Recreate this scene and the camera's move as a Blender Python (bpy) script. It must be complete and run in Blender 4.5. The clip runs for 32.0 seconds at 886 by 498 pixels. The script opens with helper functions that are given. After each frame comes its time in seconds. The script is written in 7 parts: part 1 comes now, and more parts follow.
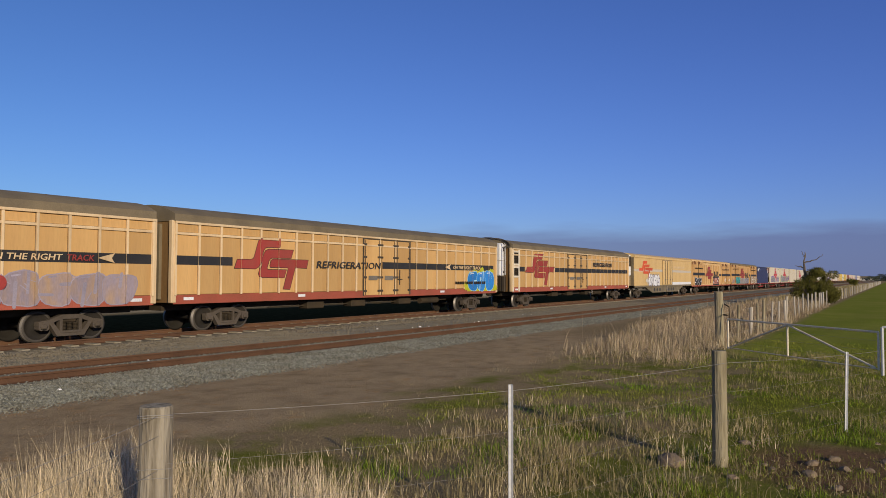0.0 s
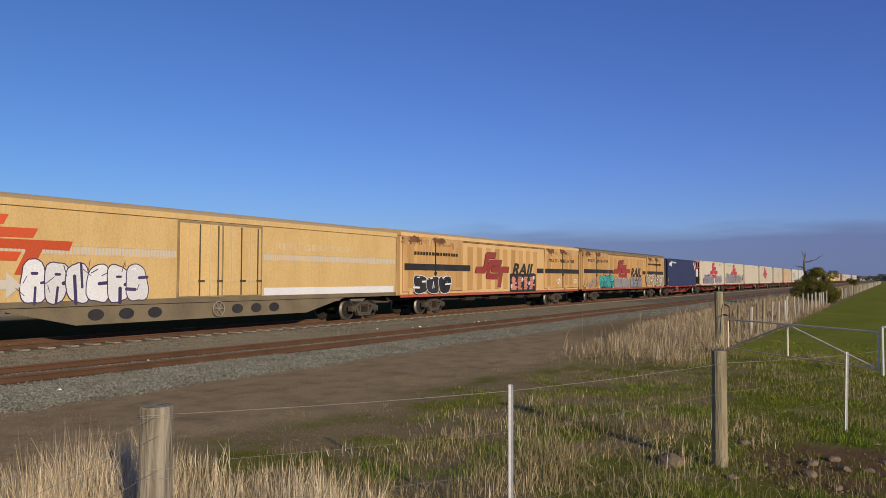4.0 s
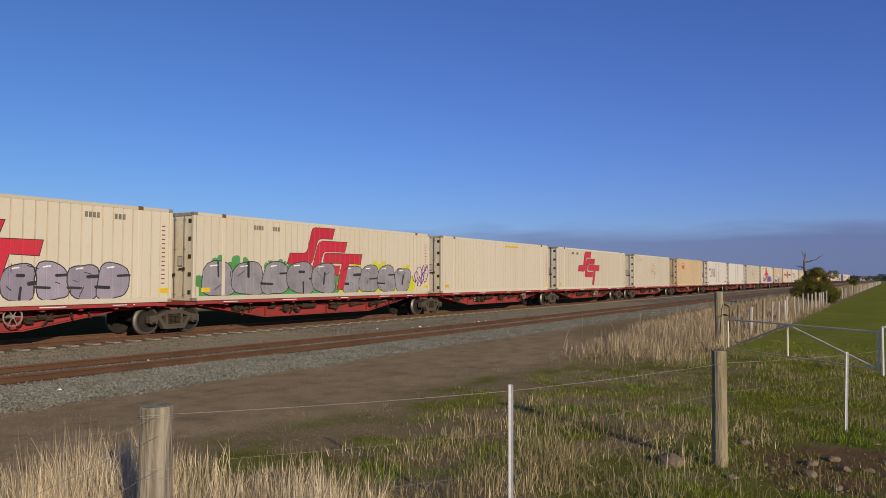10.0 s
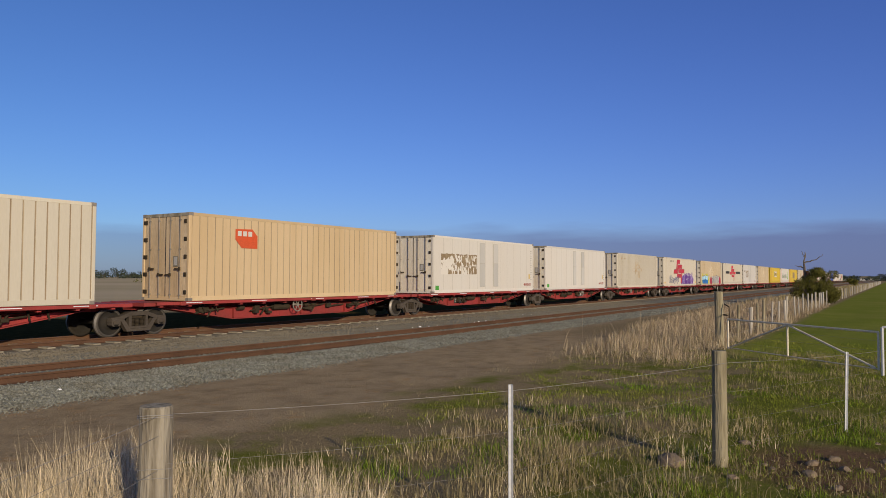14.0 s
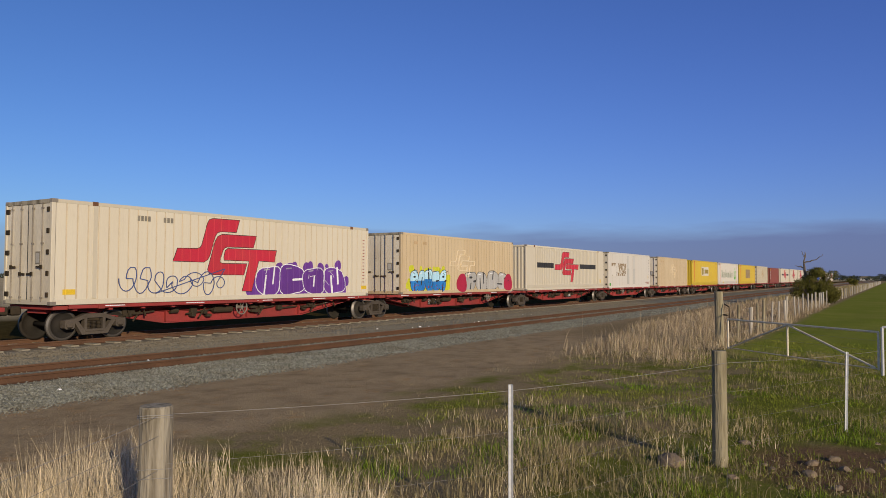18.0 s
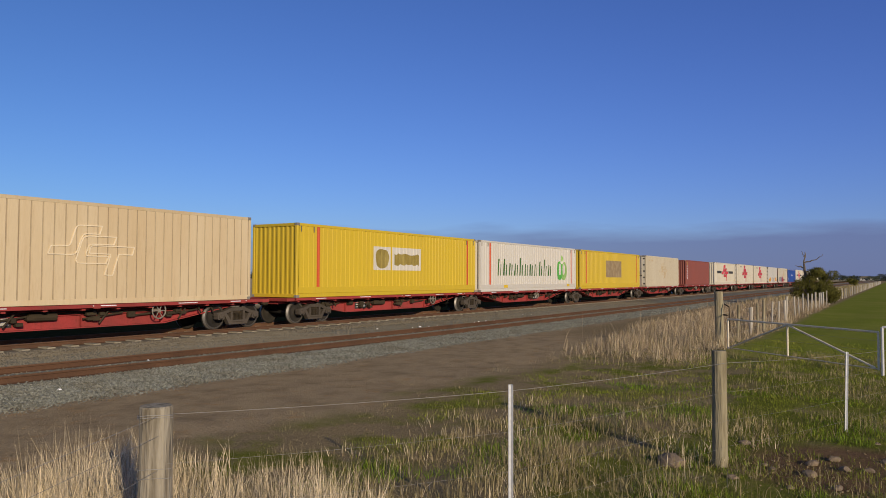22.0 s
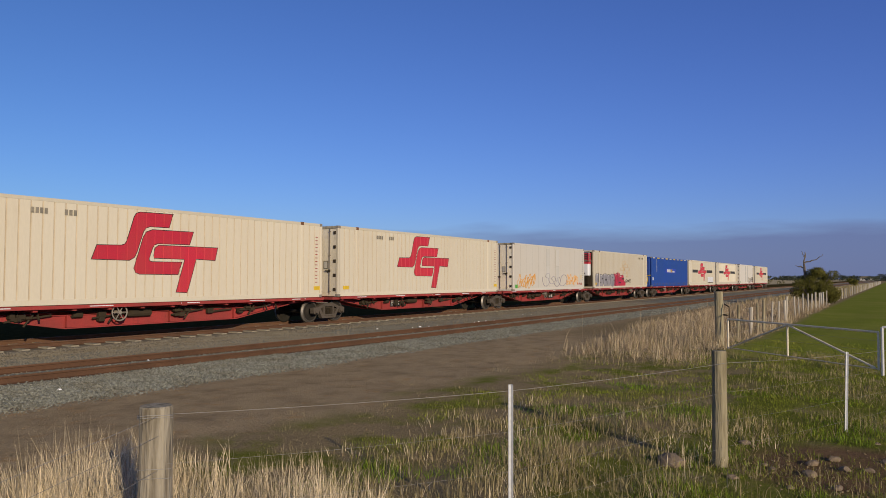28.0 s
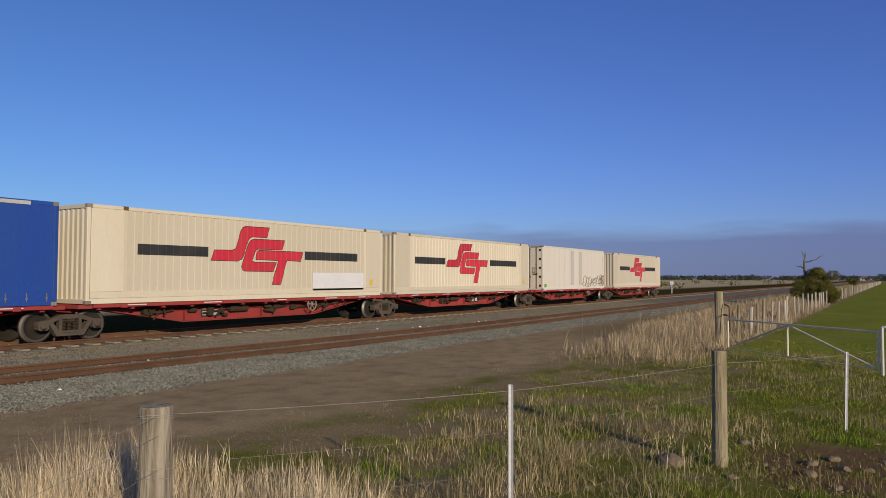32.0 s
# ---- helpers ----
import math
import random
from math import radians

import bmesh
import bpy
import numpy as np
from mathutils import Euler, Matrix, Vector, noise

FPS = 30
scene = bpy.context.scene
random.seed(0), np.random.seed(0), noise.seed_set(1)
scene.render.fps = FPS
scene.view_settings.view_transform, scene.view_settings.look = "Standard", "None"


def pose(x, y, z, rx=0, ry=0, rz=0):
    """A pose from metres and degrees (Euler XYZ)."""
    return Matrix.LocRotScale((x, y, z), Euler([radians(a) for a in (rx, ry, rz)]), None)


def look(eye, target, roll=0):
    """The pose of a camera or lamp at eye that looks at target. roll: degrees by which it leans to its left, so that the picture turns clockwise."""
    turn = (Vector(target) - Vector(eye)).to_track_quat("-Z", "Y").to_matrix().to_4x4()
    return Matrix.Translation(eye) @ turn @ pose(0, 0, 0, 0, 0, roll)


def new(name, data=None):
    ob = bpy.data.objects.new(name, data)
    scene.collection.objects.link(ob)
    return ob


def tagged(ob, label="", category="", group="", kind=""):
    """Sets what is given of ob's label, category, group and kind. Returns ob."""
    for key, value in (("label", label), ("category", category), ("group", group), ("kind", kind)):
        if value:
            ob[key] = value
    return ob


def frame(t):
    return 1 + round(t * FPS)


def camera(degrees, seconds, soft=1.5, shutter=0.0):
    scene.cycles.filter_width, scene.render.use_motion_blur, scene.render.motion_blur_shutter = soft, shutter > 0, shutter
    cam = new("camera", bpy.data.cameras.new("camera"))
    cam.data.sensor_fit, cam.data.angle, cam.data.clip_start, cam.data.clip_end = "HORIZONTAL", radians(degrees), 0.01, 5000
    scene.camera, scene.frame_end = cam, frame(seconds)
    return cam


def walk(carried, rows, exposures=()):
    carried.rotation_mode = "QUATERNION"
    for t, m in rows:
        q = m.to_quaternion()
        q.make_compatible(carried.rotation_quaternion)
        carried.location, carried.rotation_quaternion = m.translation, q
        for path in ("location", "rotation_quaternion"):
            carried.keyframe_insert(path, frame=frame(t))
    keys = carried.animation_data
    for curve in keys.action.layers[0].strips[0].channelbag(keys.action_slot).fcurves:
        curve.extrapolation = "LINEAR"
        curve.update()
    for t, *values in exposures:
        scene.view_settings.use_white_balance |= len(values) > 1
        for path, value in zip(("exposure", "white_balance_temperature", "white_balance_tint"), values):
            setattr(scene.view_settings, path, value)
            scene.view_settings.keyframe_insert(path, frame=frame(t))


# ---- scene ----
# x runs along the railway away from the viewer, y across it, z up; the fence ground is z = 0.
EYE_Z = 2.05
RAIL = 0.20                      # top of rail
YC = 21.11                       # centre of the train's track
YN = 14.0                       # centre of the nearer track
cam = camera(62.5, 32.0, soft=0.8)
TURN, TILT, LEAN = 31.645, 2.237, 0.185
_a = radians(TURN)
_d = Vector((math.cos(_a) * math.cos(radians(TILT)), math.sin(_a) * math.cos(radians(TILT)), math.sin(radians(TILT))))
_eye = Vector((0, 0, EYE_Z))
VIEW = look(_eye, _eye + _d * 10, roll=LEAN)
walk(cam, [(0.0, VIEW), (32.0, VIEW)], [(0.0, 0.0), (32.0, 0.0)])

# ---- sky and sun ----
SUN_DIR = Vector((-0.50, -0.866, 0.0)).normalized()
SUN_EL = radians(16)
world = bpy.data.worlds.new("sky")
scene.world = world
world.use_nodes = True
wn, wl = world.node_tree.nodes, world.node_tree.links
bg = wn["Background"]
sky = wn.new("ShaderNodeTexSky")
sky.sky_type, sky.sun_disc = "NISHITA", False
sky.sun_elevation, sky.sun_rotation = SUN_EL, math.atan2(SUN_DIR.x, SUN_DIR.y)
sky.air_density, sky.dust_density, sky.ozone_density = 1.0, 0.3, 3.0
bg.inputs["Strength"].default_value = 0.080


def wnode(kind, **inputs):
    n = wn.new(kind)
    for k, v in inputs.items():
        n.inputs[k].default_value = v
    return n


def wmath(op, a, b=None, c=None):
    n = wn.new("ShaderNodeMath")
    n.operation = op
    for i, v in enumerate((a, b, c)):
        if v is None:
            continue
        if isinstance(v, (int, float)):
            n.inputs[i].default_value = v
        else:
            wl.new(v, n.inputs[i])
    return n.outputs[0]


# a low, far bank of grey-blue cloud all round the horizon, with a ragged top
tc = wn.new("ShaderNodeTexCoord")
sep = wn.new("ShaderNodeSeparateXYZ")
wl.new(tc.outputs["Generated"], sep.inputs[0])
stretch = wn.new("ShaderNodeMapping")
stretch.inputs["Scale"].default_value = (3.0, 3.0, 26.0)
wl.new(tc.outputs["Generated"], stretch.inputs[0])
cn = wnode("ShaderNodeTexNoise", Scale=2.2, Detail=4.0, Roughness=0.5)
wl.new(stretch.outputs[0], cn.inputs["Vector"])
top = wmath("MULTIPLY_ADD", cn.outputs[0], 0.045, 0.050)
fade = wmath("DIVIDE", wmath("SUBTRACT", top, sep.outputs["Z"]), 0.026)
side = wmath("MULTIPLY_ADD", sep.outputs["Y"], -0.851, wmath("MULTIPLY", sep.outputs["X"], 0.525))
turn = wmath("MINIMUM", wmath("MAXIMUM", wmath("ADD", side, 0.5), 0.0), 1.0)
bank = wmath("MULTIPLY", wmath("MINIMUM", wmath("MAXIMUM", fade, 0.0), 1.0), wmath("MULTIPLY_ADD", turn, 0.45, 0.40))
mixc = wn.new("ShaderNodeMix")
mixc.data_type = "RGBA"
wl.new(bank, mixc.inputs[0])
deep = wn.new("ShaderNodeMix")
deep.data_type, deep.blend_type = "RGBA", "MULTIPLY"
deep.inputs[0].default_value = 1.0
high = wn.new("ShaderNodeMix")
high.data_type = "RGBA"
high.inputs[7].default_value = (0.85, 0.85, 0.95, 1)
tintc = wn.new("ShaderNodeMix")
tintc.data_type = "RGBA"
tintc.inputs[6].default_value, tintc.inputs[7].default_value = (0.56, 0.765, 1.26, 1), (0.635, 0.765, 1.47, 1)
wl.new(turn, tintc.inputs[0])
wl.new(tintc.outputs[2], high.inputs[6])
wl.new(wmath("MINIMUM", wmath("MAXIMUM", wmath("DIVIDE", wmath("SUBTRACT", sep.outputs["Z"], 0.42), 0.3), 0.0), 1.0), high.inputs[0])
wl.new(high.outputs[2], deep.inputs[7])
wl.new(sky.outputs[0], deep.inputs[6])
wl.new(deep.outputs[2], mixc.inputs[6])
mixc.inputs[7].default_value = (1.70, 2.18, 4.35, 1)
wl.new(mixc.outputs[2], bg.inputs["Color"])

sun = new("sun", bpy.data.lights.new("sun", "SUN"))
sun.data.energy, sun.data.angle, sun.data.color = 3.5, radians(0.5), (1.0, 0.84, 0.60)
_to = Vector((SUN_DIR.x * math.cos(SUN_EL), SUN_DIR.y * math.cos(SUN_EL), math.sin(SUN_EL)))
sun.matrix_world = look(_to * 50, (0, 0, 0))


# ---- materials ----
def material(name, base, rough=0.6, metal=0.0, stain=None, amount=0.35, grain=6.0, streak=1.0, bump=0.04, fine=28.0,
             tint=0.06, spec=0.3, island=False, rust=0.0, rust_colour=(0.16, 0.07, 0.03), grainy=0.1):
    """A painted, earthy or metal surface: broad stains, fine grain, small tint from piece to piece, slight relief."""
    m = bpy.data.materials.new(name)
    m.use_nodes = True
    n, l = m.node_tree.nodes, m.node_tree.links
    b = n["Principled BSDF"]
    b.inputs["Roughness"].default_value, b.inputs["Metallic"].default_value = rough, metal
    b.inputs["Specular IOR Level"].default_value = spec
    co = n.new("ShaderNodeTexCoord")
    mp = n.new("ShaderNodeMapping")
    mp.inputs["Scale"].default_value = (1, 1, 1 / streak)
    l.new(co.outputs["Object"], mp.inputs[0])
    broad = n.new("ShaderNodeTexNoise")
    broad.inputs["Scale"].default_value, broad.inputs["Detail"].default_value = grain * 0.2, 6
    small = n.new("ShaderNodeTexNoise")
    small.inputs["Scale"].default_value, small.inputs["Detail"].default_value = fine, 4
    l.new(mp.outputs[0], broad.inputs["Vector"])
    l.new(mp.outputs[0], small.inputs["Vector"])
    ramp = n.new("ShaderNodeValToRGB")
    ramp.color_ramp.elements[0].position, ramp.color_ramp.elements[1].position = 0.42, 0.72
    l.new(broad.outputs[0], ramp.inputs[0])
    fac = n.new("ShaderNodeMath")
    fac.operation = "MULTIPLY"
    fac.inputs[1].default_value = amount
    l.new(ramp.outputs[0], fac.inputs[0])
    mx = n.new("ShaderNodeMix")
    mx.data_type = "RGBA"
    mx.inputs[6].default_value = (*base, 1)
    mx.inputs[7].default_value = (*(stain or tuple(c * 0.55 for c in base)), 1)
    l.new(fac.outputs[0], mx.inputs[0])
    colour = mx.outputs[2]
    if rust:
        mp2 = n.new("ShaderNodeMapping")
        mp2.inputs["Scale"].default_value = (7.0, 7.0, 0.8)
        l.new(co.outputs["Object"], mp2.inputs[0])
        run = n.new("ShaderNodeTexNoise")
        run.inputs["Scale"].default_value, run.inputs["Detail"].default_value, run.inputs["Roughness"].default_value = 1.3, 8, 0.72
        l.new(mp2.outputs[0], run.inputs["Vector"])
        cut = n.new("ShaderNodeMapRange")
        cut.inputs[1].default_value, cut.inputs[2].default_value, cut.inputs[4].default_value = 0.52, 0.78, rust
        l.new(run.outputs[0], cut.inputs[0])
        mr = n.new("ShaderNodeMix")
        mr.data_type = "RGBA"
        mr.inputs[7].default_value = (*rust_colour, 1)
        l.new(cut.outputs[0], mr.inputs[0])
        l.new(colour, mr.inputs[6])
        colour = mr.outputs[2]
    hsv = n.new("ShaderNodeHueSaturation")
    l.new(colour, hsv.inputs["Color"])
    if island:
        rnd = n.new("ShaderNodeNewGeometry").outputs["Random Per Island"]
    else:
        rnd = n.new("ShaderNodeObjectInfo").outputs["Random"]
    va = n.new("ShaderNodeMapRange")
    va.inputs[3].default_value, va.inputs[4].default_value = 1 - tint * 2, 1 + tint * 2
    l.new(rnd, va.inputs[0])
    vb = n.new("ShaderNodeMapRange")
    vb.inputs[1].default_value, vb.inputs[2].default_value = 0.3, 0.7
    vb.inputs[3].default_value, vb.inputs[4].default_value = 1 - grainy, 1 + grainy
    l.new(small.outputs[0], vb.inputs[0])
    mul = n.new("ShaderNodeMath")
    mul.operation = "MULTIPLY"
    l.new(va.outputs[0], mul.inputs[0])
    l.new(vb.outputs[0], mul.inputs[1])
    l.new(mul.outputs[0], hsv.inputs["Value"])
    l.new(hsv.outputs[0], b.inputs["Base Color"])
    if bump:
        bm = n.new("ShaderNodeBump")
        bm.inputs["Strength"].default_value, bm.inputs["Distance"].default_value = bump, 0.02
        l.new(small.outputs[0], bm.inputs["Height"])
        l.new(bm.outputs[0], b.inputs["Normal"])
    return m


M = {
    "cream": material("cream paint", (0.66, 0.596, 0.458), 0.5, stain=(0.60, 0.515, 0.37), amount=0.4, streak=5, grain=4, rust=0.16, rust_colour=(0.40, 0.28, 0.15), grainy=0.03, bump=0.012),
    "tan": material("faded tan paint", (0.61, 0.485, 0.30), 0.55, stain=(0.52, 0.375, 0.20), amount=0.6, streak=6, grain=5, rust=0.4, rust_colour=(0.36, 0.22, 0.10), grainy=0.03, bump=0.012),
    "deep_tan": material("orange-tan paint", (0.68, 0.51, 0.295), 0.55, stain=(0.56, 0.39, 0.19), amount=0.5, streak=5, grain=4, rust=0.2, rust_colour=(0.36, 0.22, 0.10), grainy=0.03, bump=0.012),
    "orange": material("orange-tan paint", (0.68, 0.43, 0.17), 0.55, stain=(0.60, 0.42, 0.22), amount=0.5, streak=2),
    "white": material("dull white paint", (0.685, 0.64, 0.55), 0.45, stain=(0.66, 0.58, 0.46), amount=0.3, streak=5, grain=4, rust=0.2, rust_colour=(0.36, 0.27, 0.17), grainy=0.03, bump=0.012),
    "yellow": material("yellow paint", (0.61, 0.43, 0.028), 0.45, stain=(0.55, 0.375, 0.04), amount=0.35, streak=5, grain=4, rust=0.2, rust_colour=(0.3, 0.19, 0.04), grainy=0.03, bump=0.012),
    "navy": material("navy blue paint", (0.038, 0.047, 0.112), 0.6, stain=(0.055, 0.06, 0.11), amount=0.5, streak=4, spec=0.2),
    "blue": material("blue curtain vinyl", (0.02, 0.07, 0.33), 0.5, stain=(0.03, 0.08, 0.26), amount=0.5, streak=4),
    "maroon": material("red-brown paint", (0.26, 0.075, 0.05), 0.55, stain=(0.18, 0.07, 0.05), amount=0.4, streak=3),
    "van": material("weathered yellow-tan paint", (0.61, 0.375, 0.145), 0.65, stain=(0.50, 0.275, 0.095), amount=0.75, streak=7, grain=6, tint=0.07, rust=0.25, rust_colour=(0.24, 0.13, 0.055), grainy=0.04, bump=0.012),
    "van_seam": material("grimy seams and rib shade", (0.22, 0.13, 0.055), 0.8, stain=(0.11, 0.065, 0.03), amount=0.7, streak=4, spec=0.1),
    "van_rib": material("pale tan rib paint", (0.72, 0.55, 0.33), 0.65, stain=(0.54, 0.36, 0.18), amount=0.7, streak=4, grainy=0.04, rust=0.35, rust_colour=(0.22, 0.12, 0.05), bump=0.012),
    "van2": material("rust-stained pale orange paint", (0.70, 0.475, 0.225), 0.6, stain=(0.58, 0.35, 0.13), amount=0.6, streak=5, grain=5, grainy=0.03, rust=0.3, rust_colour=(0.22, 0.10, 0.04), bump=0.012),
    "van2_dark": material("darker orange panel paint", (0.58, 0.335, 0.12), 0.6, stain=(0.46, 0.24, 0.075), amount=0.6, streak=5, grainy=0.04, rust=0.3, rust_colour=(0.2, 0.1, 0.04), bump=0.012),
    "van3": material("smooth tan paint", (0.72, 0.50, 0.21), 0.5, stain=(0.60, 0.38, 0.14), amount=0.5, streak=2, rust=0.35, rust_colour=(0.34, 0.2, 0.09), bump=0.012),
    "roof": material("grimy grey roof", (0.20, 0.16, 0.10), 0.8, stain=(0.11, 0.09, 0.06), amount=0.6),
    "wagon": material("red wagon paint", (0.36, 0.052, 0.048), 0.65, stain=(0.20, 0.05, 0.04), amount=0.7, spec=0.15, rust=0.4, rust_colour=(0.08, 0.04, 0.027)),
    "grime": material("oily black-brown grime", (0.045, 0.036, 0.025), 0.85, stain=(0.09, 0.063, 0.036), amount=0.6, spec=0.08),
    "soot_and_shade": material("sooty black undergear and hatch shade", (0.026, 0.021, 0.015), 0.9, stain=(0.055, 0.038, 0.023), amount=0.5, spec=0.05),
    "door": material("grimy white door paint", (0.80, 0.725, 0.575), 0.6, stain=(0.50, 0.43, 0.33), amount=0.5, streak=4, spec=0.15, rust=0.35, rust_colour=(0.14, 0.105, 0.065)),
    "door_tan": material("grimy tan door paint", (0.66, 0.51, 0.32), 0.6, stain=(0.34, 0.22, 0.10), amount=0.7, streak=4, spec=0.15, rust=0.6, rust_colour=(0.10, 0.07, 0.04)),
    "emblem_edge": material("dark emblem outline", (0.035, 0.025, 0.025), 0.6, stain=(0.14, 0.04, 0.035), amount=0.5),
    "bogie": material("dusty brown-grey steel", (0.098, 0.080, 0.062), 0.85, stain=(0.045, 0.036, 0.027), amount=0.7, spec=0.1),
    "wheel": material("dark wheel steel", (0.027, 0.024, 0.020), 0.8, stain=(0.046, 0.037, 0.028), amount=0.7, spec=0.15),
    "dull_metal": material("dull weathered steel", (0.30, 0.265, 0.22), 0.7, stain=(0.12, 0.10, 0.08), amount=0.6, spec=0.2),
    "tread": material("polished wheel steel", (0.22, 0.20, 0.18), 0.5, metal=0.6, amount=0.2, bump=0.02),
    "sill": material("brick-red sill paint", (0.40, 0.10, 0.06), 0.6, stain=(0.26, 0.09, 0.05), amount=0.6),
    "black": material("faded black paint", (0.03, 0.03, 0.032), 0.6, stain=(0.07, 0.06, 0.05), amount=0.5),
    "red": material("red signwriting paint", (0.55, 0.030, 0.055), 0.5, stain=(0.45, 0.08, 0.06), amount=0.4),
    "old_red": material("faded red signwriting", (0.34, 0.05, 0.042), 0.6, stain=(0.29, 0.09, 0.06), amount=0.5),
    "signal": material("orange-red signwriting", (0.66, 0.10, 0.03), 0.5, stain=(0.55, 0.12, 0.05), amount=0.4),
    "green": material("green signwriting", (0.045, 0.13, 0.02), 0.5, amount=0.2),
    "leaf_green": material("bright green signwriting", (0.10, 0.38, 0.06), 0.5, amount=0.2),
    "pure_white": material("white paint", (0.80, 0.80, 0.80), 0.5, amount=0.15),
    "lilac": material("lilac grey spray paint", (0.36, 0.32, 0.38), 0.6, stain=(0.24, 0.22, 0.28), amount=0.7),
    "silver": material("grey spray paint", (0.30, 0.285, 0.30), 0.6, stain=(0.20, 0.19, 0.21), amount=0.8, grain=14),
    "purple": material("purple spray paint", (0.16, 0.05, 0.30), 0.6, amount=0.4),
    "cyan": material("blue spray paint", (0.03, 0.22, 0.60), 0.6, amount=0.4),
    "sky_blue": material("pale blue spray paint", (0.45, 0.72, 0.85), 0.6, amount=0.3),
    "teal": material("teal spray paint", (0.03, 0.28, 0.28), 0.6, stain=(0.10, 0.45, 0.42), amount=0.8),
    "lime": material("lime spray paint", (0.55, 0.55, 0.03), 0.6, amount=0.3),
    "spray_green": material("green spray paint", (0.10, 0.35, 0.10), 0.6, amount=0.5),
    "pink": material("pink spray paint", (0.62, 0.26, 0.18), 0.6, amount=0.4),
    "spray_red": material("crimson spray paint", (0.50, 0.03, 0.07), 0.6, amount=0.3),
    "spray_orange": material("orange spray line", (0.75, 0.36, 0.05), 0.6, amount=0.2),
    "ghost": material("ghost outline of removed lettering", (0.55, 0.38, 0.20), 0.6, amount=0.3),
    "grey_patch": material("pale grey patch", (0.50, 0.48, 0.44), 0.6, amount=0.3),
    "brown_patch": material("brown glue residue", (0.28, 0.20, 0.11), 0.8, stain=(0.42, 0.33, 0.2), amount=0.8, grain=12),
    "hardware": material("dull galvanised steel", (0.20, 0.18, 0.15), 0.7, stain=(0.11, 0.09, 0.07), amount=0.5, spec=0.2),
    "old_post": material("silvered old timber", (0.40, 0.35, 0.265), 0.9, stain=(0.13, 0.105, 0.07), amount=0.85, streak=10, bump=0.8, grain=110, fine=60, spec=0.08, rust=0.7, rust_colour=(0.15, 0.12, 0.085)),
    "gate_tube": material("dull galvanised tube", (0.84, 0.74, 0.55), 0.85, stain=(0.66, 0.57, 0.42), amount=0.4, spec=0.2),
    "ghost_pale": material("pale raised outline", (0.78, 0.66, 0.46), 0.55, amount=0.3),
    "sign_blue": material("brighter blue sign vinyl", (0.035, 0.07, 0.42), 0.5, amount=0.2),
    "clod": material("dirt clod", (0.24, 0.18, 0.10), 0.95, amount=0.5, tint=0.2, bump=0.3, spec=0.02, island=True),
    "post": material("weathered treated pine", (0.36, 0.31, 0.20), 0.9, stain=(0.15, 0.12, 0.07), amount=0.7, streak=10, bump=0.7, grain=90, fine=60, spec=0.08, rust=0.5, rust_colour=(0.13, 0.10, 0.065)),
    "pale_post": material("bleached timber", (0.50, 0.45, 0.37), 0.9, stain=(0.3, 0.26, 0.2), amount=0.5, streak=8, bump=0.4, spec=0.1),
    "galv": material("galvanised post steel", (0.60, 0.60, 0.60), 0.55, metal=0.15, stain=(0.42, 0.41, 0.40), amount=0.4),
    "wire": material("dull galvanised wire", (0.30, 0.28, 0.25), 0.75, amount=0.4, bump=0, spec=0.2),
    "rail": material("rusty rail steel", (0.135, 0.072, 0.042), 0.9, stain=(0.09, 0.052, 0.033), amount=0.8, spec=0.08),
    "rail_top": material("worn rail head", (0.19, 0.105, 0.062), 0.7, stain=(0.11, 0.065, 0.036), amount=0.5, spec=0.15),
    "concrete": material("dusty concrete", (0.33, 0.29, 0.21), 0.95, stain=(0.22, 0.18, 0.12), amount=0.6, bump=0.4, spec=0.05),
    "stone": material("grey-green ballast stone", (0.205, 0.206, 0.172), 0.95, stain=(0.125, 0.105, 0.072), amount=0.6, tint=0.18, bump=0.3, spec=0.03, island=True),
    "stone2": material("dusty ballast stone", (0.215, 0.19, 0.142), 0.95, stain=(0.17, 0.14, 0.095), amount=0.6, tint=0.07, bump=0.2, spec=0.03, island=True),
    "rock": material("brown field stone", (0.27, 0.205, 0.14), 0.95, amount=0.5, bump=0.6, fine=30, spec=0.05),
    "dry": material("dry straw grass", (0.335, 0.275, 0.142), 0.9, stain=(0.22, 0.165, 0.09), amount=0.7, tint=0.24, bump=0, spec=0.03, island=True),
    "pale_dry": material("bleached dry grass", (0.66, 0.54, 0.36), 0.9, stain=(0.47, 0.365, 0.225), amount=0.7, tint=0.24, bump=0, spec=0.03, island=True),
    "blade": material("green grass", (0.175, 0.208, 0.024), 0.85, stain=(0.27, 0.235, 0.065), amount=0.7, tint=0.22, bump=0, spec=0.04, island=True),
    "lush": material("lush green grass", (0.135, 0.205, 0.018), 0.8, stain=(0.18, 0.205, 0.035), amount=0.6, tint=0.22, bump=0, spec=0.05, island=True),
    "pink_dry": material("pinkish dead grass", (0.44, 0.345, 0.225), 0.9, stain=(0.30, 0.205, 0.135), amount=0.7, tint=0.22, bump=0, spec=0.03, island=True),
    "foliage": material("olive foliage", (0.125, 0.118, 0.028), 0.85, stain=(0.07, 0.07, 0.018), amount=0.6, tint=0.22, bump=0, spec=0.06, island=True),
    "far_foliage": material("far grey-green foliage", (0.055, 0.065, 0.045), 0.95, amount=0.4, tint=0.12, bump=0, spec=0.03, island=True),
    "bark": material("grey bark", (0.16, 0.13, 0.10), 0.9, amount=0.5, bump=0.5),
    "faded_ink": material("faded stencil ink", (0.20, 0.18, 0.14), 0.7, stain=(0.34, 0.29, 0.21), amount=0.7, grain=20),
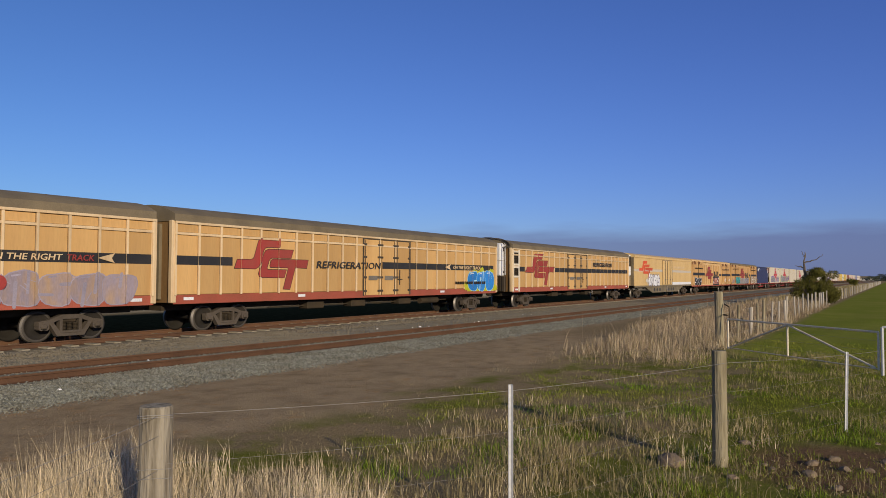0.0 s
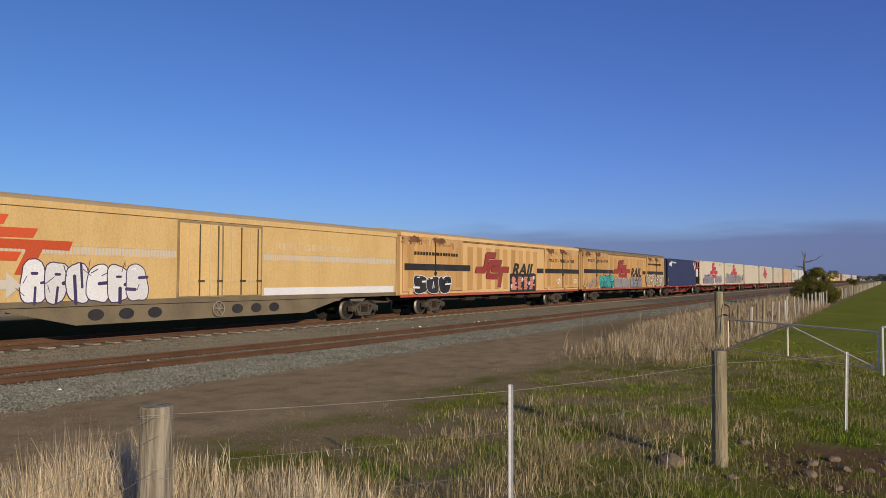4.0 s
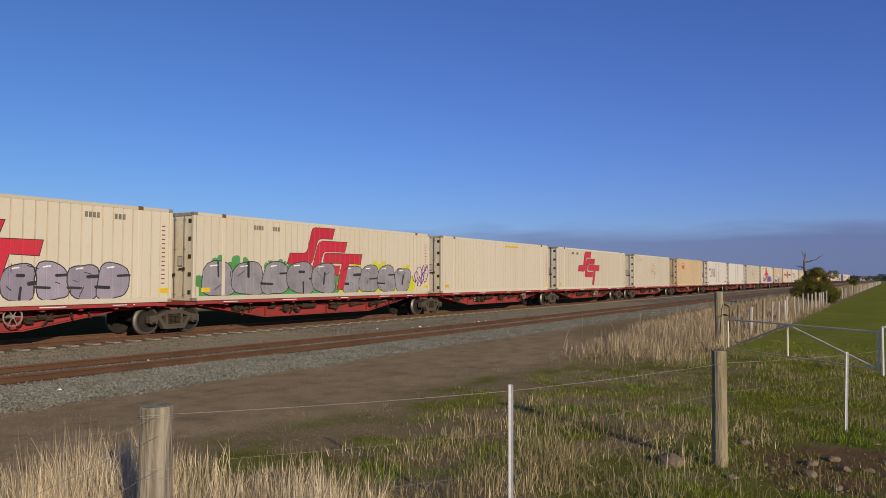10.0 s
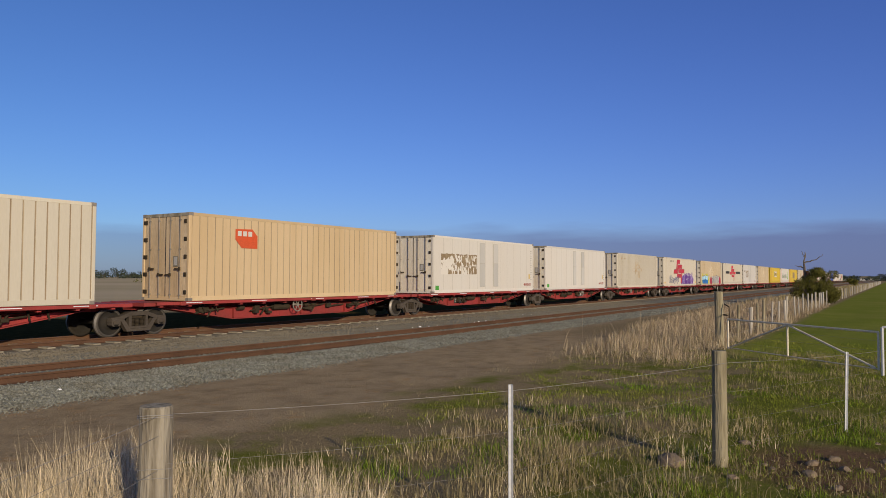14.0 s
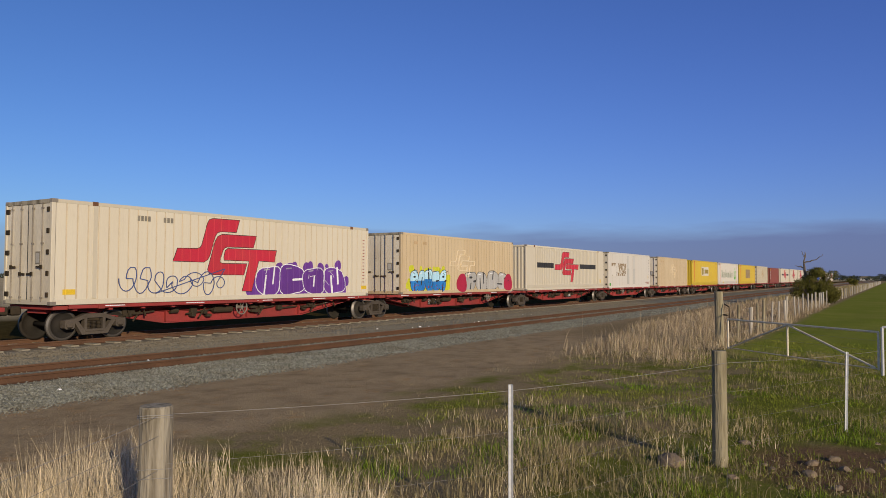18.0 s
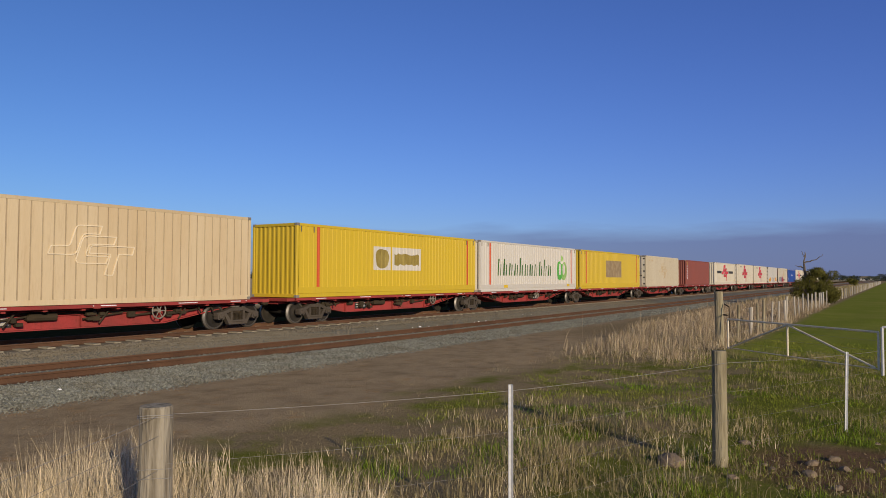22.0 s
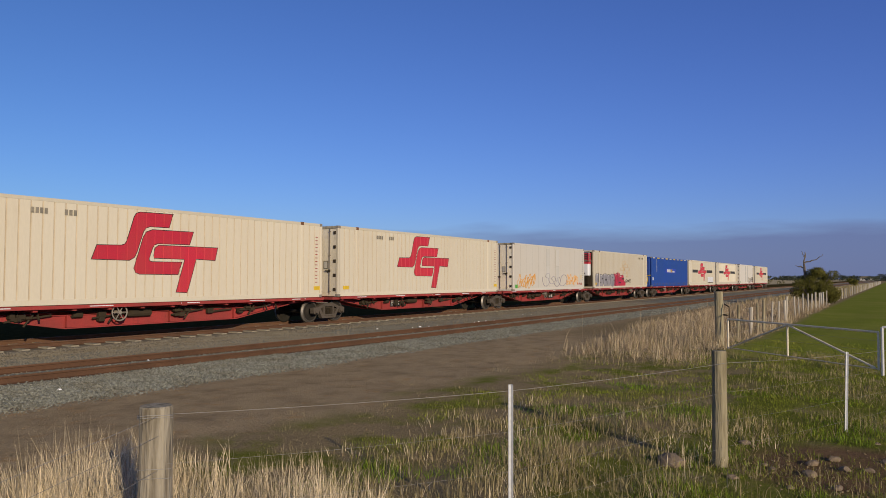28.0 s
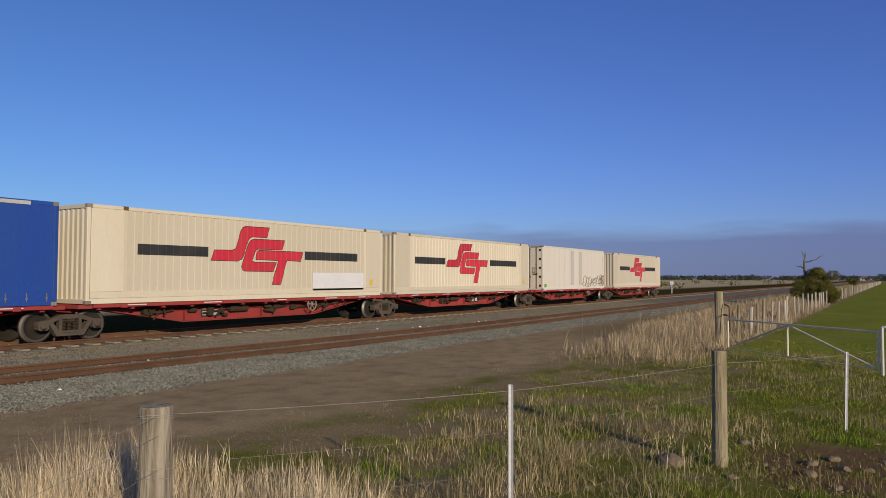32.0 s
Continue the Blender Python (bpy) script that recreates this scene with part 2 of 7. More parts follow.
    "worn_lilac": material("worn lilac spray paint", (0.30, 0.25, 0.285), 0.65, stain=(0.42, 0.275, 0.145), amount=0.85, grain=16, streak=3),
    "rust_pale": material("pale rust wash", (0.46, 0.27, 0.115), 0.75, stain=(0.30, 0.16, 0.07), amount=0.8, grain=18, streak=3),
    "van2_door": material("grimy orange door paint", (0.60, 0.375, 0.155), 0.65, stain=(0.46, 0.26, 0.10), amount=0.8, streak=5, grain=7, grainy=0.05, rust=0.5, rust_colour=(0.22, 0.11, 0.05), bump=0.012),
    "cyan_pale": material("pale turquoise spray paint", (0.08, 0.42, 0.42), 0.6, amount=0.4),
    "olive_patch": material("olive glue residue", (0.27, 0.20, 0.045), 0.8, stain=(0.42, 0.33, 0.10), amount=0.8, grain=14, streak=3),
    "dull_cream": material("dull dusty cream paint", (0.575, 0.505, 0.36), 0.6, stain=(0.52, 0.43, 0.28), amount=0.5, streak=5, grain=4, rust=0.3, rust_colour=(0.36, 0.25, 0.13), grainy=0.03, bump=0.012),
    "purple_ink": material("dark violet spray line", (0.07, 0.05, 0.13), 0.6, amount=0.3),
    "seam_white": material("faint panel joint", (0.55, 0.51, 0.42), 0.8, stain=(0.42, 0.36, 0.27), amount=0.6, streak=6, grain=9, spec=0.1),
    "pale_panel": material("pale grey panel", (0.585, 0.56, 0.50), 0.6, stain=(0.50, 0.47, 0.40), amount=0.4, streak=4, bump=0.01, grainy=0.03),
    "ink_blue": material("dark blue spray line", (0.07, 0.10, 0.25), 0.6, amount=0.3),
    "seam_pale": material("pale batten groove", (0.54, 0.455, 0.325), 0.8, stain=(0.40, 0.31, 0.20), amount=0.7, streak=6, grain=9, spec=0.1),
    "rim": material("worn wheel rim", (0.085, 0.075, 0.062), 0.6, stain=(0.07, 0.058, 0.045), amount=0.6, metal=0.2),
    "dirty_edge": material("dirt-streaked pale edge paint", (0.40, 0.35, 0.26), 0.75, stain=(0.10, 0.085, 0.055), amount=0.95, streak=2.5, grain=22, spec=0.1, rust=0.7, rust_colour=(0.11, 0.08, 0.05)),
    "seam": material("dark batten groove", (0.40, 0.32, 0.21), 0.8, stain=(0.24, 0.17, 0.10), amount=0.8, streak=6, grain=9, spec=0.1),
    "yellow_panel": material("yellow label", (0.72, 0.48, 0.03), 0.5, amount=0.2),
    "rust_stain": material("dark rust stain", (0.20, 0.095, 0.048), 0.8, stain=(0.09, 0.043, 0.027), amount=0.8, grain=16, spec=0.1),
    "pale_green": material("pale green signwriting", (0.30, 0.50, 0.14), 0.5, amount=0.3),
}


# ---- mesh helpers ----
RIBBED = {}                     # front plane and near-wall profile of each ribbed van and container, by name


def clip_x(pts, x, side):
    """The part of an outline on one side of a vertical line."""
    out = []
    for (ax, az), (bx, bz) in zip(pts, pts[1:] + pts[:1]):
        ina, inb = (ax - x) * side >= 0, (bx - x) * side >= 0
        if ina:
            out.append((ax, az))
        if ina != inb:
            t = (x - ax) / (bx - ax)
            out.append((x, az + (bz - az) * t))
    return out


class Geo:
    """Vertices and faces of one part, gathered piece by piece."""

    def __init__(self):
        self.v, self.f = [], []

    def add(self, verts, faces):
        o = len(self.v)
        self.v += verts
        self.f += [tuple(i + o for i in f) for f in faces]
        return self

    def box(self, x0, x1, y0, y1, z0, z1, c=0.0):
        if c <= 0:
            vs = [(x, y, z) for x in (x0, x1) for y in (y0, y1) for z in (z0, z1)]
            return self.add(vs, [(0, 1, 3, 2), (4, 6, 7, 5), (0, 4, 5, 1), (2, 3, 7, 6), (0, 2, 6, 4), (1, 5, 7, 3)])
        vs = []
        for x, sx in ((x0, 1), (x1, -1)):
            for y, sy in ((y0, 1), (y1, -1)):
                for z, sz in ((z0, 1), (z1, -1)):
                    vs += [(x, y + sy * c, z + sz * c), (x + sx * c, y, z + sz * c), (x + sx * c, y + sy * c, z)]
        q = lambda ix, iy, iz, k: (ix * 4 + iy * 2 + iz) * 3 + k
        fs = [(q(0, 0, 0, 0), q(0, 0, 1, 0), q(0, 1, 1, 0), q(0, 1, 0, 0)), (q(1, 0, 0, 0), q(1, 1, 0, 0), q(1, 1, 1, 0), q(1, 0, 1, 0)),
              (q(0, 0, 0, 1), q(1, 0, 0, 1), q(1, 0, 1, 1), q(0, 0, 1, 1)), (q(0, 1, 0, 1), q(0, 1, 1, 1), q(1, 1, 1, 1), q(1, 1, 0, 1)),
              (q(0, 0, 0, 2), q(0, 1, 0, 2), q(1, 1, 0, 2), q(1, 0, 0, 2)), (q(0, 0, 1, 2), q(1, 0, 1, 2), q(1, 1, 1, 2), q(0, 1, 1, 2))]
        for i in (0, 1):
            for j in (0, 1):
                fs += [(q(i, j, 0, 0), q(i, j, 1, 0), q(i, j, 1, 1), q(i, j, 0, 1)), (q(i, 0, j, 0), q(i, 1, j, 0), q(i, 1, j, 2), q(i, 0, j, 2)),
                       (q(0, i, j, 1), q(1, i, j, 1), q(1, i, j, 2), q(0, i, j, 2))]
                for k in (0, 1):
                    fs.append((q(i, j, k, 0), q(i, j, k, 1), q(i, j, k, 2)))
        return self.add(vs, fs)

    def sweep(self, ring, x0, x1, cap=True):
        """A ring of (y, z) drawn out along x."""
        n = len(ring)
        vs = [(x0, y, z) for y, z in ring] + [(x1, y, z) for y, z in ring]
        fs = [(i, (i + 1) % n, n + (i + 1) % n, n + i) for i in range(n)]
        if cap:
            fs += [tuple(range(n))[::-1], tuple(range(n, 2 * n))]
        return self.add(vs, fs)

    def plate(self, outline, y0, y1):
        """An outline of (x, z) drawn out along y, y0 being the outer face."""
        n = len(outline)
        vs = [(x, y0, z) for x, z in outline] + [(x, y1, z) for x, z in outline]
        fs = [(i, (i + 1) % n, n + (i + 1) % n, n + i) for i in range(n)]
        fs += [tuple(range(n))[::-1], tuple(range(n, 2 * n))]
        return self.add(vs, fs)

    def on(self, owner, outline, y0, y1, y):
        """Paint an outline of (x, z) on the ribbed wall of its owner, lifted off it as y0 lies before its front; a flat wall gets a thin plate."""
        if owner.name not in RIBBED:
            return self.plate(outline, y0, y1)
        face, prof = RIBBED[owner.name]
        lift = max(0.001, face - y0)
        lo, hi = min(p[0] for p in outline), max(p[0] for p in outline)
        seen = {}
        for (xa, ya), (xb, yb) in zip(prof, prof[1:]):
            if xb <= lo or xa >= hi or xb - xa < 1e-6:
                continue
            q = clip_x(clip_x(outline, xa, 1), xb, -1)
            if len(q) < 3:
                continue
            face_ = []
            for x, z in q:
                key = (round(x, 4), round(z, 4))
                if key not in seen:
                    seen[key] = len(self.v)
                    self.v.append((x, ya + (yb - ya) * (x - xa) / (xb - xa) - lift, z))
                if not face_ or face_[-1] != seen[key]:
                    face_.append(seen[key])
            if len(set(face_)) == len(face_) > 2:
                self.f.append(tuple(face_[::-1]))
            elif len(set(face_)) > 2:
                self.add([self.v[i] for i in face_], [tuple(range(len(face_)))[::-1]])
        return self

    def rod(self, a, b, r, n=8, r2=None):
        a, b = Vector(a), Vector(b)
        d = (b - a).normalized()
        u = d.orthogonal().normalized()
        w = d.cross(u)
        vs = []
        for p, rr in ((a, r), (b, r if r2 is None else r2)):
            for i in range(n):
                t = 2 * math.pi * i / n
                vs.append(tuple(p + u * (rr * math.cos(t)) + w * (rr * math.sin(t))))
        fs = [(i, (i + 1) % n, n + (i + 1) % n, n + i) for i in range(n)] + [tuple(range(n))[::-1], tuple(range(n, 2 * n))]
        return self.add(vs, fs)

    def lathe(self, prof, n=24, centre=(0, 0, 0)):
        """A profile of (radius, y) turned about the y axis."""
        vs, k = [], len(prof)
        for i in range(n):
            t = 2 * math.pi * i / n
            vs += [(centre[0] + r * math.cos(t), centre[1] + y, centre[2] + r * math.sin(t)) for r, y in prof]
        fs = [(i * k + j, i * k + j + 1, ((i + 1) % n) * k + j + 1, ((i + 1) % n) * k + j) for i in range(n) for j in range(k - 1)]
        return self.add(vs, fs)

    def mesh(self, name, mat, smooth=False):
        me = bpy.data.meshes.new(name)
        me.from_pydata(self.v, [], self.f)
        if mat is not None:
            me.materials.append(mat)
        if smooth:
            me.shade_smooth()
        return me


def part(name, geo, mat, parent=None, label="", at=None, smooth=False):
    me = geo if isinstance(geo, bpy.types.Mesh) else geo.mesh(name, M[mat] if isinstance(mat, str) else mat, smooth)
    ob = new(name, me)
    if parent is not None:
        ob.parent = parent
    if at is not None:
        ob.matrix_basis = at
    if label:
        ob["label"] = label
    return ob


def thing(name, label, category, group="", kind="", at=None):
    ob = new(name)
    ob.empty_display_size = 0.3
    if at is not None:
        ob.matrix_basis = at
    return tagged(ob, label, category, group, kind)


def lettering(text, size, mat, parent, x, y, z, label="", shear=0.0, stretch=1.0, name="lettering", bold=0.0):
    """Flat lettering on a wall that faces -y, its left end at x, its foot at z."""
    cu = bpy.data.curves.new("letters", "FONT")
    cu.body, cu.size, cu.shear, cu.resolution_u, cu.offset = text, size, shear, 2, bold
    cu.extrude = 0.003
    tmp = bpy.data.objects.new("letters", cu)
    scene.collection.objects.link(tmp)
    me = bpy.data.meshes.new_from_object(tmp.evaluated_get(bpy.context.evaluated_depsgraph_get()))
    bpy.data.objects.remove(tmp)
    me.transform(Matrix.Diagonal((stretch, 1, 1, 1)))
    me.transform(Euler((radians(90), 0, 0)).to_matrix().to_4x4())
    me.materials.clear()
    me.materials.append(M[mat])
    return part(name, me, mat, parent, label, Matrix.Translation((x, y, z)))


def stuff_mesh(name, verts, faces, mat, label, category):
    me = bpy.data.meshes.new(name)
    me.from_pydata(verts, [], faces)
    me.materials.append(M[mat])
    return tagged(new(name, me), label, category, kind="stuff")


# ---- ground ----
def grid_axis(points):
    out = []
    for a, b, step in points:
        n = max(1, int(round((b - a) / step)))
        out += [a + (b - a) * i / n for i in range(n)]
    return out + [points[-1][1]]


def ground_height(x, y):
    """Gentle unevenness near the fence; the formation of the railway is level."""
    h = 0.0
    if -12 < x < 60 and -14 < y < 11.5:
        k = min(1, (11.5 - y) / 2) * min(1, (60 - x) / 10)
        h = k * (0.07 * noise.noise(Vector((x * 0.35, y * 0.35, 0.3))) + 0.03 * noise.noise(Vector((x * 1.4, y * 1.4, 4.0))))
    return h


gx = grid_axis([(-3000, -200, 700), (-200, -12, 30), (-12, 0, 1.0), (0, 26, 0.25), (26, 60, 0.8), (60, 140, 5), (140, 600, 40), (600, 4500, 500)])
gy = grid_axis([(-3000, -200, 700), (-200, -14, 30), (-14, -3, 1.0), (-3, 11.5, 0.25), (11.5, 30, 3), (30, 120, 15), (120, 700, 60), (700, 4500, 500)])
gv = [(x, y, ground_height(x, y)) for x in gx for y in gy]
ny = len(gy)
gf = [(i * ny + j, (i + 1) * ny + j, (i + 1) * ny + j + 1, i * ny + j + 1) for i in range(len(gx) - 1) for j in range(ny - 1)]


def ground_material():
    m = bpy.data.materials.new("paddock ground")
    m.use_nodes = True
    n, l = m.node_tree.nodes, m.node_tree.links
    b = n["Principled BSDF"]
    b.inputs["Roughness"].default_value, b.inputs["Specular IOR Level"].default_value = 1.0, 0.0
    co = n.new("ShaderNodeTexCoord").outputs["Object"]
    sp = n.new("ShaderNodeSeparateXYZ")
    l.new(co, sp.inputs[0])

    def tex(scale, detail=5.0, rough=0.6):
        t = n.new("ShaderNodeTexNoise")
        t.inputs["Scale"].default_value, t.inputs["Detail"].default_value, t.inputs["Roughness"].default_value = scale, detail, rough
        l.new(co, t.inputs["Vector"])
        return t.outputs[0]

    def calc(op, *a):
        q = n.new("ShaderNodeMath")
        q.operation = op
        for i, v in enumerate(a):
            if isinstance(v, (int, float)):
                q.inputs[i].default_value = v
            else:
                l.new(v, q.inputs[i])
        return q.outputs[0]

    def ramp(v, lo, hi):
        q = n.new("ShaderNodeMapRange")
        q.inputs[1].default_value, q.inputs[2].default_value = lo, hi
        l.new(v, q.inputs[0])
        return q.outputs[0]

    def mix(f, a, c):
        q = n.new("ShaderNodeMix")
        q.data_type = "RGBA"
        l.new(f, q.inputs[0])
        for s, v in ((6, a), (7, c)):
            if isinstance(v, tuple):
                q.inputs[s].default_value = (*v, 1)
            else:
                l.new(v, q.inputs[s])
        return q.outputs[2]

    X, Y = sp.outputs["X"], sp.outputs["Y"]
    wob = calc("MULTIPLY_ADD", tex(0.35), 3.0, -1.5)
    patch, mid, fine = tex(0.9), tex(3.0), tex(40.0, 6.0, 0.7)
    grass = mix(ramp(mid, 0.35, 0.65), (0.145, 0.165, 0.026), (0.20, 0.19, 0.05))
    straw = mix(ramp(fine, 0.3, 0.7), (0.20, 0.148, 0.08), (0.38, 0.29, 0.165))
    lush = calc("MULTIPLY", ramp(calc("SUBTRACT", 3.2, Y), 0.0, 1.5), 0.16)
    verge = mix(ramp(calc("ADD", patch, lush), 0.46, 0.62), straw, grass)
    dirt = mix(ramp(calc("ADD", calc("MULTIPLY", fine, 0.7), calc("MULTIPLY", tex(130.0, 3.0), 0.3)), 0.40, 0.62), (0.335, 0.25, 0.142), (0.52, 0.39, 0.235))
    damp = mix(ramp(tex(1.6), 0.45, 0.68), dirt, (0.295, 0.218, 0.128))
    red_dirt = mix(ramp(tex(2.3, 6.0, 0.7), 0.56, 0.70), damp, (0.42, 0.27, 0.135))
    # the bare track runs beside the ballast
    yw = calc("ADD", Y, calc("MULTIPLY", wob, 0.8))
    near_edge = ramp(yw, 6.6, 7.6)
    c = mix(near_edge, verge, red_dirt)
    far_straw = calc("MULTIPLY", ramp(calc("ADD", X, wob), 24.0, 27.0), ramp(calc("SUBTRACT", 12.0, yw), 0.5, 1.5))
    c = mix(far_straw, c, straw)
    # green paddock beyond the gate
    pad = calc("MULTIPLY", ramp(calc("SUBTRACT", 4.2, Y), 0.0, 0.5), ramp(X, 16.0, 24.0))
    paddock = mix(ramp(tex(0.25), 0.35, 0.7), (0.20, 0.235, 0.034), (0.27, 0.27, 0.062))
    c = mix(pad, c, paddock)
    from_x, from_y = calc("SUBTRACT", X, 9.1), calc("SUBTRACT", Y, 0.45)
    away = calc("SQRT", calc("ADD", calc("MULTIPLY", from_x, from_x), calc("MULTIPLY", from_y, from_y)))
    c = mix(ramp(calc("MULTIPLY_ADD", wob, 0.35, away), 1.3, 0.9), c, (0.20, 0.125, 0.07))
    gravel = mix(ramp(fine, 0.35, 0.65), (0.11, 0.09, 0.065), (0.22, 0.185, 0.14))
    c = mix(ramp(Y, 11.2, 11.8), c, gravel)
    # train's shade painted as a dark ground strip from the track to the plain
    train_shade = mix(ramp(mid, 0.35, 0.65), (0.050, 0.038, 0.014), (0.085, 0.065, 0.026))
    c = mix(ramp(Y, 21.5, 22.5), c, train_shade)
    # open dry plain across the railway
    plain = mix(ramp(tex(0.02), 0.35, 0.65), (0.60, 0.48, 0.30), (0.48, 0.385, 0.225))
    c = mix(ramp(calc("ADD", Y, wob), 34.0, 40.0), c, plain)
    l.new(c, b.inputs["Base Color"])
    bp = n.new("ShaderNodeBump")
    bp.inputs["Strength"].default_value, bp.inputs["Distance"].default_value = 0.6, 0.05
    l.new(calc("MULTIPLY_ADD", tex(9.0), 1.2, fine), bp.inputs["Height"])
    l.new(bp.outputs[0], b.inputs["Normal"])
    return m


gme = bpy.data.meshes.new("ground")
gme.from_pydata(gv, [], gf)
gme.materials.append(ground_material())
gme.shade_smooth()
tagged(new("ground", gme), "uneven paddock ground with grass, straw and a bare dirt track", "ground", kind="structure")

# ---- ballast, sleepers, rails ----
X0, X1 = -580.0, 900.0


def siding(x):
    """How far the nearer track stands off its far line: it bends towards the main line on its way past."""
    t = min(1.0, max(0.0, (27.0 - x) / 50.0))
    return 2.2 * t * t * (3 - 2 * t)


def along(ring, xs, off):
    """A ring of (y, z) drawn along x through the stations xs, set over by off(x)."""
    n, g = len(ring), Geo()
    vs = [(x, y + off(x), z) for x in xs for y, z in ring]
    fs = [(k * n + i, k * n + (i + 1) % n, (k + 1) * n + (i + 1) % n, (k + 1) * n + i) for k in range(len(xs) - 1) for i in range(n)]
    return g.add(vs, fs + [tuple(range(n))[::-1], tuple((len(xs) - 1) * n + i for i in range(n))])


def railway(yc, ballast_mat, sleeper_top, name, off=None, wide=0.0):
    xs = [X0] + [-24.0 + 1.5 * k for k in range(35)] + [X1] if off else [X0, X1]
    off = off or (lambda x: 0.0)
    base = thing("railway_track", "rusty rails on concrete sleepers in %s ballast" % name, "railway track", kind="structure")
    bed = Geo()
    bed.sweep([(yc - 3.0, -0.05), (yc - 1.6, sleeper_top - 0.02), (yc + 1.6 + wide, sleeper_top - 0.02), (yc + 3.0 + wide, -0.05)], X0, X1)
    part("ballast_bed", bed, ballast_mat, base)
    for s in (-1, 1):
        y = yc + s * 0.7525
        z0 = RAIL - 0.16
        r = along([(y - 0.07, z0), (y + 0.07, z0), (y + 0.07, z0 + 0.012), (y + 0.01, z0 + 0.03), (y + 0.01, RAIL - 0.045), (y + 0.036, RAIL - 0.035),
                 (y + 0.036, RAIL - 0.006), (y - 0.036, RAIL - 0.006), (y - 0.036, RAIL - 0.035), (y - 0.01, RAIL - 0.045), (y - 0.01, z0 + 0.03), (y - 0.07, z0 + 0.012)], xs, off)
        rail = part("rail", r, "rail", base)
        part("rail_head", along([(y - 0.033, RAIL - 0.0055), (y + 0.033, RAIL - 0.0055), (y + 0.033, RAIL), (y - 0.033, RAIL)], xs, off), "rail_top", rail, "worn running surface")
    return base


track_far = railway(YC, "stone2", 0.07, "dusty brown")
track_near = railway(YN, "stone", 0.070, "grey", siding, 2.3)


# ---- train: running gear ----
def wheelset_mesh():
    g = Geo()
    for s in (-1, 1):
        y = s * 0.7175
        g.lathe([(0.075, s * 0.06), (0.16, s * 0.075), (0.19, s * 0.03), (0.36, s * 0.02), (0.385, s * 0.065), (0.46, s * 0.065), (0.465, -s * 0.045), (0.492, -s * 0.05),
                 (0.49, -s * 0.078), (0.40, -s * 0.078), (0.37, -s * 0.03), (0.19, -s * 0.03), (0.09, -s * 0.09)], 28, (0, y, 0))
    g.rod((0, -1.0, 0), (0, 1.0, 0), 0.075, 10)
    for s in (-1, 1):
        g.lathe([(0.0, s * 0.1), (0.10, s * 0.1), (0.115, s * 0.06), (0.115, -s * 0.09)], 10, (0, s * 1.03, 0))
        for k in range(3):
            t = 2 * math.pi * k / 3
            g.box(0.06 * math.cos(t) - 0.018, 0.06 * math.cos(t) + 0.018, s * 1.13 - 0.012, s * 1.13 + 0.012, 0.06 * math.sin(t) - 0.018, 0.06 * math.sin(t) + 0.018)
    g.v = [(x * 0.957, y, z * 0.957) for x, y, z in g.v]
    me = g.mesh("wheelset", M["wheel"], True)
    me.materials.append(M["tread"])
    me.materials.append(M["rim"])
    for p in me.polygons:
        r = math.hypot(p.center.x, p.center.z)
        if 0.432 < r < 0.45 and abs(p.center.y) > 0.68:
            p.material_index = 1
        elif 0.37 < r < 0.432 and abs(p.center.y) > 0.76:
            p.material_index = 2
    return me


def side_frame_mesh():
    """Cast three-piece bogie side frame with its two openings."""
    g = Geo()
    y0, y1 = -0.09, 0.09
    g.plate([(-1.10, 0.50), (-1.08, 0.62), (-0.75, 0.66), (-0.32, 0.80), (0.32, 0.80), (0.75, 0.66), (1.08, 0.62), (1.10, 0.50), (0.72, 0.53), (0.34, 0.67), (-0.34, 0.67), (-0.72, 0.53)], y0, y1)
    g.plate([(-0.72, 0.55), (-0.58, 0.57), (-0.36, 0.30), (0.36, 0.30), (0.58, 0.57), (0.72, 0.55), (0.46, 0.17), (-0.46, 0.17)], y0, y1)
    for s in (-1, 1):
        g.box(s * 0.33 - 0.05, s * 0.33 + 0.05, y0, y1, 0.28, 0.70, 0.01)
        g.plate([(s * 0.91 - 0.17, 0.40), (s * 0.91 - 0.17, 0.60), (s * 0.91 + 0.17, 0.60), (s * 0.91 + 0.17, 0.40), (s * 0.91 + 0.12, 0.36), (s * 0.91 - 0.12, 0.36)][::1 if s > 0 else -1], -0.12, 0.10)
        g.box(s * 0.91 - 0.10, s * 0.91 + 0.10, -0.16, -0.10, 0.40, 0.56, 0.03)
    g.box(-0.36, 0.36, y0 - 0.015, y1 + 0.015, 0.25, 0.33, 0.02)
    g.v = [(x * 0.88, y, z * 0.957) for x, y, z in g.v]
    return g.mesh("side_frame", M["bogie"])


def spring_mesh():
    """One coil spring, drawn as stacked turns on a core."""
    prof = [(0.0, 0.30), (0.045, 0.30)]
    for k in range(6):
        prof += [(0.072, 0.31 + 0.04 * k), (0.072, 0.33 + 0.04 * k), (0.05, 0.338 + 0.04 * k)]
    prof += [(0.0, 0.545)]
    n, m = 8, len(prof)
    vs = [(r * math.cos(2 * math.pi * i / n), r * math.sin(2 * math.pi * i / n), z) for i in range(n) for r, z in prof]
    fs = [(i * m + j, ((i + 1) % n) * m + j, ((i + 1) % n) * m + j + 1, i * m + j + 1) for i in range(n) for j in range(m - 1)]
    return Geo().add(vs, fs).mesh("spring", M["grime"])


WHEEL, FRAME_SIDE, SPRING = wheelset_mesh(), side_frame_mesh(), spring_mesh()
BOLSTER = Geo().box(-0.20, 0.20, -1.02, 1.02, 0.54, 0.76, 0.03).rod((0, 0, 0.7), (0, 0, 0.95), 0.17, 12).mesh("bolster", M["grime"])
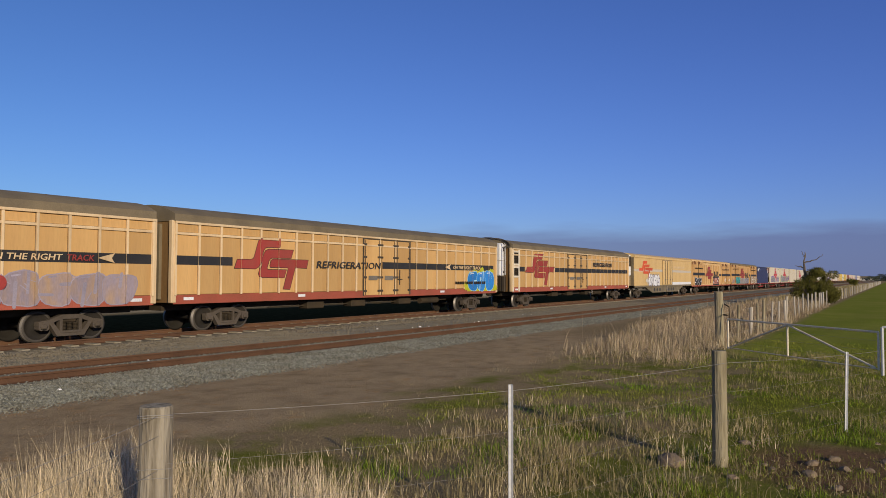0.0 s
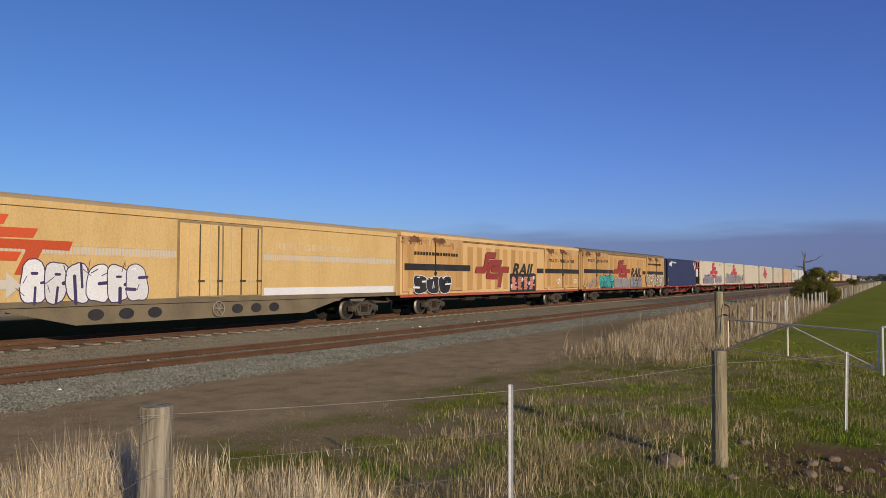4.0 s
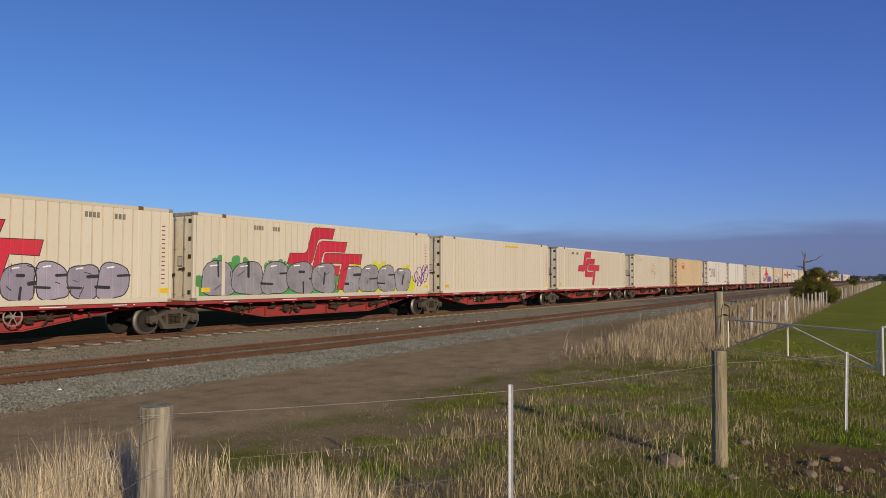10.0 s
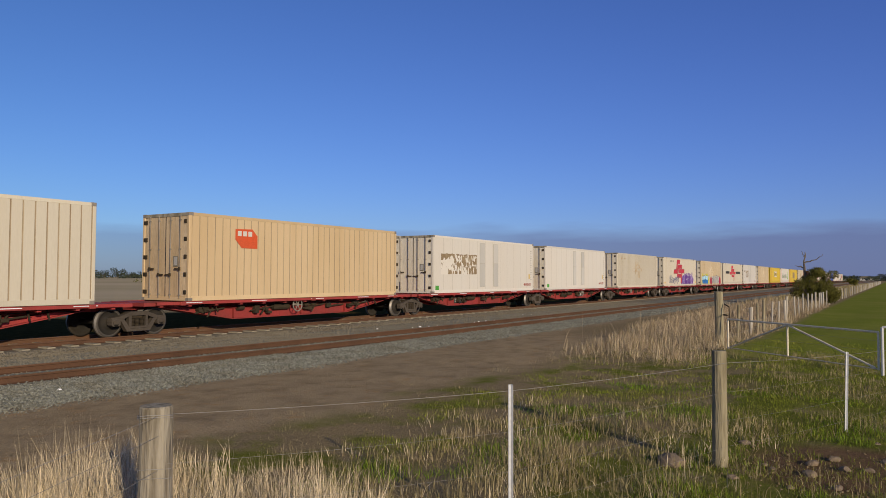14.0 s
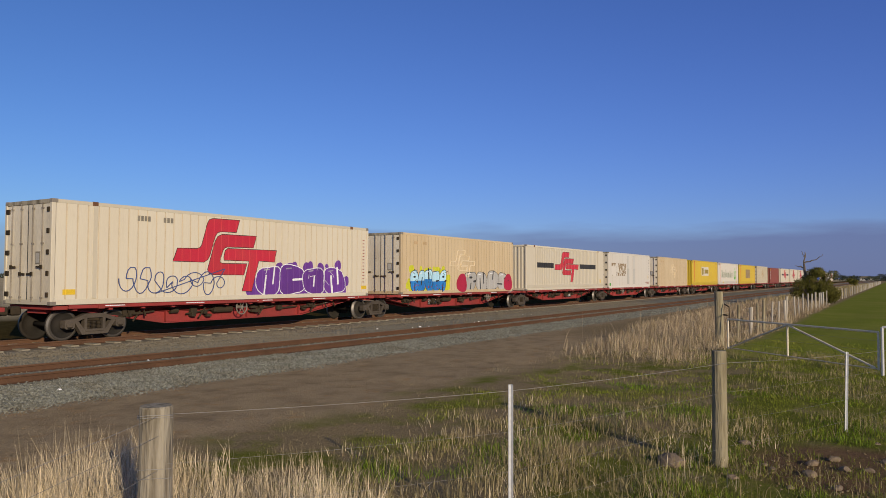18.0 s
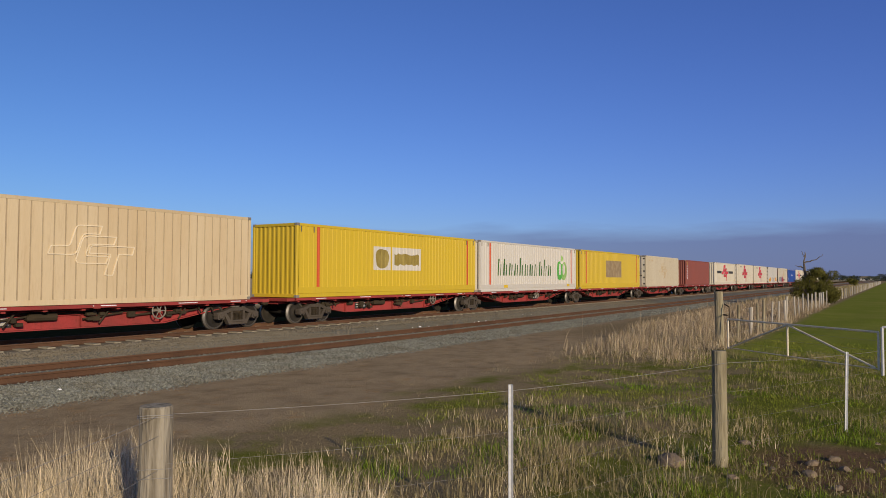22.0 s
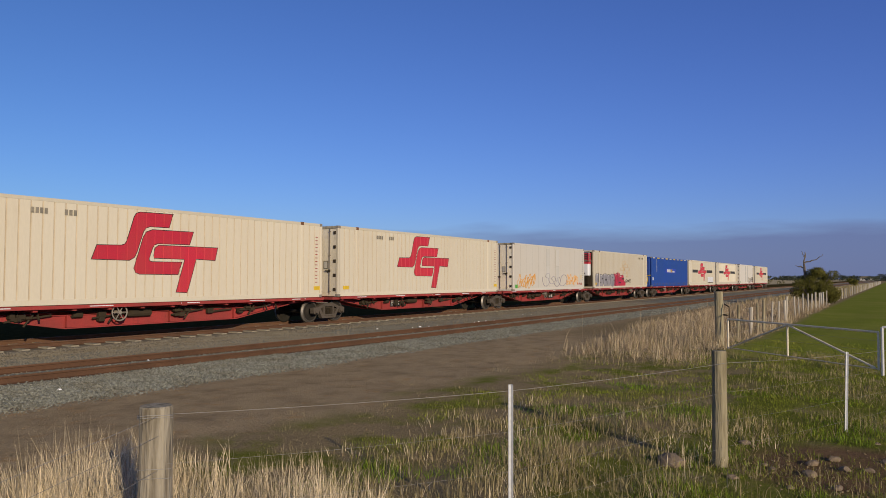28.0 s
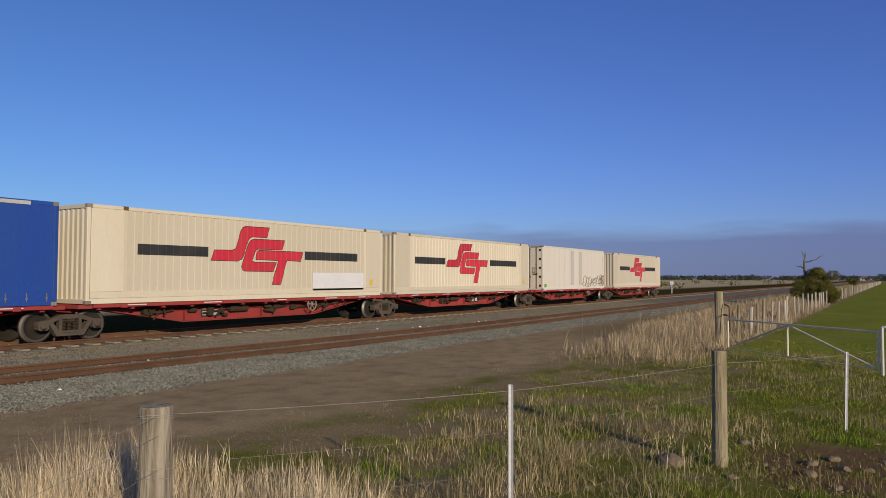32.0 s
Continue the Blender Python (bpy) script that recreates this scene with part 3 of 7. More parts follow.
WHEELSETS = {-1: [], 1: []}


def bogie(parent, x):
    bg_ = part("bogie", BOLSTER, "grime", parent, "", pose(x, 0, 0))
    for s in (-1, 1):
        part("side_frame", FRAME_SIDE, "bogie", bg_, "", pose(0, s * 1.0, 0, 0, 0, 0 if s < 0 else 180))
        for dx in (-0.17, 0.0, 0.17):
            part("spring", SPRING, "grime", bg_, "", pose(dx, s * 1.0, 0))
        w = part("wheelset", WHEEL, "bogie", bg_, "", pose(s * 0.80, 0, 0.44))
        WHEELSETS[s].append(w)
    return bg_


def wheel_rim(g, r):
    for i in range(16):
        a, b = 2 * math.pi * i / 16, 2 * math.pi * (i + 1) / 16
        g.rod((r * math.cos(a), 0, r * math.sin(a)), (r * math.cos(b), 0, r * math.sin(b)), 0.022, 6)
    for i in range(6):
        a = math.pi * i / 3
        g.rod((0.05 * math.cos(a), 0, 0.05 * math.sin(a)), (r * math.cos(a), 0, r * math.sin(a)), 0.016, 5)
    return g.rod((0, -0.03, 0), (0, 0.22, 0), 0.06, 8)


BRAKE_WHEEL = wheel_rim(Geo(), 0.25).mesh("brake_wheel", M["dull_metal"])
KNUCKLE = Geo().box(-0.42, 0.05, -0.07, 0.07, 0.80, 0.94, 0.02).box(-0.62, -0.34, -0.17, 0.15, 0.74, 1.0, 0.05).mesh("coupler", M["grime"])


# ---- train: container wagons ----
def wagon_sections(P):
    """The parts of one platform of an articulated wagon, P metres long, its middle at x = 0, rail top at z = 0."""
    h = P / 2
    deck = 1.03
    out = {}
    beam = [(-h + 1.3, 0.86), (-h + 4.3, 0.36), (h - 4.7, 0.36), (h - 1.6, 0.86)]
    g = Geo()
    web = beam + [(h - 2.3, 0.86), (h - 3.2, 0.73), (-h + 2.9, 0.73), (-h + 2.0, 0.86)]
    g.plate(web[::-1], -0.62, -0.60)
    g.plate([(-h + 2.9, 0.71), (-h + 2.9, 0.73), (h - 3.2, 0.73), (h - 3.2, 0.71)], -0.68, -0.45)
    # bottom flange follows the tapers
    for (xa, za), (xb, zb) in zip(beam, beam[1:]):
        g.plate([(xa, za - 0.03), (xa, za), (xb, zb), (xb, zb - 0.03)], -0.76, -0.45)
    for x in (-h + 4.4, 0.2, h - 4.8):
        g.box(x - 0.012, x + 0.012, -0.72, -0.62, 0.37, 0.72)
    out["side_beam"] = g.mesh("side_beam", M["wagon"])
    g = Geo()
    g.sweep([(-1.22, deck - 0.10), (-1.12, deck - 0.10), (-1.12, deck - 0.085), (-1.205, deck - 0.085), (-1.205, deck - 0.02), (-1.12, deck - 0.02), (-1.12, deck), (-1.22, deck)][::-1], -h + 0.75, h - 0.75)
    out["side_rail"] = g.mesh("side_rail", M["wagon"])
    g = Geo()
    g.box(-h + 0.5, h - 0.5, -0.45, 0.45, 0.78, deck - 0.03)
    for k in range(13):
        x = -h + 1.0 + k * (P - 2.0) / 12
        g.box(x - 0.06, x + 0.06, -1.12, 1.12, 0.86, deck - 0.02)
    for s in (-1, 1):
        g.box(s * (h - 1.05) - 0.7, s * (h - 1.05) + 0.7, -1.12, 1.12, 0.90, deck - 0.01, 0.01)
    out["underframe"] = g.mesh("underframe", M["wagon"])
    g = Geo()
    for x in (-h + 2.9, h - 3.4):
        for dx in (0, 0.55):
            g.rod((x + dx, -0.95, 0.62), (x + dx + 0.05, -0.70, 0.92), 0.03, 6)
    g.rod((-1.4, -0.72, 0.70), (-0.6, -0.72, 0.70), 0.12, 10).rod((-3.2, -0.70, 0.72), (-2.9, -0.70, 0.72), 0.09, 10)
    g.box(-2.4, -2.15, -0.80, -0.64, 0.60, 0.78, 0.02).rod((-3.0, -0.70, 0.79), (2.6, -0.70, 0.76), 0.018, 6).rod((-h + 2.2, -0.70, 0.83), (h - 2.0, -0.70, 0.83), 0.014, 5)
    g.box(1.7, 1.95, -0.80, -0.66, 0.58, 0.76, 0.02).rod((1.95, -0.74, 0.64), (2.8, -0.74, 0.69), 0.035, 6)
    # valves, levers and hoses in clusters
    rng = random.Random(12)
    for cx in (-h + 3.3, -1.9, 0.9, h - 4.0):
        for k in range(5):
            x, z = cx + rng.uniform(-0.55, 0.55), rng.uniform(0.50, 0.78)
            g.box(x - rng.uniform(0.05, 0.14), x + rng.uniform(0.05, 0.14), -0.84, -0.63, z - rng.uniform(0.03, 0.08), z + rng.uniform(0.03, 0.08), 0.015)
        g.rod((cx - 0.7, -0.76, 0.60), (cx + 0.6, -0.76, 0.74), 0.03, 6).rod((cx - 0.2, -0.80, 0.45), (cx + 0.1, -0.78, 0.80), 0.03, 6)
    out["brake_gear"] = g.mesh("brake_gear", M["grime"])
    out["reflector_strip"] = Geo().box(-0.38, 0.38, -1.2245, -1.2215, deck - 0.055, deck - 0.03).mesh("reflector_strip", M["pure_white"])
    out["twist_lock"] = Geo().box(-0.10, 0.10, -0.12, 0.06, -0.10, 0.02, 0.015).mesh("twist_lock", M["wagon"])
    return out


PITCH = 15.5
SECTIONS = wagon_sections(PITCH)
NUMBER_PANEL = Geo().box(-0.42, 0.42, -0.004, 0.0, -0.17, 0.17).mesh("number_panel", M["black"])


def container_wagon(first, last, brake, panel, label, lead, trail):
    w = thing("container_wagon", label, "freight wagon", group="container wagons of the train")
    for name in ("underframe", "brake_gear"):
        part(name, SECTIONS[name], None, w)
    for s in (0, 180):
        part("side_beam", SECTIONS["side_beam"], None, w, "", pose(0, 0, 0, 0, 0, s))
        part("side_rail", SECTIONS["side_rail"], None, w, "", pose(0, 0, 0, 0, 0, s))
    for x in (-5.6, -2.6, 0.6, 3.6, 5.8):
        part("reflector_strip", SECTIONS["reflector_strip"], None, w, "white reflective dash", pose(x, 0, 0))
    for x in (-6.0, 0.35, 6.0):
        part("twist_lock", SECTIONS["twist_lock"], None, w, "", pose(x, -1.14, 1.0))
    if brake is not None:
        part("brake_wheel", BRAKE_WHEEL, None, w, "pale hand-brake wheel", pose(brake, -1.06, 0.76))
    if panel is not None:
        np_ = part("number_panel", NUMBER_PANEL, None, w, "black number panel with pale bars", pose(panel, -0.64, 0.62))
        g = Geo()
        for k in range(3):
            g.box(-0.36, -0.02, -0.008, -0.003, -0.11 + k * 0.09, -0.06 + k * 0.09)
        g.box(0.08, 0.34, -0.008, -0.003, -0.11, 0.11)
        part("panel_bar", g, "grey_patch", np_)
    bogie(w, lead)
    if last:
        bogie(w, trail)
    if first:
        part("coupler", KNUCKLE, None, w, "", pose(-PITCH / 2, 0, 0))
    if last:
        part("coupler", KNUCKLE, None, w, "", pose(PITCH / 2, 0, 0, 0, 0, 180))
    return w


# ---- train: containers ----
W2 = 1.22


def corrugated(x0, x1, z0, z1, y, pitch, depth, crest=0.3, thick=0.02):
    """A trapezoid-ribbed sheet in the plane y, its crests at y and its valleys depth behind."""
    n = max(1, int(round((x1 - x0) / pitch)))
    p = (x1 - x0) / n
    s = (1 - 2 * crest) * 0.5 if crest < 0.5 else 0.05
    prof = []
    for i in range(n):
        a = x0 + i * p
        prof += [(a, y), (a + p * crest, y), (a + p * (crest + s), y + depth), (a + p * (1 - s), y + depth)]
    prof.append((x1, y))
    return prof


def ribbed_sheet(x0, x1, z0, z1, y, pitch, depth, crest=0.3):
    prof = corrugated(x0, x1, z0, z1, y, pitch, depth, crest)
    n = len(prof)
    vs = [(a, b, z0) for a, b in prof] + [(a, b, z1) for a, b in prof]
    return Geo().add(vs, [(i, i + 1, n + i + 1, n + i) for i in range(n - 1)])


def turned(geo, m):
    geo.v = [tuple(m @ Vector(v)) for v in geo.v]
    return geo


CASTING = Geo().box(-0.09, 0.09, -0.081, 0.081, -0.06, 0.06, 0.012).mesh("corner_casting", M["dull_metal"])


def container(L, paint, H=2.9, style="reefer", ends="doors", label="", group="containers on the train", zoff=0.0, posts=(), groove="seam"):
    """A freight container, its middle at x = 0, standing on z = 0. style: reefer (flush battens) or box (deep corrugations)."""
    c = thing("shipping_container", label, "shipping container", group=group)
    h = L / 2
    pm = M[paint]
    zb, zt = 0.16, H - 0.10
    margin, inset, pitch, depth, crest = {"reefer": (0.12, 0.006, 0.33, 0.02, 0.88), "smooth": (0.12, 0.006, 0.9, 0.006, 0.97)}.get(style, (0.14, 0.012, 0.29, 0.010 if paint in ("navy", "maroon") else 0.017, 0.32 if paint in ("navy", "maroon") else 0.58))
    RIBBED[c.name] = (-W2, corrugated(-h + margin, h - margin, 0, 0, -W2 + inset, pitch, depth, crest))
    side = ribbed_sheet(-h + margin, h - margin, zb, zt, -W2 + inset, pitch, depth, crest).mesh("side_panel", pm)
    # batten valleys take a second colour, darker than the crests
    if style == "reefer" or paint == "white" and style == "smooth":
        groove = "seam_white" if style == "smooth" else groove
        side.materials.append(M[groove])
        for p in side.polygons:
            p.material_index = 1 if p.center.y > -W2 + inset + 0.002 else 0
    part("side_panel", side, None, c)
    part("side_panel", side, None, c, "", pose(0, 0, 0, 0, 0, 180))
    part("roof_panel", turned(ribbed_sheet(-h + 0.1, h - 0.1, -W2 + 0.05, W2 - 0.05, 0.0, 0.5, 0.02, 0.4), Matrix.Translation((0, 0, H - 0.03)) @ Euler((radians(-90), 0, 0)).to_matrix().to_4x4()), pm, c)
    part("floor", Geo().box(-h + 0.1, h - 0.1, -W2 + 0.05, W2 - 0.05, 0.05, 0.14), "grime", c)
    for s in (-1, 1):
        part("bottom_rail", Geo().box(-h + 0.09, h - 0.09, s * W2 - 0.05 * (s > 0), s * W2 + 0.05 * (s < 0), 0.012, 0.17, 0.008), pm, c)
        part("top_rail", Geo().box(-h + 0.09, h - 0.09, s * W2 - 0.06 * (s > 0), s * W2 + 0.06 * (s < 0), H - 0.115, H - 0.006, 0.01), pm, c)
        for e in (-1, 1):
            part("corner_post", Geo().box(e * h - 0.12 * (e > 0), e * h + 0.12 * (e < 0), s * W2 - 0.12 * (s > 0), s * W2 + 0.12 * (s < 0), 0.10, H - 0.10, 0.015), pm, c)
            for z in (0.06, H - 0.06):
                part("corner_casting", CASTING, None, c, "", pose(e * (h - 0.09), s * (W2 - 0.08), z))
    for x in posts:
        part("lifting_post", Geo().box(x - 0.07, x + 0.07, -W2 - 0.006, -W2 + 0.03, 0.17, H - 0.11, 0.008), pm, c)
        part("lifting_pad", Geo().box(x - 0.09, x + 0.09, -W2 - 0.012, -W2 + 0.1, H - 0.12, H + 0.004, 0.012), "rust_stain", c, "dark rusted lifting pad")
    part("end_panel", Geo().box(h - 0.05, h - 0.03, -W2 + 0.12, W2 - 0.12, 0.10, H - 0.1), pm, c)
    for e in (-1, 1):
        part("end_rail", Geo().box(e * h - 0.1 * (e > 0), e * h + 0.1 * (e < 0), -W2 + 0.12, W2 - 0.12, H - 0.13, H - 0.01, 0.01), M["dirty_edge"] if ends == "doors" else pm, c)
        part("end_rail", Geo().box(e * h - 0.1 * (e > 0), e * h + 0.1 * (e < 0), -W2 + 0.12, W2 - 0.12, 0.012, 0.15, 0.01), pm, c)
    if ends == "doors":
        for s in (-1, 1):
            a, b = (0.012, 1.10) if s > 0 else (-1.10, -0.012)
            door = part("door", Geo().box(-h + 0.02, -h + 0.08, a, b, 0.15, H - 0.13, 0.01), M["door_tan" if paint == "deep_tan" else "door"], c, "grimy tan container door" if paint == "deep_tan" else "grimy white container door")
            for q in (0.30, 0.78):
                y = s * q
                g = Geo().rod((-h - 0.02, y, 0.10), (-h - 0.02, y, H - 0.10), 0.018, 6)
                for z in (0.22, 1.75, H - 0.25):
                    g.box(-h - 0.035, -h + 0.03, y - 0.035, y + 0.035, z - 0.02, z + 0.02)
                rod_ = part("lock_rod", g, "dull_metal", door)
                part("lock_handle", Geo().box(-h - 0.05, -h - 0.02, y - 0.24 * (s > 0), y + 0.24 * (s < 0), 0.86 + 0.2 * (q > 0.5), 0.91 + 0.2 * (q > 0.5)).box(-h - 0.055, -h - 0.015, y - 0.04, y + 0.04, 0.83 + 0.2 * (q > 0.5), 0.94 + 0.2 * (q > 0.5)), "grime", rod_)
            for k in range(5):
                z = 0.3 + k * (H - 0.6) / 4
                part("hinge", Geo().box(-h - 0.012, -h + 0.05, s * 1.02 - 0.06, s * 1.02 + 0.14 * s * s * (1 if s > 0 else 0) + 0.06 * (s < 0), z - 0.07, z + 0.07, 0.01), "grime", door)
        part("data_plate", Geo().box(-h + 0.005, -h + 0.02, -0.66, -0.42, 1.16, 1.52, 0.004), "faded_ink", c, "dark-framed data plate")
        part("data_plate_face", Geo().box(-h, -h + 0.005, -0.62, -0.46, 1.20, 1.48), "grey_patch", c)
        part("door_seal", Geo().box(-h + 0.015, -h + 0.075, -0.012, 0.012, 0.15, H - 0.13), "black", c)
    elif ends == "ribs":
        g = turned(ribbed_sheet(-W2 + 0.12, W2 - 0.12, 0.14, H - 0.12, 0.0, 0.24, 0.03, 0.30), Matrix.Translation((-h + 0.02, 0, 0)) @ Euler((0, 0, radians(-90))).to_matrix().to_4x4())
        part("front_panel", g, pm, c)
    elif ends == "genset":
        part("front_panel", Geo().box(-h + 0.05, -h + 0.10, -W2 + 0.12, W2 - 0.12, 0.12, H - 0.12), "grime", c, "dark recessed bulkhead")
    return c


def genset(c, L, H=2.9):
    """Red and white refrigeration unit hung on the leading end, inside a guard rail."""
    h = L / 2
    x0, x1 = -h - 0.55, -h - 0.01
    u = part("cooling_unit", Geo().box(x0, x1, -0.98, 0.98, 0.98, H - 0.10, 0.07), "pure_white", c, "white refrigeration unit with red grille")
    part("red_band", Geo().box(x0 - 0.008, x1, -0.988, 0.988, 1.92, 2.06, 0.01), "red", u)
    part("red_cheek", Geo().box(x0 - 0.012, x1 - 0.01, -0.992, 0.0, 2.062, H - 0.14, 0.01), "red", u, "red louvred cheek")
    g = Geo()
    for k in range(4):
        g.box(x0 - 0.02, x0 - 0.011, -0.88, -0.12, 2.12 + k * 0.155, 2.22 + k * 0.155).box(x0 + 0.12, x1 - 0.12, -1.0, -0.991, 2.12 + k * 0.155, 2.22 + k * 0.155)
    part("grille", g, "black", u, "dark grille slots")
    part("unit_plate", Geo().box(x0 - 0.014, x0 - 0.001, 0.25, 0.62, 2.28, 2.52), "black", u)
    for y0_, y1_ in ((0.3, 0.75), (-0.72, -0.38)):
        part("unit_vent", Geo().box(x0 - 0.012, x0 - 0.001, y0_, y1_, 1.12, 1.22), "black", u)
    part("panel_seam", Geo().box(x0 - 0.009, x0 - 0.001, -0.012, 0.012, 1.03, 1.92), "grey_patch", u)
    g = Geo()
    for z in (2.12, H - 0.06):
        g.box(x0 - 0.12, x1 + 0.05, -1.1, -1.05, z, z + 0.05).box(x0 - 0.12, x0 - 0.07, -1.1, 1.1, z, z + 0.05)
    for y in (-1.08, 1.08):
        g.rod((x0 - 0.1, y, 2.1), (x0 - 0.1, y, H - 0.02), 0.02, 6)
    part("guard_rail", g, "pale_post", u, "pale guard rail")
    part("frame_box", Geo().box(x0 + 0.1, x1, -0.9, 0.9, 0.30, 0.96, 0.03), "soot_and_shade", c, "black equipment box")


def frame_guard(c, L, H=2.9):
    """Empty end frame of pale tubes where a cooling unit is missing from view."""
    h = L / 2
    g = Geo()
    for z in (1.9, H - 0.12):
        g.rod((h, -1.1, z), (h + 0.45, -1.1, z), 0.025, 6).rod((h + 0.45, -1.1, z), (h + 0.45, 1.1, z), 0.025, 6)
    g.rod((h + 0.45, -1.1, 0.6), (h + 0.45, -1.1, H - 0.1), 0.025, 6)
    part("end_guard", g, "pale_post", c, "pale tubular end guard")


# ---- signwriting ----
MARK_PARTS = (
    ((0.342, 0.994), (0.6, 1.0), (0.57, 0.832), (0.419, 0.83), (0.386, 0.809), (0.366, 0.76), (0.318, 0.494), (0.3, 0.44), (0.265, 0.405), (0.0, 0.409), (0.033, 0.57), (0.203, 0.577), (0.23, 0.592), (0.245, 0.63), (0.296, 0.928), (0.311, 0.973)),
    ((0.437, 0.787), (0.777, 0.79), (0.746, 0.628), (0.481, 0.623), (0.455, 0.604), (0.439, 0.562), (0.413, 0.424), (0.419, 0.397), (0.442, 0.387), (0.68, 0.389), (0.651, 0.236), (0.344, 0.239), (0.316, 0.256), (0.302, 0.306), (0.369, 0.693), (0.393, 0.756)),
    ((0.49, 0.596), (1.0, 0.596), (0.978, 0.43), (0.806, 0.441), (0.733, 0.0), (0.64, 0.01), (0.706, 0.415), (0.7, 0.436), (0.457, 0.439), (0.453, 0.474), (0.464, 0.563)),
)


def grown(pts, d):
    """An outline pushed outwards by d."""
    n = len(pts)
    area = sum(pts[i][0] * pts[(i + 1) % n][1] - pts[(i + 1) % n][0] * pts[i][1] for i in range(n))
    sgn = 1 if area > 0 else -1
    out = []
    for i in range(n):
        a, b, c = Vector(pts[i - 1]), Vector(pts[i]), Vector(pts[(i + 1) % n])
        u, w = (b - a).normalized(), (c - b).normalized()
        nu, nw = Vector((u.y, -u.x)) * sgn, Vector((w.y, -w.x)) * sgn
        m = nu + nw
        m = m / max(0.35, m.length_squared) * 2
        out.append((b.x + m.x * d, b.y + m.y * d))
    return out


def mark(parent, x, z, w, h, mat, y=-W2, label="", back=None):
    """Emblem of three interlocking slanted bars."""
    for sh in MARK_PARTS:
        pts = [(x + a * w, z + b * h) for a, b in sh]
        part("emblem", Geo().on(parent, pts, y - 0.0045, y, y), mat, parent, label)
        if back:
            part("emblem_border", Geo().on(parent, grown(pts, 0.022), y - 0.0025, y, y), back, parent)


def ghost_mark(parent, x, z, w, h, y=-W2, mat="ghost", r=0.014):
    """Thin outline left where an emblem was removed."""
    g = Geo()
    for sh in MARK_PARTS:
        pts = [(x + a * w, z + b * h) for a, b in sh]
        for i, p in enumerate(pts):
            q = pts[(i + 1) % len(pts)]
            g.rod((p[0], y - 0.004, p[1]), (q[0], y - 0.004, q[1]), r, 4)
    part("emblem_outline", g, mat, parent, "faint outline of a removed emblem")


def bar(parent, x0, x1, z0, z1, mat, name="stripe", y=-W2, slant=0.0, label=""):
    pts = [(x0, z0), (x0 + slant, z1), (x1 + slant, z1), (x1, z0)][::-1]
    proud = parent.name in RIBBED and y < RIBBED[parent.name][0] - 0.001
    part(name, Geo().plate(pts, y - 0.004, y) if proud else Geo().on(parent, pts, y - 0.004, y, y), mat, parent, label)


def blob(cx, cz, rx, rz, rng, power=2.6, wob=0.12, n=22):
    pts = []
    ph = rng.random() * 6.28
    for i in range(n):
        t = 2 * math.pi * i / n
        c, s = math.cos(t), math.sin(t)
        r = (abs(c) ** power + abs(s) ** power) ** (-1 / power) * (1 + wob * math.sin(3 * t + ph) * rng.uniform(0.5, 1.0))
        pts.append((cx + rx * r * c, cz + rz * r * s))
    return pts


# slits cut into a swollen form, in parts of its half-width and half-height
SLITS = (
    (((0.25, 0.30), (1.0, 0.34)), ((-1.0, -0.30), (-0.2, -0.34))),
    (((0.0, 0.15), (0.02, 1.0)),),
    (((-0.28, -1.0), (-0.26, 0.35)), ((0.34, -0.2), (0.36, 1.0))),
    (((-0.05, -0.35), (0.05, 0.35)),),
    (((0.05, 0.0), (1.0, 0.06)),),
    (((-0.1, 0.38), (0.25, 0.38)), ((0.1, -1.0), (0.15, -0.25)), ((0.6, -0.05), (1.0, 0.0))),
)


def capsule(a, b, r, n=6):
    t = math.atan2(b[1] - a[1], b[0] - a[0])
    pts = []
    for c, t0 in ((b, t - math.pi / 2), (a, t + math.pi / 2)):
        pts += [(c[0] + r * math.cos(t0 + math.pi * i / n), c[1] + r * math.sin(t0 + math.pi * i / n)) for i in range(n + 1)]
    return pts


def above(pts, z):
    """The part of an outline over a level."""
    return [(a, b) for b, a in clip_x([(b, a) for a, b in pts], z, 1)]


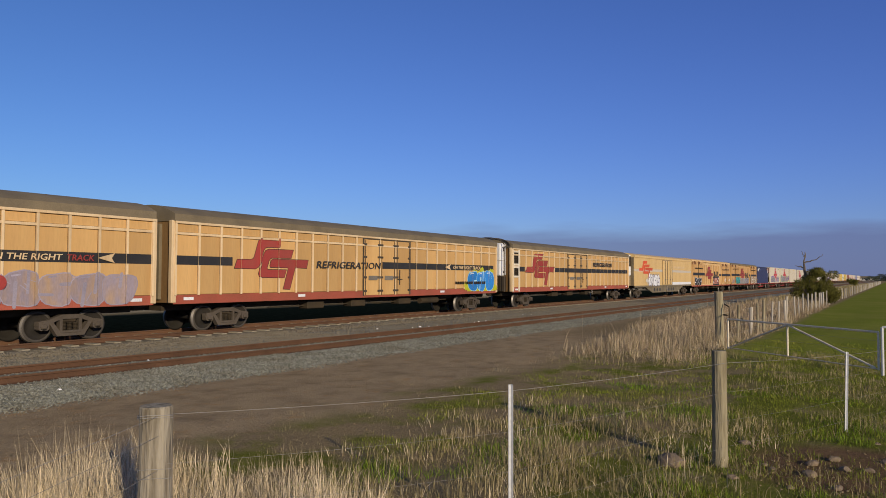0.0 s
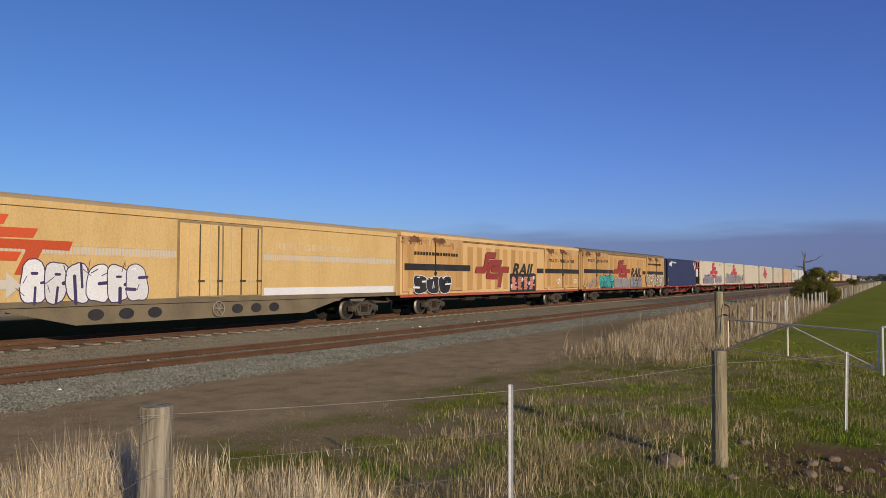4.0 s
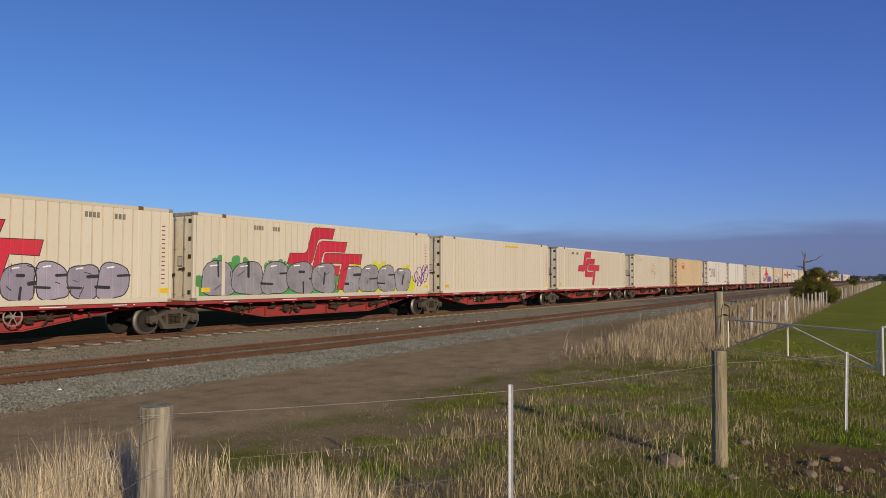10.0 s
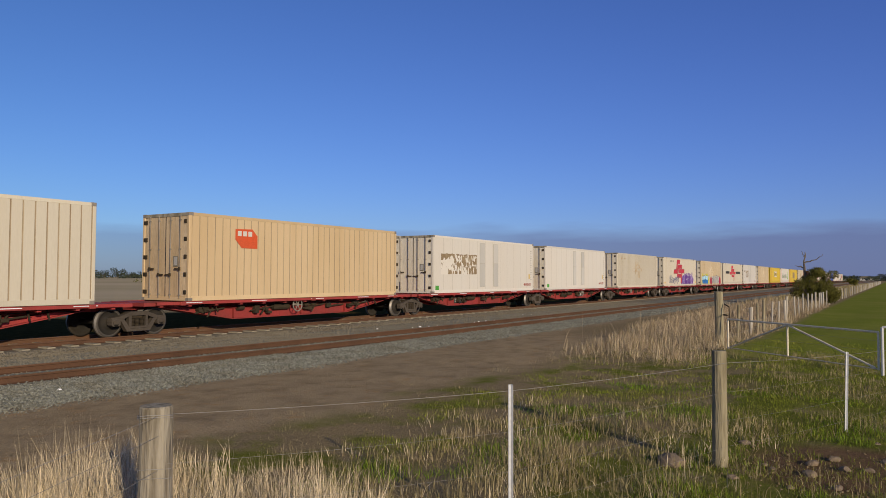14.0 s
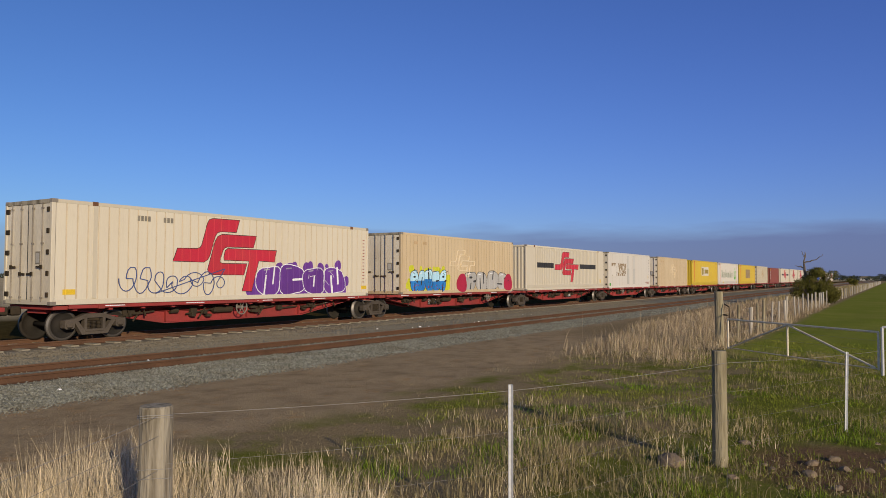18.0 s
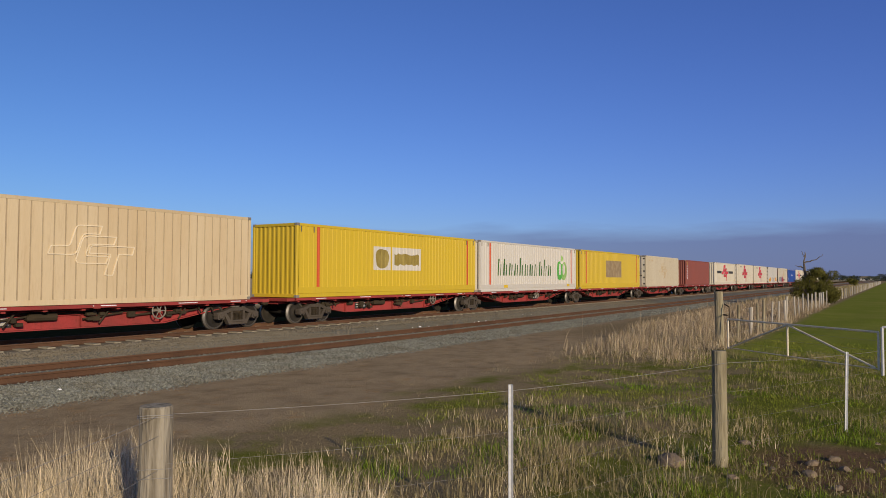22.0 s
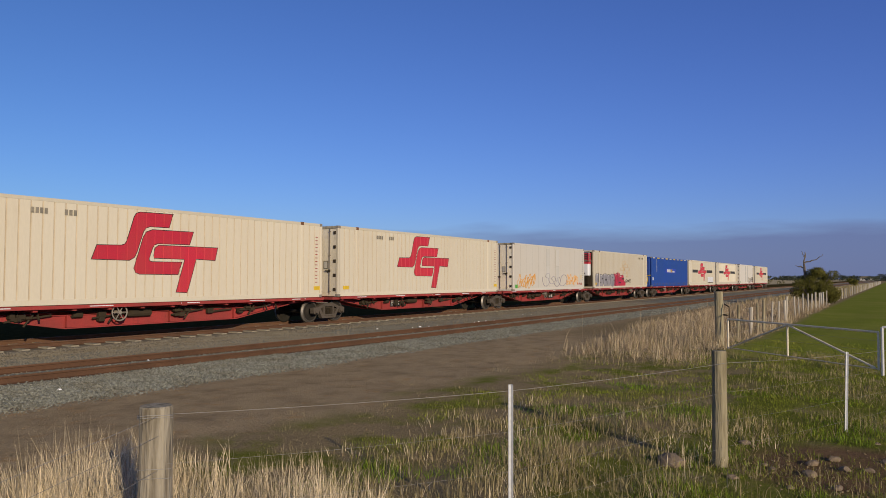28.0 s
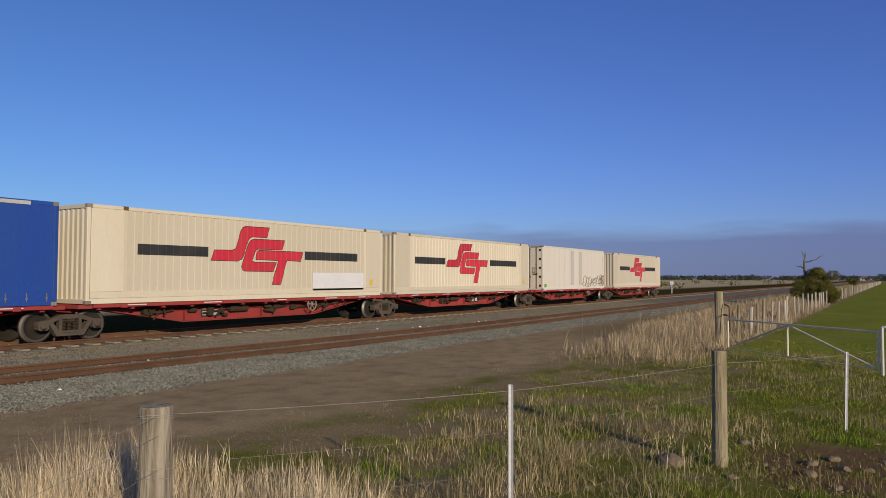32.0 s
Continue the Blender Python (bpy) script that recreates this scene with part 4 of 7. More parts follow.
def graffiti(parent, x0, x1, z0, z1, count, fill, edge_mat, seed, y=-W2, cloud=None, shine="pure_white", top=None, dots=None):
    """A spray-painted piece: a bubbly cloud behind, then swollen, dark-edged, slit abstract forms with shine; no real letters."""
    rng = random.Random(seed)
    w = (x1 - x0) / count
    hgt = z1 - z0
    if cloud:
        g = Geo().on(parent, [(x0 - 0.15, z0), (x1 + 0.15, z0), (x1 + 0.15, z0 + 0.6 * hgt), (x0 - 0.15, z0 + 0.6 * hgt)][::-1], y - 0.0016, y - 0.001, y)
        n = count * 4
        for k in range(n):
            f = (k + rng.uniform(0.2, 0.8)) / n
            r = rng.uniform(0.10, 0.24) * min(1.0, hgt)
            low = rng.random() < 0.25
            bx = (x0 - 0.1 - r * rng.random()) if low and f < 0.5 else (x1 + 0.1 + r * rng.random()) if low else x0 + (x1 - x0) * f
            bz = z0 + hgt * (rng.uniform(0.15, 0.6) if low else rng.uniform(0.82, 1.06))
            g.on(parent, blob(bx, max(z0 + r, bz), r, r, rng, 2.2, 0.1, 14)[::-1], y - 0.0017 - 0.00003 * k, y - 0.001, y)
        part("graffiti_cloud", g, cloud, parent, "sprayed bubbly colour cloud")
    for k in range(count):
        lean = rng.uniform(-0.14, 0.16)
        cx, rx, rz = x0 + w * (k + 0.5), w * rng.uniform(0.50, 0.60), hgt * rng.uniform(0.46, 0.52)
        cz = z0 + rz * rng.uniform(1.0, 1.05)
        form = [(px + lean * (pz - cz), max(z0, pz)) for px, pz in blob(cx, cz, rx * 0.94, rz * 0.95, rng, 3.4, 0.10, 26)]
        base = y - 0.0035 - 0.0006 * k
        o = part("graffiti", Geo().on(parent, grown(form, 0.032)[::-1], base, y - 0.001, y), edge_mat, parent, "spray-painted swollen form")
        part("graffiti_fill", Geo().on(parent, form[::-1], base - 0.0003, base, y), fill, o)
        if top:
            cap_ = above(form, cz + rz * rng.uniform(-0.05, 0.15))
            if len(cap_) > 3:
                part("graffiti_shade", Geo().on(parent, cap_[::-1], base - 0.0004, base, y), top, o)
        g = Geo()
        for (ax, az), (bx, bz) in rng.choice(SLITS):
            p = (cx + ax * rx + lean * az * rz, max(z0, cz + az * rz))
            q = (cx + bx * rx + lean * bz * rz, max(z0, cz + bz * rz))
            g.on(parent, capsule(p, q, min(0.05, 0.07 * hgt) * rng.uniform(0.7, 1.2), 4)[::-1], base - 0.0005, base, y)
        part("graffiti_slit", g, edge_mat, o)
        c0 = (cx - 0.45 * rx + lean * 0.7 * rz, cz + 0.74 * rz)
        part("graffiti_shine", Geo().on(parent, capsule(c0, (c0[0] + rx * 0.4, c0[1] + 0.03), 0.022, 4)[::-1], base - 0.00055, base, y), shine, o)
    # hurried strokes over and round the forms
    g = Geo()
    for k in range(count * 2):
        px, pz = x0 + (x1 - x0) * rng.random(), z0 + hgt * rng.uniform(0.1, 0.95)
        t, ln = rng.choice((1.3, 1.8, 0.4, 2.6)) + rng.uniform(-0.3, 0.3), rng.uniform(0.12, 0.3) * hgt
        q = (px + ln * math.cos(t), min(z1 + 0.08, max(z0, pz + ln * math.sin(t))))
        g.on(parent, capsule((px, pz), q, rng.uniform(0.008, 0.014), 3)[::-1], y - 0.0105, y - 0.0095, y)
    part("graffiti_line", g, edge_mat, parent, "sprayed outline strokes")["kind"] = "stuff"
    if dots:
        for k in range(count * 3):
            part("graffiti_dot", Geo().on(parent, blob(x0 + (x1 - x0) * rng.random(), z0 + hgt * rng.uniform(0.08, 0.35), 0.032, 0.032, rng, 2, n=8)[::-1], y - 0.0115 - 0.00005 * k, y - 0.0105, y), dots, parent)


def scrawl(parent, x0, x1, z0, z1, n, mat, seed, y=-W2, r=0.018):
    """A quick sprayed line tag: one running hand of loops, with a few long strokes."""
    rng = random.Random(seed)
    g = Geo()
    loops = max(2, int(n / 3.2))
    w = (x1 - x0) / loops
    pts = []
    for k in range(loops):
        cx, cz = x0 + w * (k + 0.5), z0 + (z1 - z0) * rng.uniform(0.38, 0.62)
        rx, rz, ph = w * rng.uniform(0.45, 0.85), (z1 - z0) * rng.uniform(0.22, 0.5), rng.uniform(-0.6, 0.6)
        turn = rng.choice((1, 1, -1))
        sq = rng.uniform(0.6, 1.6)
        for i in range(17):
            t = ph + turn * (math.pi + i * 2 * math.pi / 16.0)
            pts.append((cx + rx * math.cos(t) + w * 0.5 * (i / 16 - 0.5) + 0.12 * rz * math.sin(t), min(z1, max(z0, cz + rz * math.copysign(abs(math.sin(t)) ** sq, math.sin(t))))))
    if rng.random() < 0.6:
        pts += [(x1, z1), (x0 + 0.3 * (x1 - x0), z0 + 0.1 * (z1 - z0))]
    for p, q in zip(pts, pts[1:]):
        if abs(p[0] - q[0]) + abs(p[1] - q[1]) > 0.005:
            g.rod((p[0], y - 0.003, p[1]), (q[0], y - 0.003, q[1]), r, 4)
    part("graffiti_tag", g, mat, parent, "sprayed line tag")


# ---- train: covered vans ----
VY = -1.35                      # near face of the vans


def van_shell(v, L, side_mat, roof_mat, z0, eave, crest, end_mat=None):
    h = L / 2
    part("side_wall", Geo().box(-h, h, VY, VY + 0.05, z0, eave), side_mat, v)
    part("side_wall", Geo().box(-h, h, -VY - 0.05, -VY, z0, eave), side_mat, v)
    for s in (-1, 1):
        part("end_wall", Geo().box(s * h - 0.05 * (s > 0), s * h + 0.05 * (s < 0), VY + 0.05, -VY - 0.05, z0, eave + 0.15), end_mat or side_mat, v)
    n = 12
    ring = [(VY - 0.06 + (-2 * VY + 0.12) * i / n, eave + (crest - eave) * math.sin(math.pi * (0.08 + 0.84 * i / n)) ** 0.7) for i in range(n + 1)]
    ring = [(VY - 0.06, eave - 0.02)] + ring + [(-VY + 0.06, eave - 0.02)]
    part("roof", Geo().sweep(ring, -h - 0.03, h + 0.03), roof_mat, v, "grimy curved roof", smooth=False)
    part("underframe", Geo().box(-h + 0.2, h - 0.2, -0.5, 0.5, z0 - 0.28, z0).box(-h + 0.3, h - 0.3, -1.2, 1.2, z0 - 0.06, z0 - 0.005), "grime", v)
    g = Geo()
    for x in (-4.0, -1.2, 2.4):
        g.box(x - 0.5, x + 0.5, -1.0, -0.5, z0 - 0.42, z0 - 0.1, 0.03)
    g.rod((-6.5, -0.8, z0 - 0.3), (6.5, -0.8, z0 - 0.3), 0.025, 6).rod((3.8, -0.9, z0 - 0.3), (5.4, -0.9, z0 - 0.3), 0.15, 10)
    part("brake_gear", g, "grime", v)


HINGE = Geo().box(-0.10, 0.10, -0.075, -0.03, -0.045, 0.045, 0.01).mesh("door_hinge", M["bogie"])


def louvre_van(L, rib_step, doors, label, open_end=False):
    """Old ribbed refrigerator van: posts, a horizontal rail, red sill and triple doors."""
    v = thing("covered_van", label, "freight van", group="covered vans of the train")
    h = L / 2
    z0, eave, crest = 1.0, 3.68, 4.24
    van_shell(v, L, "van_seam", "roof", z0, eave, crest, "van_seam")
    part("sill", Geo().box(-h, h, VY - 0.012, VY - 0.001, z0 - 0.04, z0 + 0.26), "sill", v, "brick-red sill band")
    part("wall_rail", Geo().box(-h, h, VY - 0.06, VY - 0.001, 3.22, 3.30, 0.006), "van_rib", v)
    part("eave_rail", Geo().box(-h, h, VY - 0.085, VY - 0.001, eave - 0.10, eave - 0.022, 0.008), "van_rib", v)
    rib = Geo().box(-0.035, 0.035, -0.072, -0.001, z0 + 0.24, eave - 0.09, 0.008).mesh("rib", M["van_rib"])
    n = int(round(L / rib_step))
    bay = (L - 0.1) / n
    # dark wall shows beside each rib, painting the rib's shade and grime lines
    low = Geo().box(0.050, bay - 0.052, -0.014, -0.002, z0 + 0.275, 3.205, 0.003).mesh("wall_panel", M["van"])
    high = Geo().box(0.050, bay - 0.052, -0.014, -0.002, 3.31, eave - 0.115, 0.003).mesh("wall_panel", M["van"])
    for i in range(n):
        x = -h + 0.05 + bay * i
        if x + bay > doors[0] and x < doors[1]:
            continue
        part("wall_panel", low, None, v, "", pose(x, VY, 0))
        part("wall_panel", high, None, v, "", pose(x, VY, 0))
    gone = [-h + 0.05 + bay * i for i in range(n) if -h + 0.05 + bay * (i + 1) > doors[0] and -h + 0.05 + bay * i < doors[1]]
    for xa, xb in ((gone[0] + 0.05, doors[0] - 0.06), (doors[1] + 0.06, gone[-1] + bay - 0.052)):
        if xb - xa > 0.03:
            part("wall_panel", Geo().box(xa, xb, VY - 0.014, VY - 0.002, z0 + 0.275, eave - 0.115, 0.003), "van", v)
    for i in range(n + 1):
        x = -h + 0.05 + (L - 0.1) * i / n
        if doors[0] - 0.1 < x < doors[1] + 0.1:
            continue
        part("rib", rib, None, v, "", pose(x, VY, 0))
    for e in (-1, 1):
        part("corner_post", Geo().box(e * h - 0.10, e * h + 0.10, VY - 0.03, VY + 0.14, z0, eave, 0.02), "van_rib", v)
        part("end_door", Geo().box(e * h - 0.09, e * h + 0.09, -0.75, 0.75, z0 + 0.1, eave - 0.1, 0.02), "roof", v)
    d0, d1 = doors
    w = (d1 - d0) / 3
    prof = [(-h, VY - 0.016)]
    for i in range(n + 1):
        x = -h + 0.05 + (L - 0.1) * i / n
        if not d0 - 0.1 < x < d1 + 0.1:
            prof += [(x - 0.036, VY - 0.016), (x - 0.034, VY - 0.073), (x + 0.034, VY - 0.073), (x + 0.036, VY - 0.016)]
    prof += [(d0 - 0.08, VY - 0.016), (d0 - 0.07, VY - 0.058), (d1 + 0.07, VY - 0.058), (d1 + 0.08, VY - 0.016), (h, VY - 0.016)]
    RIBBED[v.name] = (VY - 0.05, sorted(prof))
    part("door_frame", Geo().box(d0 - 0.05, d1 + 0.05, VY - 0.05, VY - 0.002, eave - 0.15, eave - 0.11, 0.008), "bogie", v)
    for k in range(4):
        part("door_post", Geo().box(d0 + k * w - 0.028, d0 + k * w + 0.028, VY - 0.055, VY - 0.002, z0 + 0.04, eave - 0.11, 0.01), "bogie" if k in (0, 3) else "van_rib", v)
    for k in range(3):
        a, b = d0 + k * w + 0.035, d0 + (k + 1) * w - 0.035
        door = part("door", Geo().box(a, b, VY - 0.040, VY - 0.002, z0 + 0.06, eave - 0.16, 0.01), "van", v)
        for q in (0.06, 0.94):
            x = a + q * (b - a)
            part("door_bar", Geo().rod((x, VY - 0.055, z0 + 0.08), (x, VY - 0.055, eave - 0.18), 0.018, 6), "bogie", door)
            for z in (1.25, 1.85, 2.75, 3.3):
                part("door_hinge", HINGE, None, door, "", pose(x, VY, z))
        if k < 2:
            part("latch_plate", Geo().box(a + 0.25 * w, a + 0.78 * w, VY - 0.07, VY - 0.038, 1.72, 1.92, 0.01).box(a + 0.6 * w, b + 0.05, VY - 0.085, VY - 0.06, 1.80, 1.84), "hardware", door)
        else:
            part("latch_plate", Geo().box(a + 0.2 * w, a + 0.26 * w, VY - 0.07, VY - 0.038, 1.5, 2.2, 0.01).box(a + 0.1 * w, a + 0.4 * w, VY - 0.075, VY - 0.05, 1.74, 1.78), "bogie", door)
    for x in (-h + 0.6, h - 0.6, -h + 6, h - 6):
        part("tag_plate", Geo().box(x - 0.2, x + 0.2, VY - 0.016, VY - 0.012, z0 + 0.08, z0 + 0.18), "pure_white", v)
    for s in (-1, 1):
        bogie(v, s * (h - 2.5))
        part("coupler", KNUCKLE, None, v, "", pose(s * h, 0, 0, 0, 0, 0 if s < 0 else 180))
    return v


def stripe(v, x0, x1, mat="black", z0=2.24, z1=2.54, y=VY - 0.05):
    bar(v, x0, x1, z0, z1, mat, "stripe", y, label="dark band along the side")


def van_text(v, text, x0, x1, z, size, mat, shear=0.15, bold=0.012, y=VY - 0.078):
    ob = lettering(text, size, mat, v, x0, y, z, shear=shear, bold=bold)
    w = max(p.co.x for p in ob.data.vertices)
    ob.data.transform(Matrix.Diagonal(((x1 - x0) / w, 1, 1, 1)))
    return ob


def illegible(parent, x0, x1, z, hgt, n, mat, y, name="writing_bar"):
    """Plain bars in place of writing that is a name or cannot be read."""
    g = Geo()
    w = (x1 - x0) / n
    for k in range(n):
        g.box(x0 + k * w, x0 + (k + 0.72) * w, y - 0.007, y - 0.002, z, z + hgt)
    part(name, g, mat, parent)["kind"] = "stuff"


TRAIN = []                      # (thing, distance along the train of its middle, height over rail)


def add_van(v, u0, L):
    TRAIN.append((v, u0 + L / 2, 0.0))


# van with a slogan band
va = louvre_van(22.9, 0.92, (-1.8, 1.8), "ribbed yellow-tan refrigerator van, grey roof, slogan band and faded graffiti")
o = -11.45
stripe(va, o + 0.1, o + 22.8)
van_text(va, "ON THE RIGHT", o + 17.8, o + 19.9, 2.30, 0.24, "van_rib", y=VY - 0.080, bold=0.003)
van_text(va, "TRACK", o + 20.0, o + 20.85, 2.30, 0.24, "old_red", y=VY - 0.080, bold=0.003)
part("arrow", Geo().plate([(o + 20.95, 2.39), (o + 21.5, 2.54), (o + 21.4, 2.39), (o + 21.5, 2.25)][::-1], VY - 0.084, VY - 0.079), "van_rib", va)
graffiti(va, o + 15.4, o + 22.2, 1.02, 1.98, 7, "worn_lilac", "lilac", 3, VY - 0.05, shine="lilac")
part("round_tag", Geo().plate(blob(o + 18.2, 1.68, 0.2, 0.2, random.Random(1), 2, 0), VY - 0.095, VY - 0.09), "old_red", va)
add_van(va, -8.15, 22.9)

# refrigerator van with large emblem
vb = louvre_van(22.5, 0.92, (9.9 - 11.25, 13.5 - 11.25), "ribbed yellow-tan refrigerator van with red emblem and dark band")
o = -11.25
stripe(vb, o + 0.05, o + 2.45)
mark(vb, o + 2.54, 1.38, 3.8, 1.9, "old_red", VY - 0.05, "faded red emblem", "emblem_edge")
van_text(vb, "REFRIGERATION", o + 6.75, o + 11.1, 2.22, 0.40, "black", bold=0.004)
stripe(vb, o + 11.25, o + 22.1)
part("arrow", Geo().plate([(o + 16.65, 2.39), (o + 17.2, 2.54), (o + 17.1, 2.39), (o + 17.2, 2.25)], VY - 0.084, VY - 0.079), "van_rib", vb)
van_text(vb, "ON THE RIGHT TRACK", o + 17.45, o + 20.45, 2.30, 0.24, "van_rib", y=VY - 0.080, bold=0.003)
illegible(vb, o + 17.7, o + 21.1, 1.5, 0.14, 14, "grime", VY - 0.072)
graffiti(vb, o + 19.2, o + 22.1, 1.1, 2.2, 3, "cyan", "sky_blue", 7, VY - 0.055, cloud="lime")
add_van(vb, 15.5, 22.5)

o = -11.45
vc = louvre_van(22.9, 0.92, (8.9 - 11.45, 12.7 - 11.45), "ribbed yellow-tan refrigerator van with emblem and white end door")
stripe(vc, o + 0.4, o + 1.75)
mark(vc, o + 1.8, 1.36, 4.6, 2.05, "old_red", VY - 0.05, "faded red emblem", "emblem_edge")
stripe(vc, o + 6.5, o + 22.6)
van_text(vc, "REFRIGERATION", o + 13.95, o + 18.25, 2.74, 0.42, "black", 0.0, bold=0.014)
u = part("cooling_unit", Geo().box(o - 0.85, o - 0.12, -1.0, 1.0, 1.95, 3.95, 0.08), "pure_white", vc, "white refrigeration unit")
part("unit_panel", Geo().box(o - 0.87, o - 0.85, -0.7, 0.7, 2.2, 3.0, 0.01), "grey_patch", u)
for x in (0.0, 0.82):
    part("end_frame_post", Geo().box(o + x, o + x + 0.16, VY - 0.065, VY - 0.002, 1.0, 3.66, 0.012), "door", vc, "grimy white end frame")
for z in (1.86, 2.44, 2.60, 3.40):
    part("end_frame_rail", Geo().box(o + 0.16, o + 0.82, VY - 0.06, VY - 0.002, z, z + 0.12, 0.01), "door", vc)
# dark plates paint the shade inside the hatches; the wall stays closed
for z0_, z1_ in ((2.72, 3.40), (1.98, 2.44)):
    h_ = part("hatch", Geo().box(o + 0.16, o + 0.82, VY - 0.022, VY - 0.016, z0_, z1_), "soot_and_shade", vc, "end hatch with its inner shade drawn as a dark plate")
    g = Geo()
    for k in range(int((z1_ - z0_) / 0.1)):
        g.box(o + 0.30, o + 0.60, VY - 0.035, VY - 0.022, z0_ + 0.04 + k * 0.1, z0_ + 0.08 + k * 0.1)
    part("hatch_slat", g, "grime", h_)
g = Geo()
for k in range(10):
    t0_, t1_ = math.pi * (0.06 + 0.088 * k), math.pi * (0.06 + 0.088 * (k + 1))
    for x in (-0.85, -0.1):
        g.rod((o + x, -1.28 * math.cos(t0_), 3.62 + 0.66 * math.sin(t0_) ** 0.7), (o + x, -1.28 * math.cos(t1_), 3.62 + 0.66 * math.sin(t1_) ** 0.7), 0.035, 6)
g.rod((o - 0.85, -1.22, 3.75), (o + 0.2, -1.22, 3.75), 0.03, 6).rod((o - 0.85, 0, 4.28), (o + 0.2, 0, 4.28), 0.03, 6)
g.rod((o - 0.85, -1.24, 1.0), (o - 0.85, -1.24, 3.7), 0.035, 6)
part("end_hoop", g, "bogie", vc, "dark tubular end hoop over the unit")
part("equipment_box", Geo().box(o - 0.85, o - 0.12, -1.0, 1.0, 1.02, 1.93, 0.03), "grime", vc)
part("unit_window", Geo().box(o - 0.55, o - 0.38, -1.012, -1.0, 3.45, 3.65, 0.005), "black", u)
part("unit_gauge", Geo().box(o - 0.55, o - 0.46, -1.012, -1.0, 2.15, 2.25, 0.005), "black", u)
part("unit_band", Geo().box(o - 0.86, o - 0.11, -1.006, 1.006, 2.86, 2.90), "grey_patch", u)
g = Geo()
for k in range(6):
    t_ = 0.35 + k * math.pi / 3
    g.rod((0, 0, 0), (0.24 * math.cos(t_), -0.01, 0.24 * math.sin(t_)), 0.02, 6, 0.013)
part("hand_brake", g.rod((0, -0.03, 0), (0, 0.25, 0), 0.05, 8), "dull_metal", vc, "pale spoked hand-brake star", pose(2.35, VY - 0.02, 0.76))
add_van(vc, 40.1, 22.9)


def smooth_van(L, label):
    """Flush-sided refrigerator van on a deep perforated underframe, cooling unit on its end."""
    v = thing("covered_van", label, "freight van", group="covered vans of the train")
    h = L / 2
    van_shell(v, L, "van3", "van3", 1.16, 3.75, 4.18, "roof")
    for z in (2.45, 2.70):
        part("trim_strip", Geo().box(-h, h, VY - 0.012, VY - 0.001, z, z + 0.02), "van_rib", v)
    g = Geo()
    for k in range(int(L / 0.11)):
        if 9.3 - h < -h + k * 0.11 < 13.2 - h:
            continue
        g.box(-h + k * 0.11, -h + k * 0.11 + 0.07, VY - 0.010, VY - 0.001, 2.475, 2.695)
    part("scuffed_band", g, "white", v, "scuffed pale ribbed band")
    part("frame_band", Geo().box(-h, h, VY - 0.02, VY - 0.001, 1.0, 1.16), "roof", v)
    pts = [(-h + 3.6, 1.0), (-h + 6.0, 0.45), (h - 6.0, 0.45), (h - 3.6, 1.0)]
    fish = part("fish_belly_sill", Geo().plate(pts[::-1], VY + 0.05, VY + 0.09), "roof", v, "deep perforated underframe sill")
    for x in (6.6, 7.6, 8.6, 12.0, 12.9, 13.8):
        part("sill_hole", Geo().plate(blob(-h + x, 0.73, 0.26, 0.17, random.Random(2), 2, 0), VY + 0.045, VY + 0.049), "black", fish)
    part("brake_wheel", BRAKE_WHEEL, None, v, "pale hand-brake wheel", pose(-h + 11.1, VY - 0.02, 0.75))
    d0, d1 = 9.35 - h, 13.1 - h
    frame_ = part("door_frame", Geo().box(d0, d1, VY - 0.03, VY - 0.004, 1.16, 3.70, 0.01), "brown_patch", v)
    for k in range(2):
        a, b = d0 + 0.08 + k * (d1 - d0 - 0.1) / 2, d0 + (k + 1) * (d1 - d0 - 0.1) / 2
        door = part("door", Geo().box(a, b, VY - 0.06, VY - 0.03, 1.2, 3.62, 0.01), "van3", frame_)
        for q in (0.2, 0.45, 0.7, 0.9):
            x = a + (b - a) * q
            part("door_bar", Geo().rod((x, VY - 0.08, 1.22), (x, VY - 0.08, 3.6), 0.025, 6).box(x - 0.05, x + 0.2, VY - 0.10, VY - 0.07, 1.68, 1.74), "bogie" if q in (0.45, 0.9) else "tan", door)
    mark(v, 1.36 - h, 1.88, 4.45, 1.6, "signal", VY - 0.012, "orange-red emblem")
    graffiti(v, 4.4 - h, 8.2 - h, 1.08, 2.25, 6, "pure_white", "purple_ink", 11, VY - 0.02)
    part("arrow_tag", Geo().plate([(3.5 - h, 1.5), (3.5 - h, 1.75), (4.0 - h, 1.75), (4.0 - h, 1.95), (4.4 - h, 1.6), (4.0 - h, 1.25), (4.0 - h, 1.5)][::-1], VY - 0.03, VY - 0.02), "white", v)
    ob = van_text(v, "REFRIGERATION", 13.75 - h, 18.4 - h, 2.9, 0.32, "van_rib", 0.0, 0.01, VY - 0.004)
    bar(v, 13.2 - h, h - 0.2, 1.17, 1.45, "pure_white", "white_band", VY - 0.012)
    u = part("cooling_unit", Geo().box(-h - 0.95, -h - 0.01, -1.05, 1.05, 2.05, 3.95, 0.08), "pure_white", v, "white refrigeration unit")
    g = Geo()
    for i in range(5):
        for k in range(9):
            g.lathe([(0.0, -0.01), (0.055, -0.01), (0.065, 0.0)], 6, (-h - 0.50 + i * 0.1, -1.055, 2.95 + k * 0.1))
    part("grille", g, "grime", u, "round-holed grille")
    part("equipment_box", Geo().box(-h - 0.7, -h - 0.01, -1.0, 1.0, 1.15, 2.03, 0.03), "brown_patch", v)
    for s in (-1, 1):
        bogie(v, s * (h - 2.0))
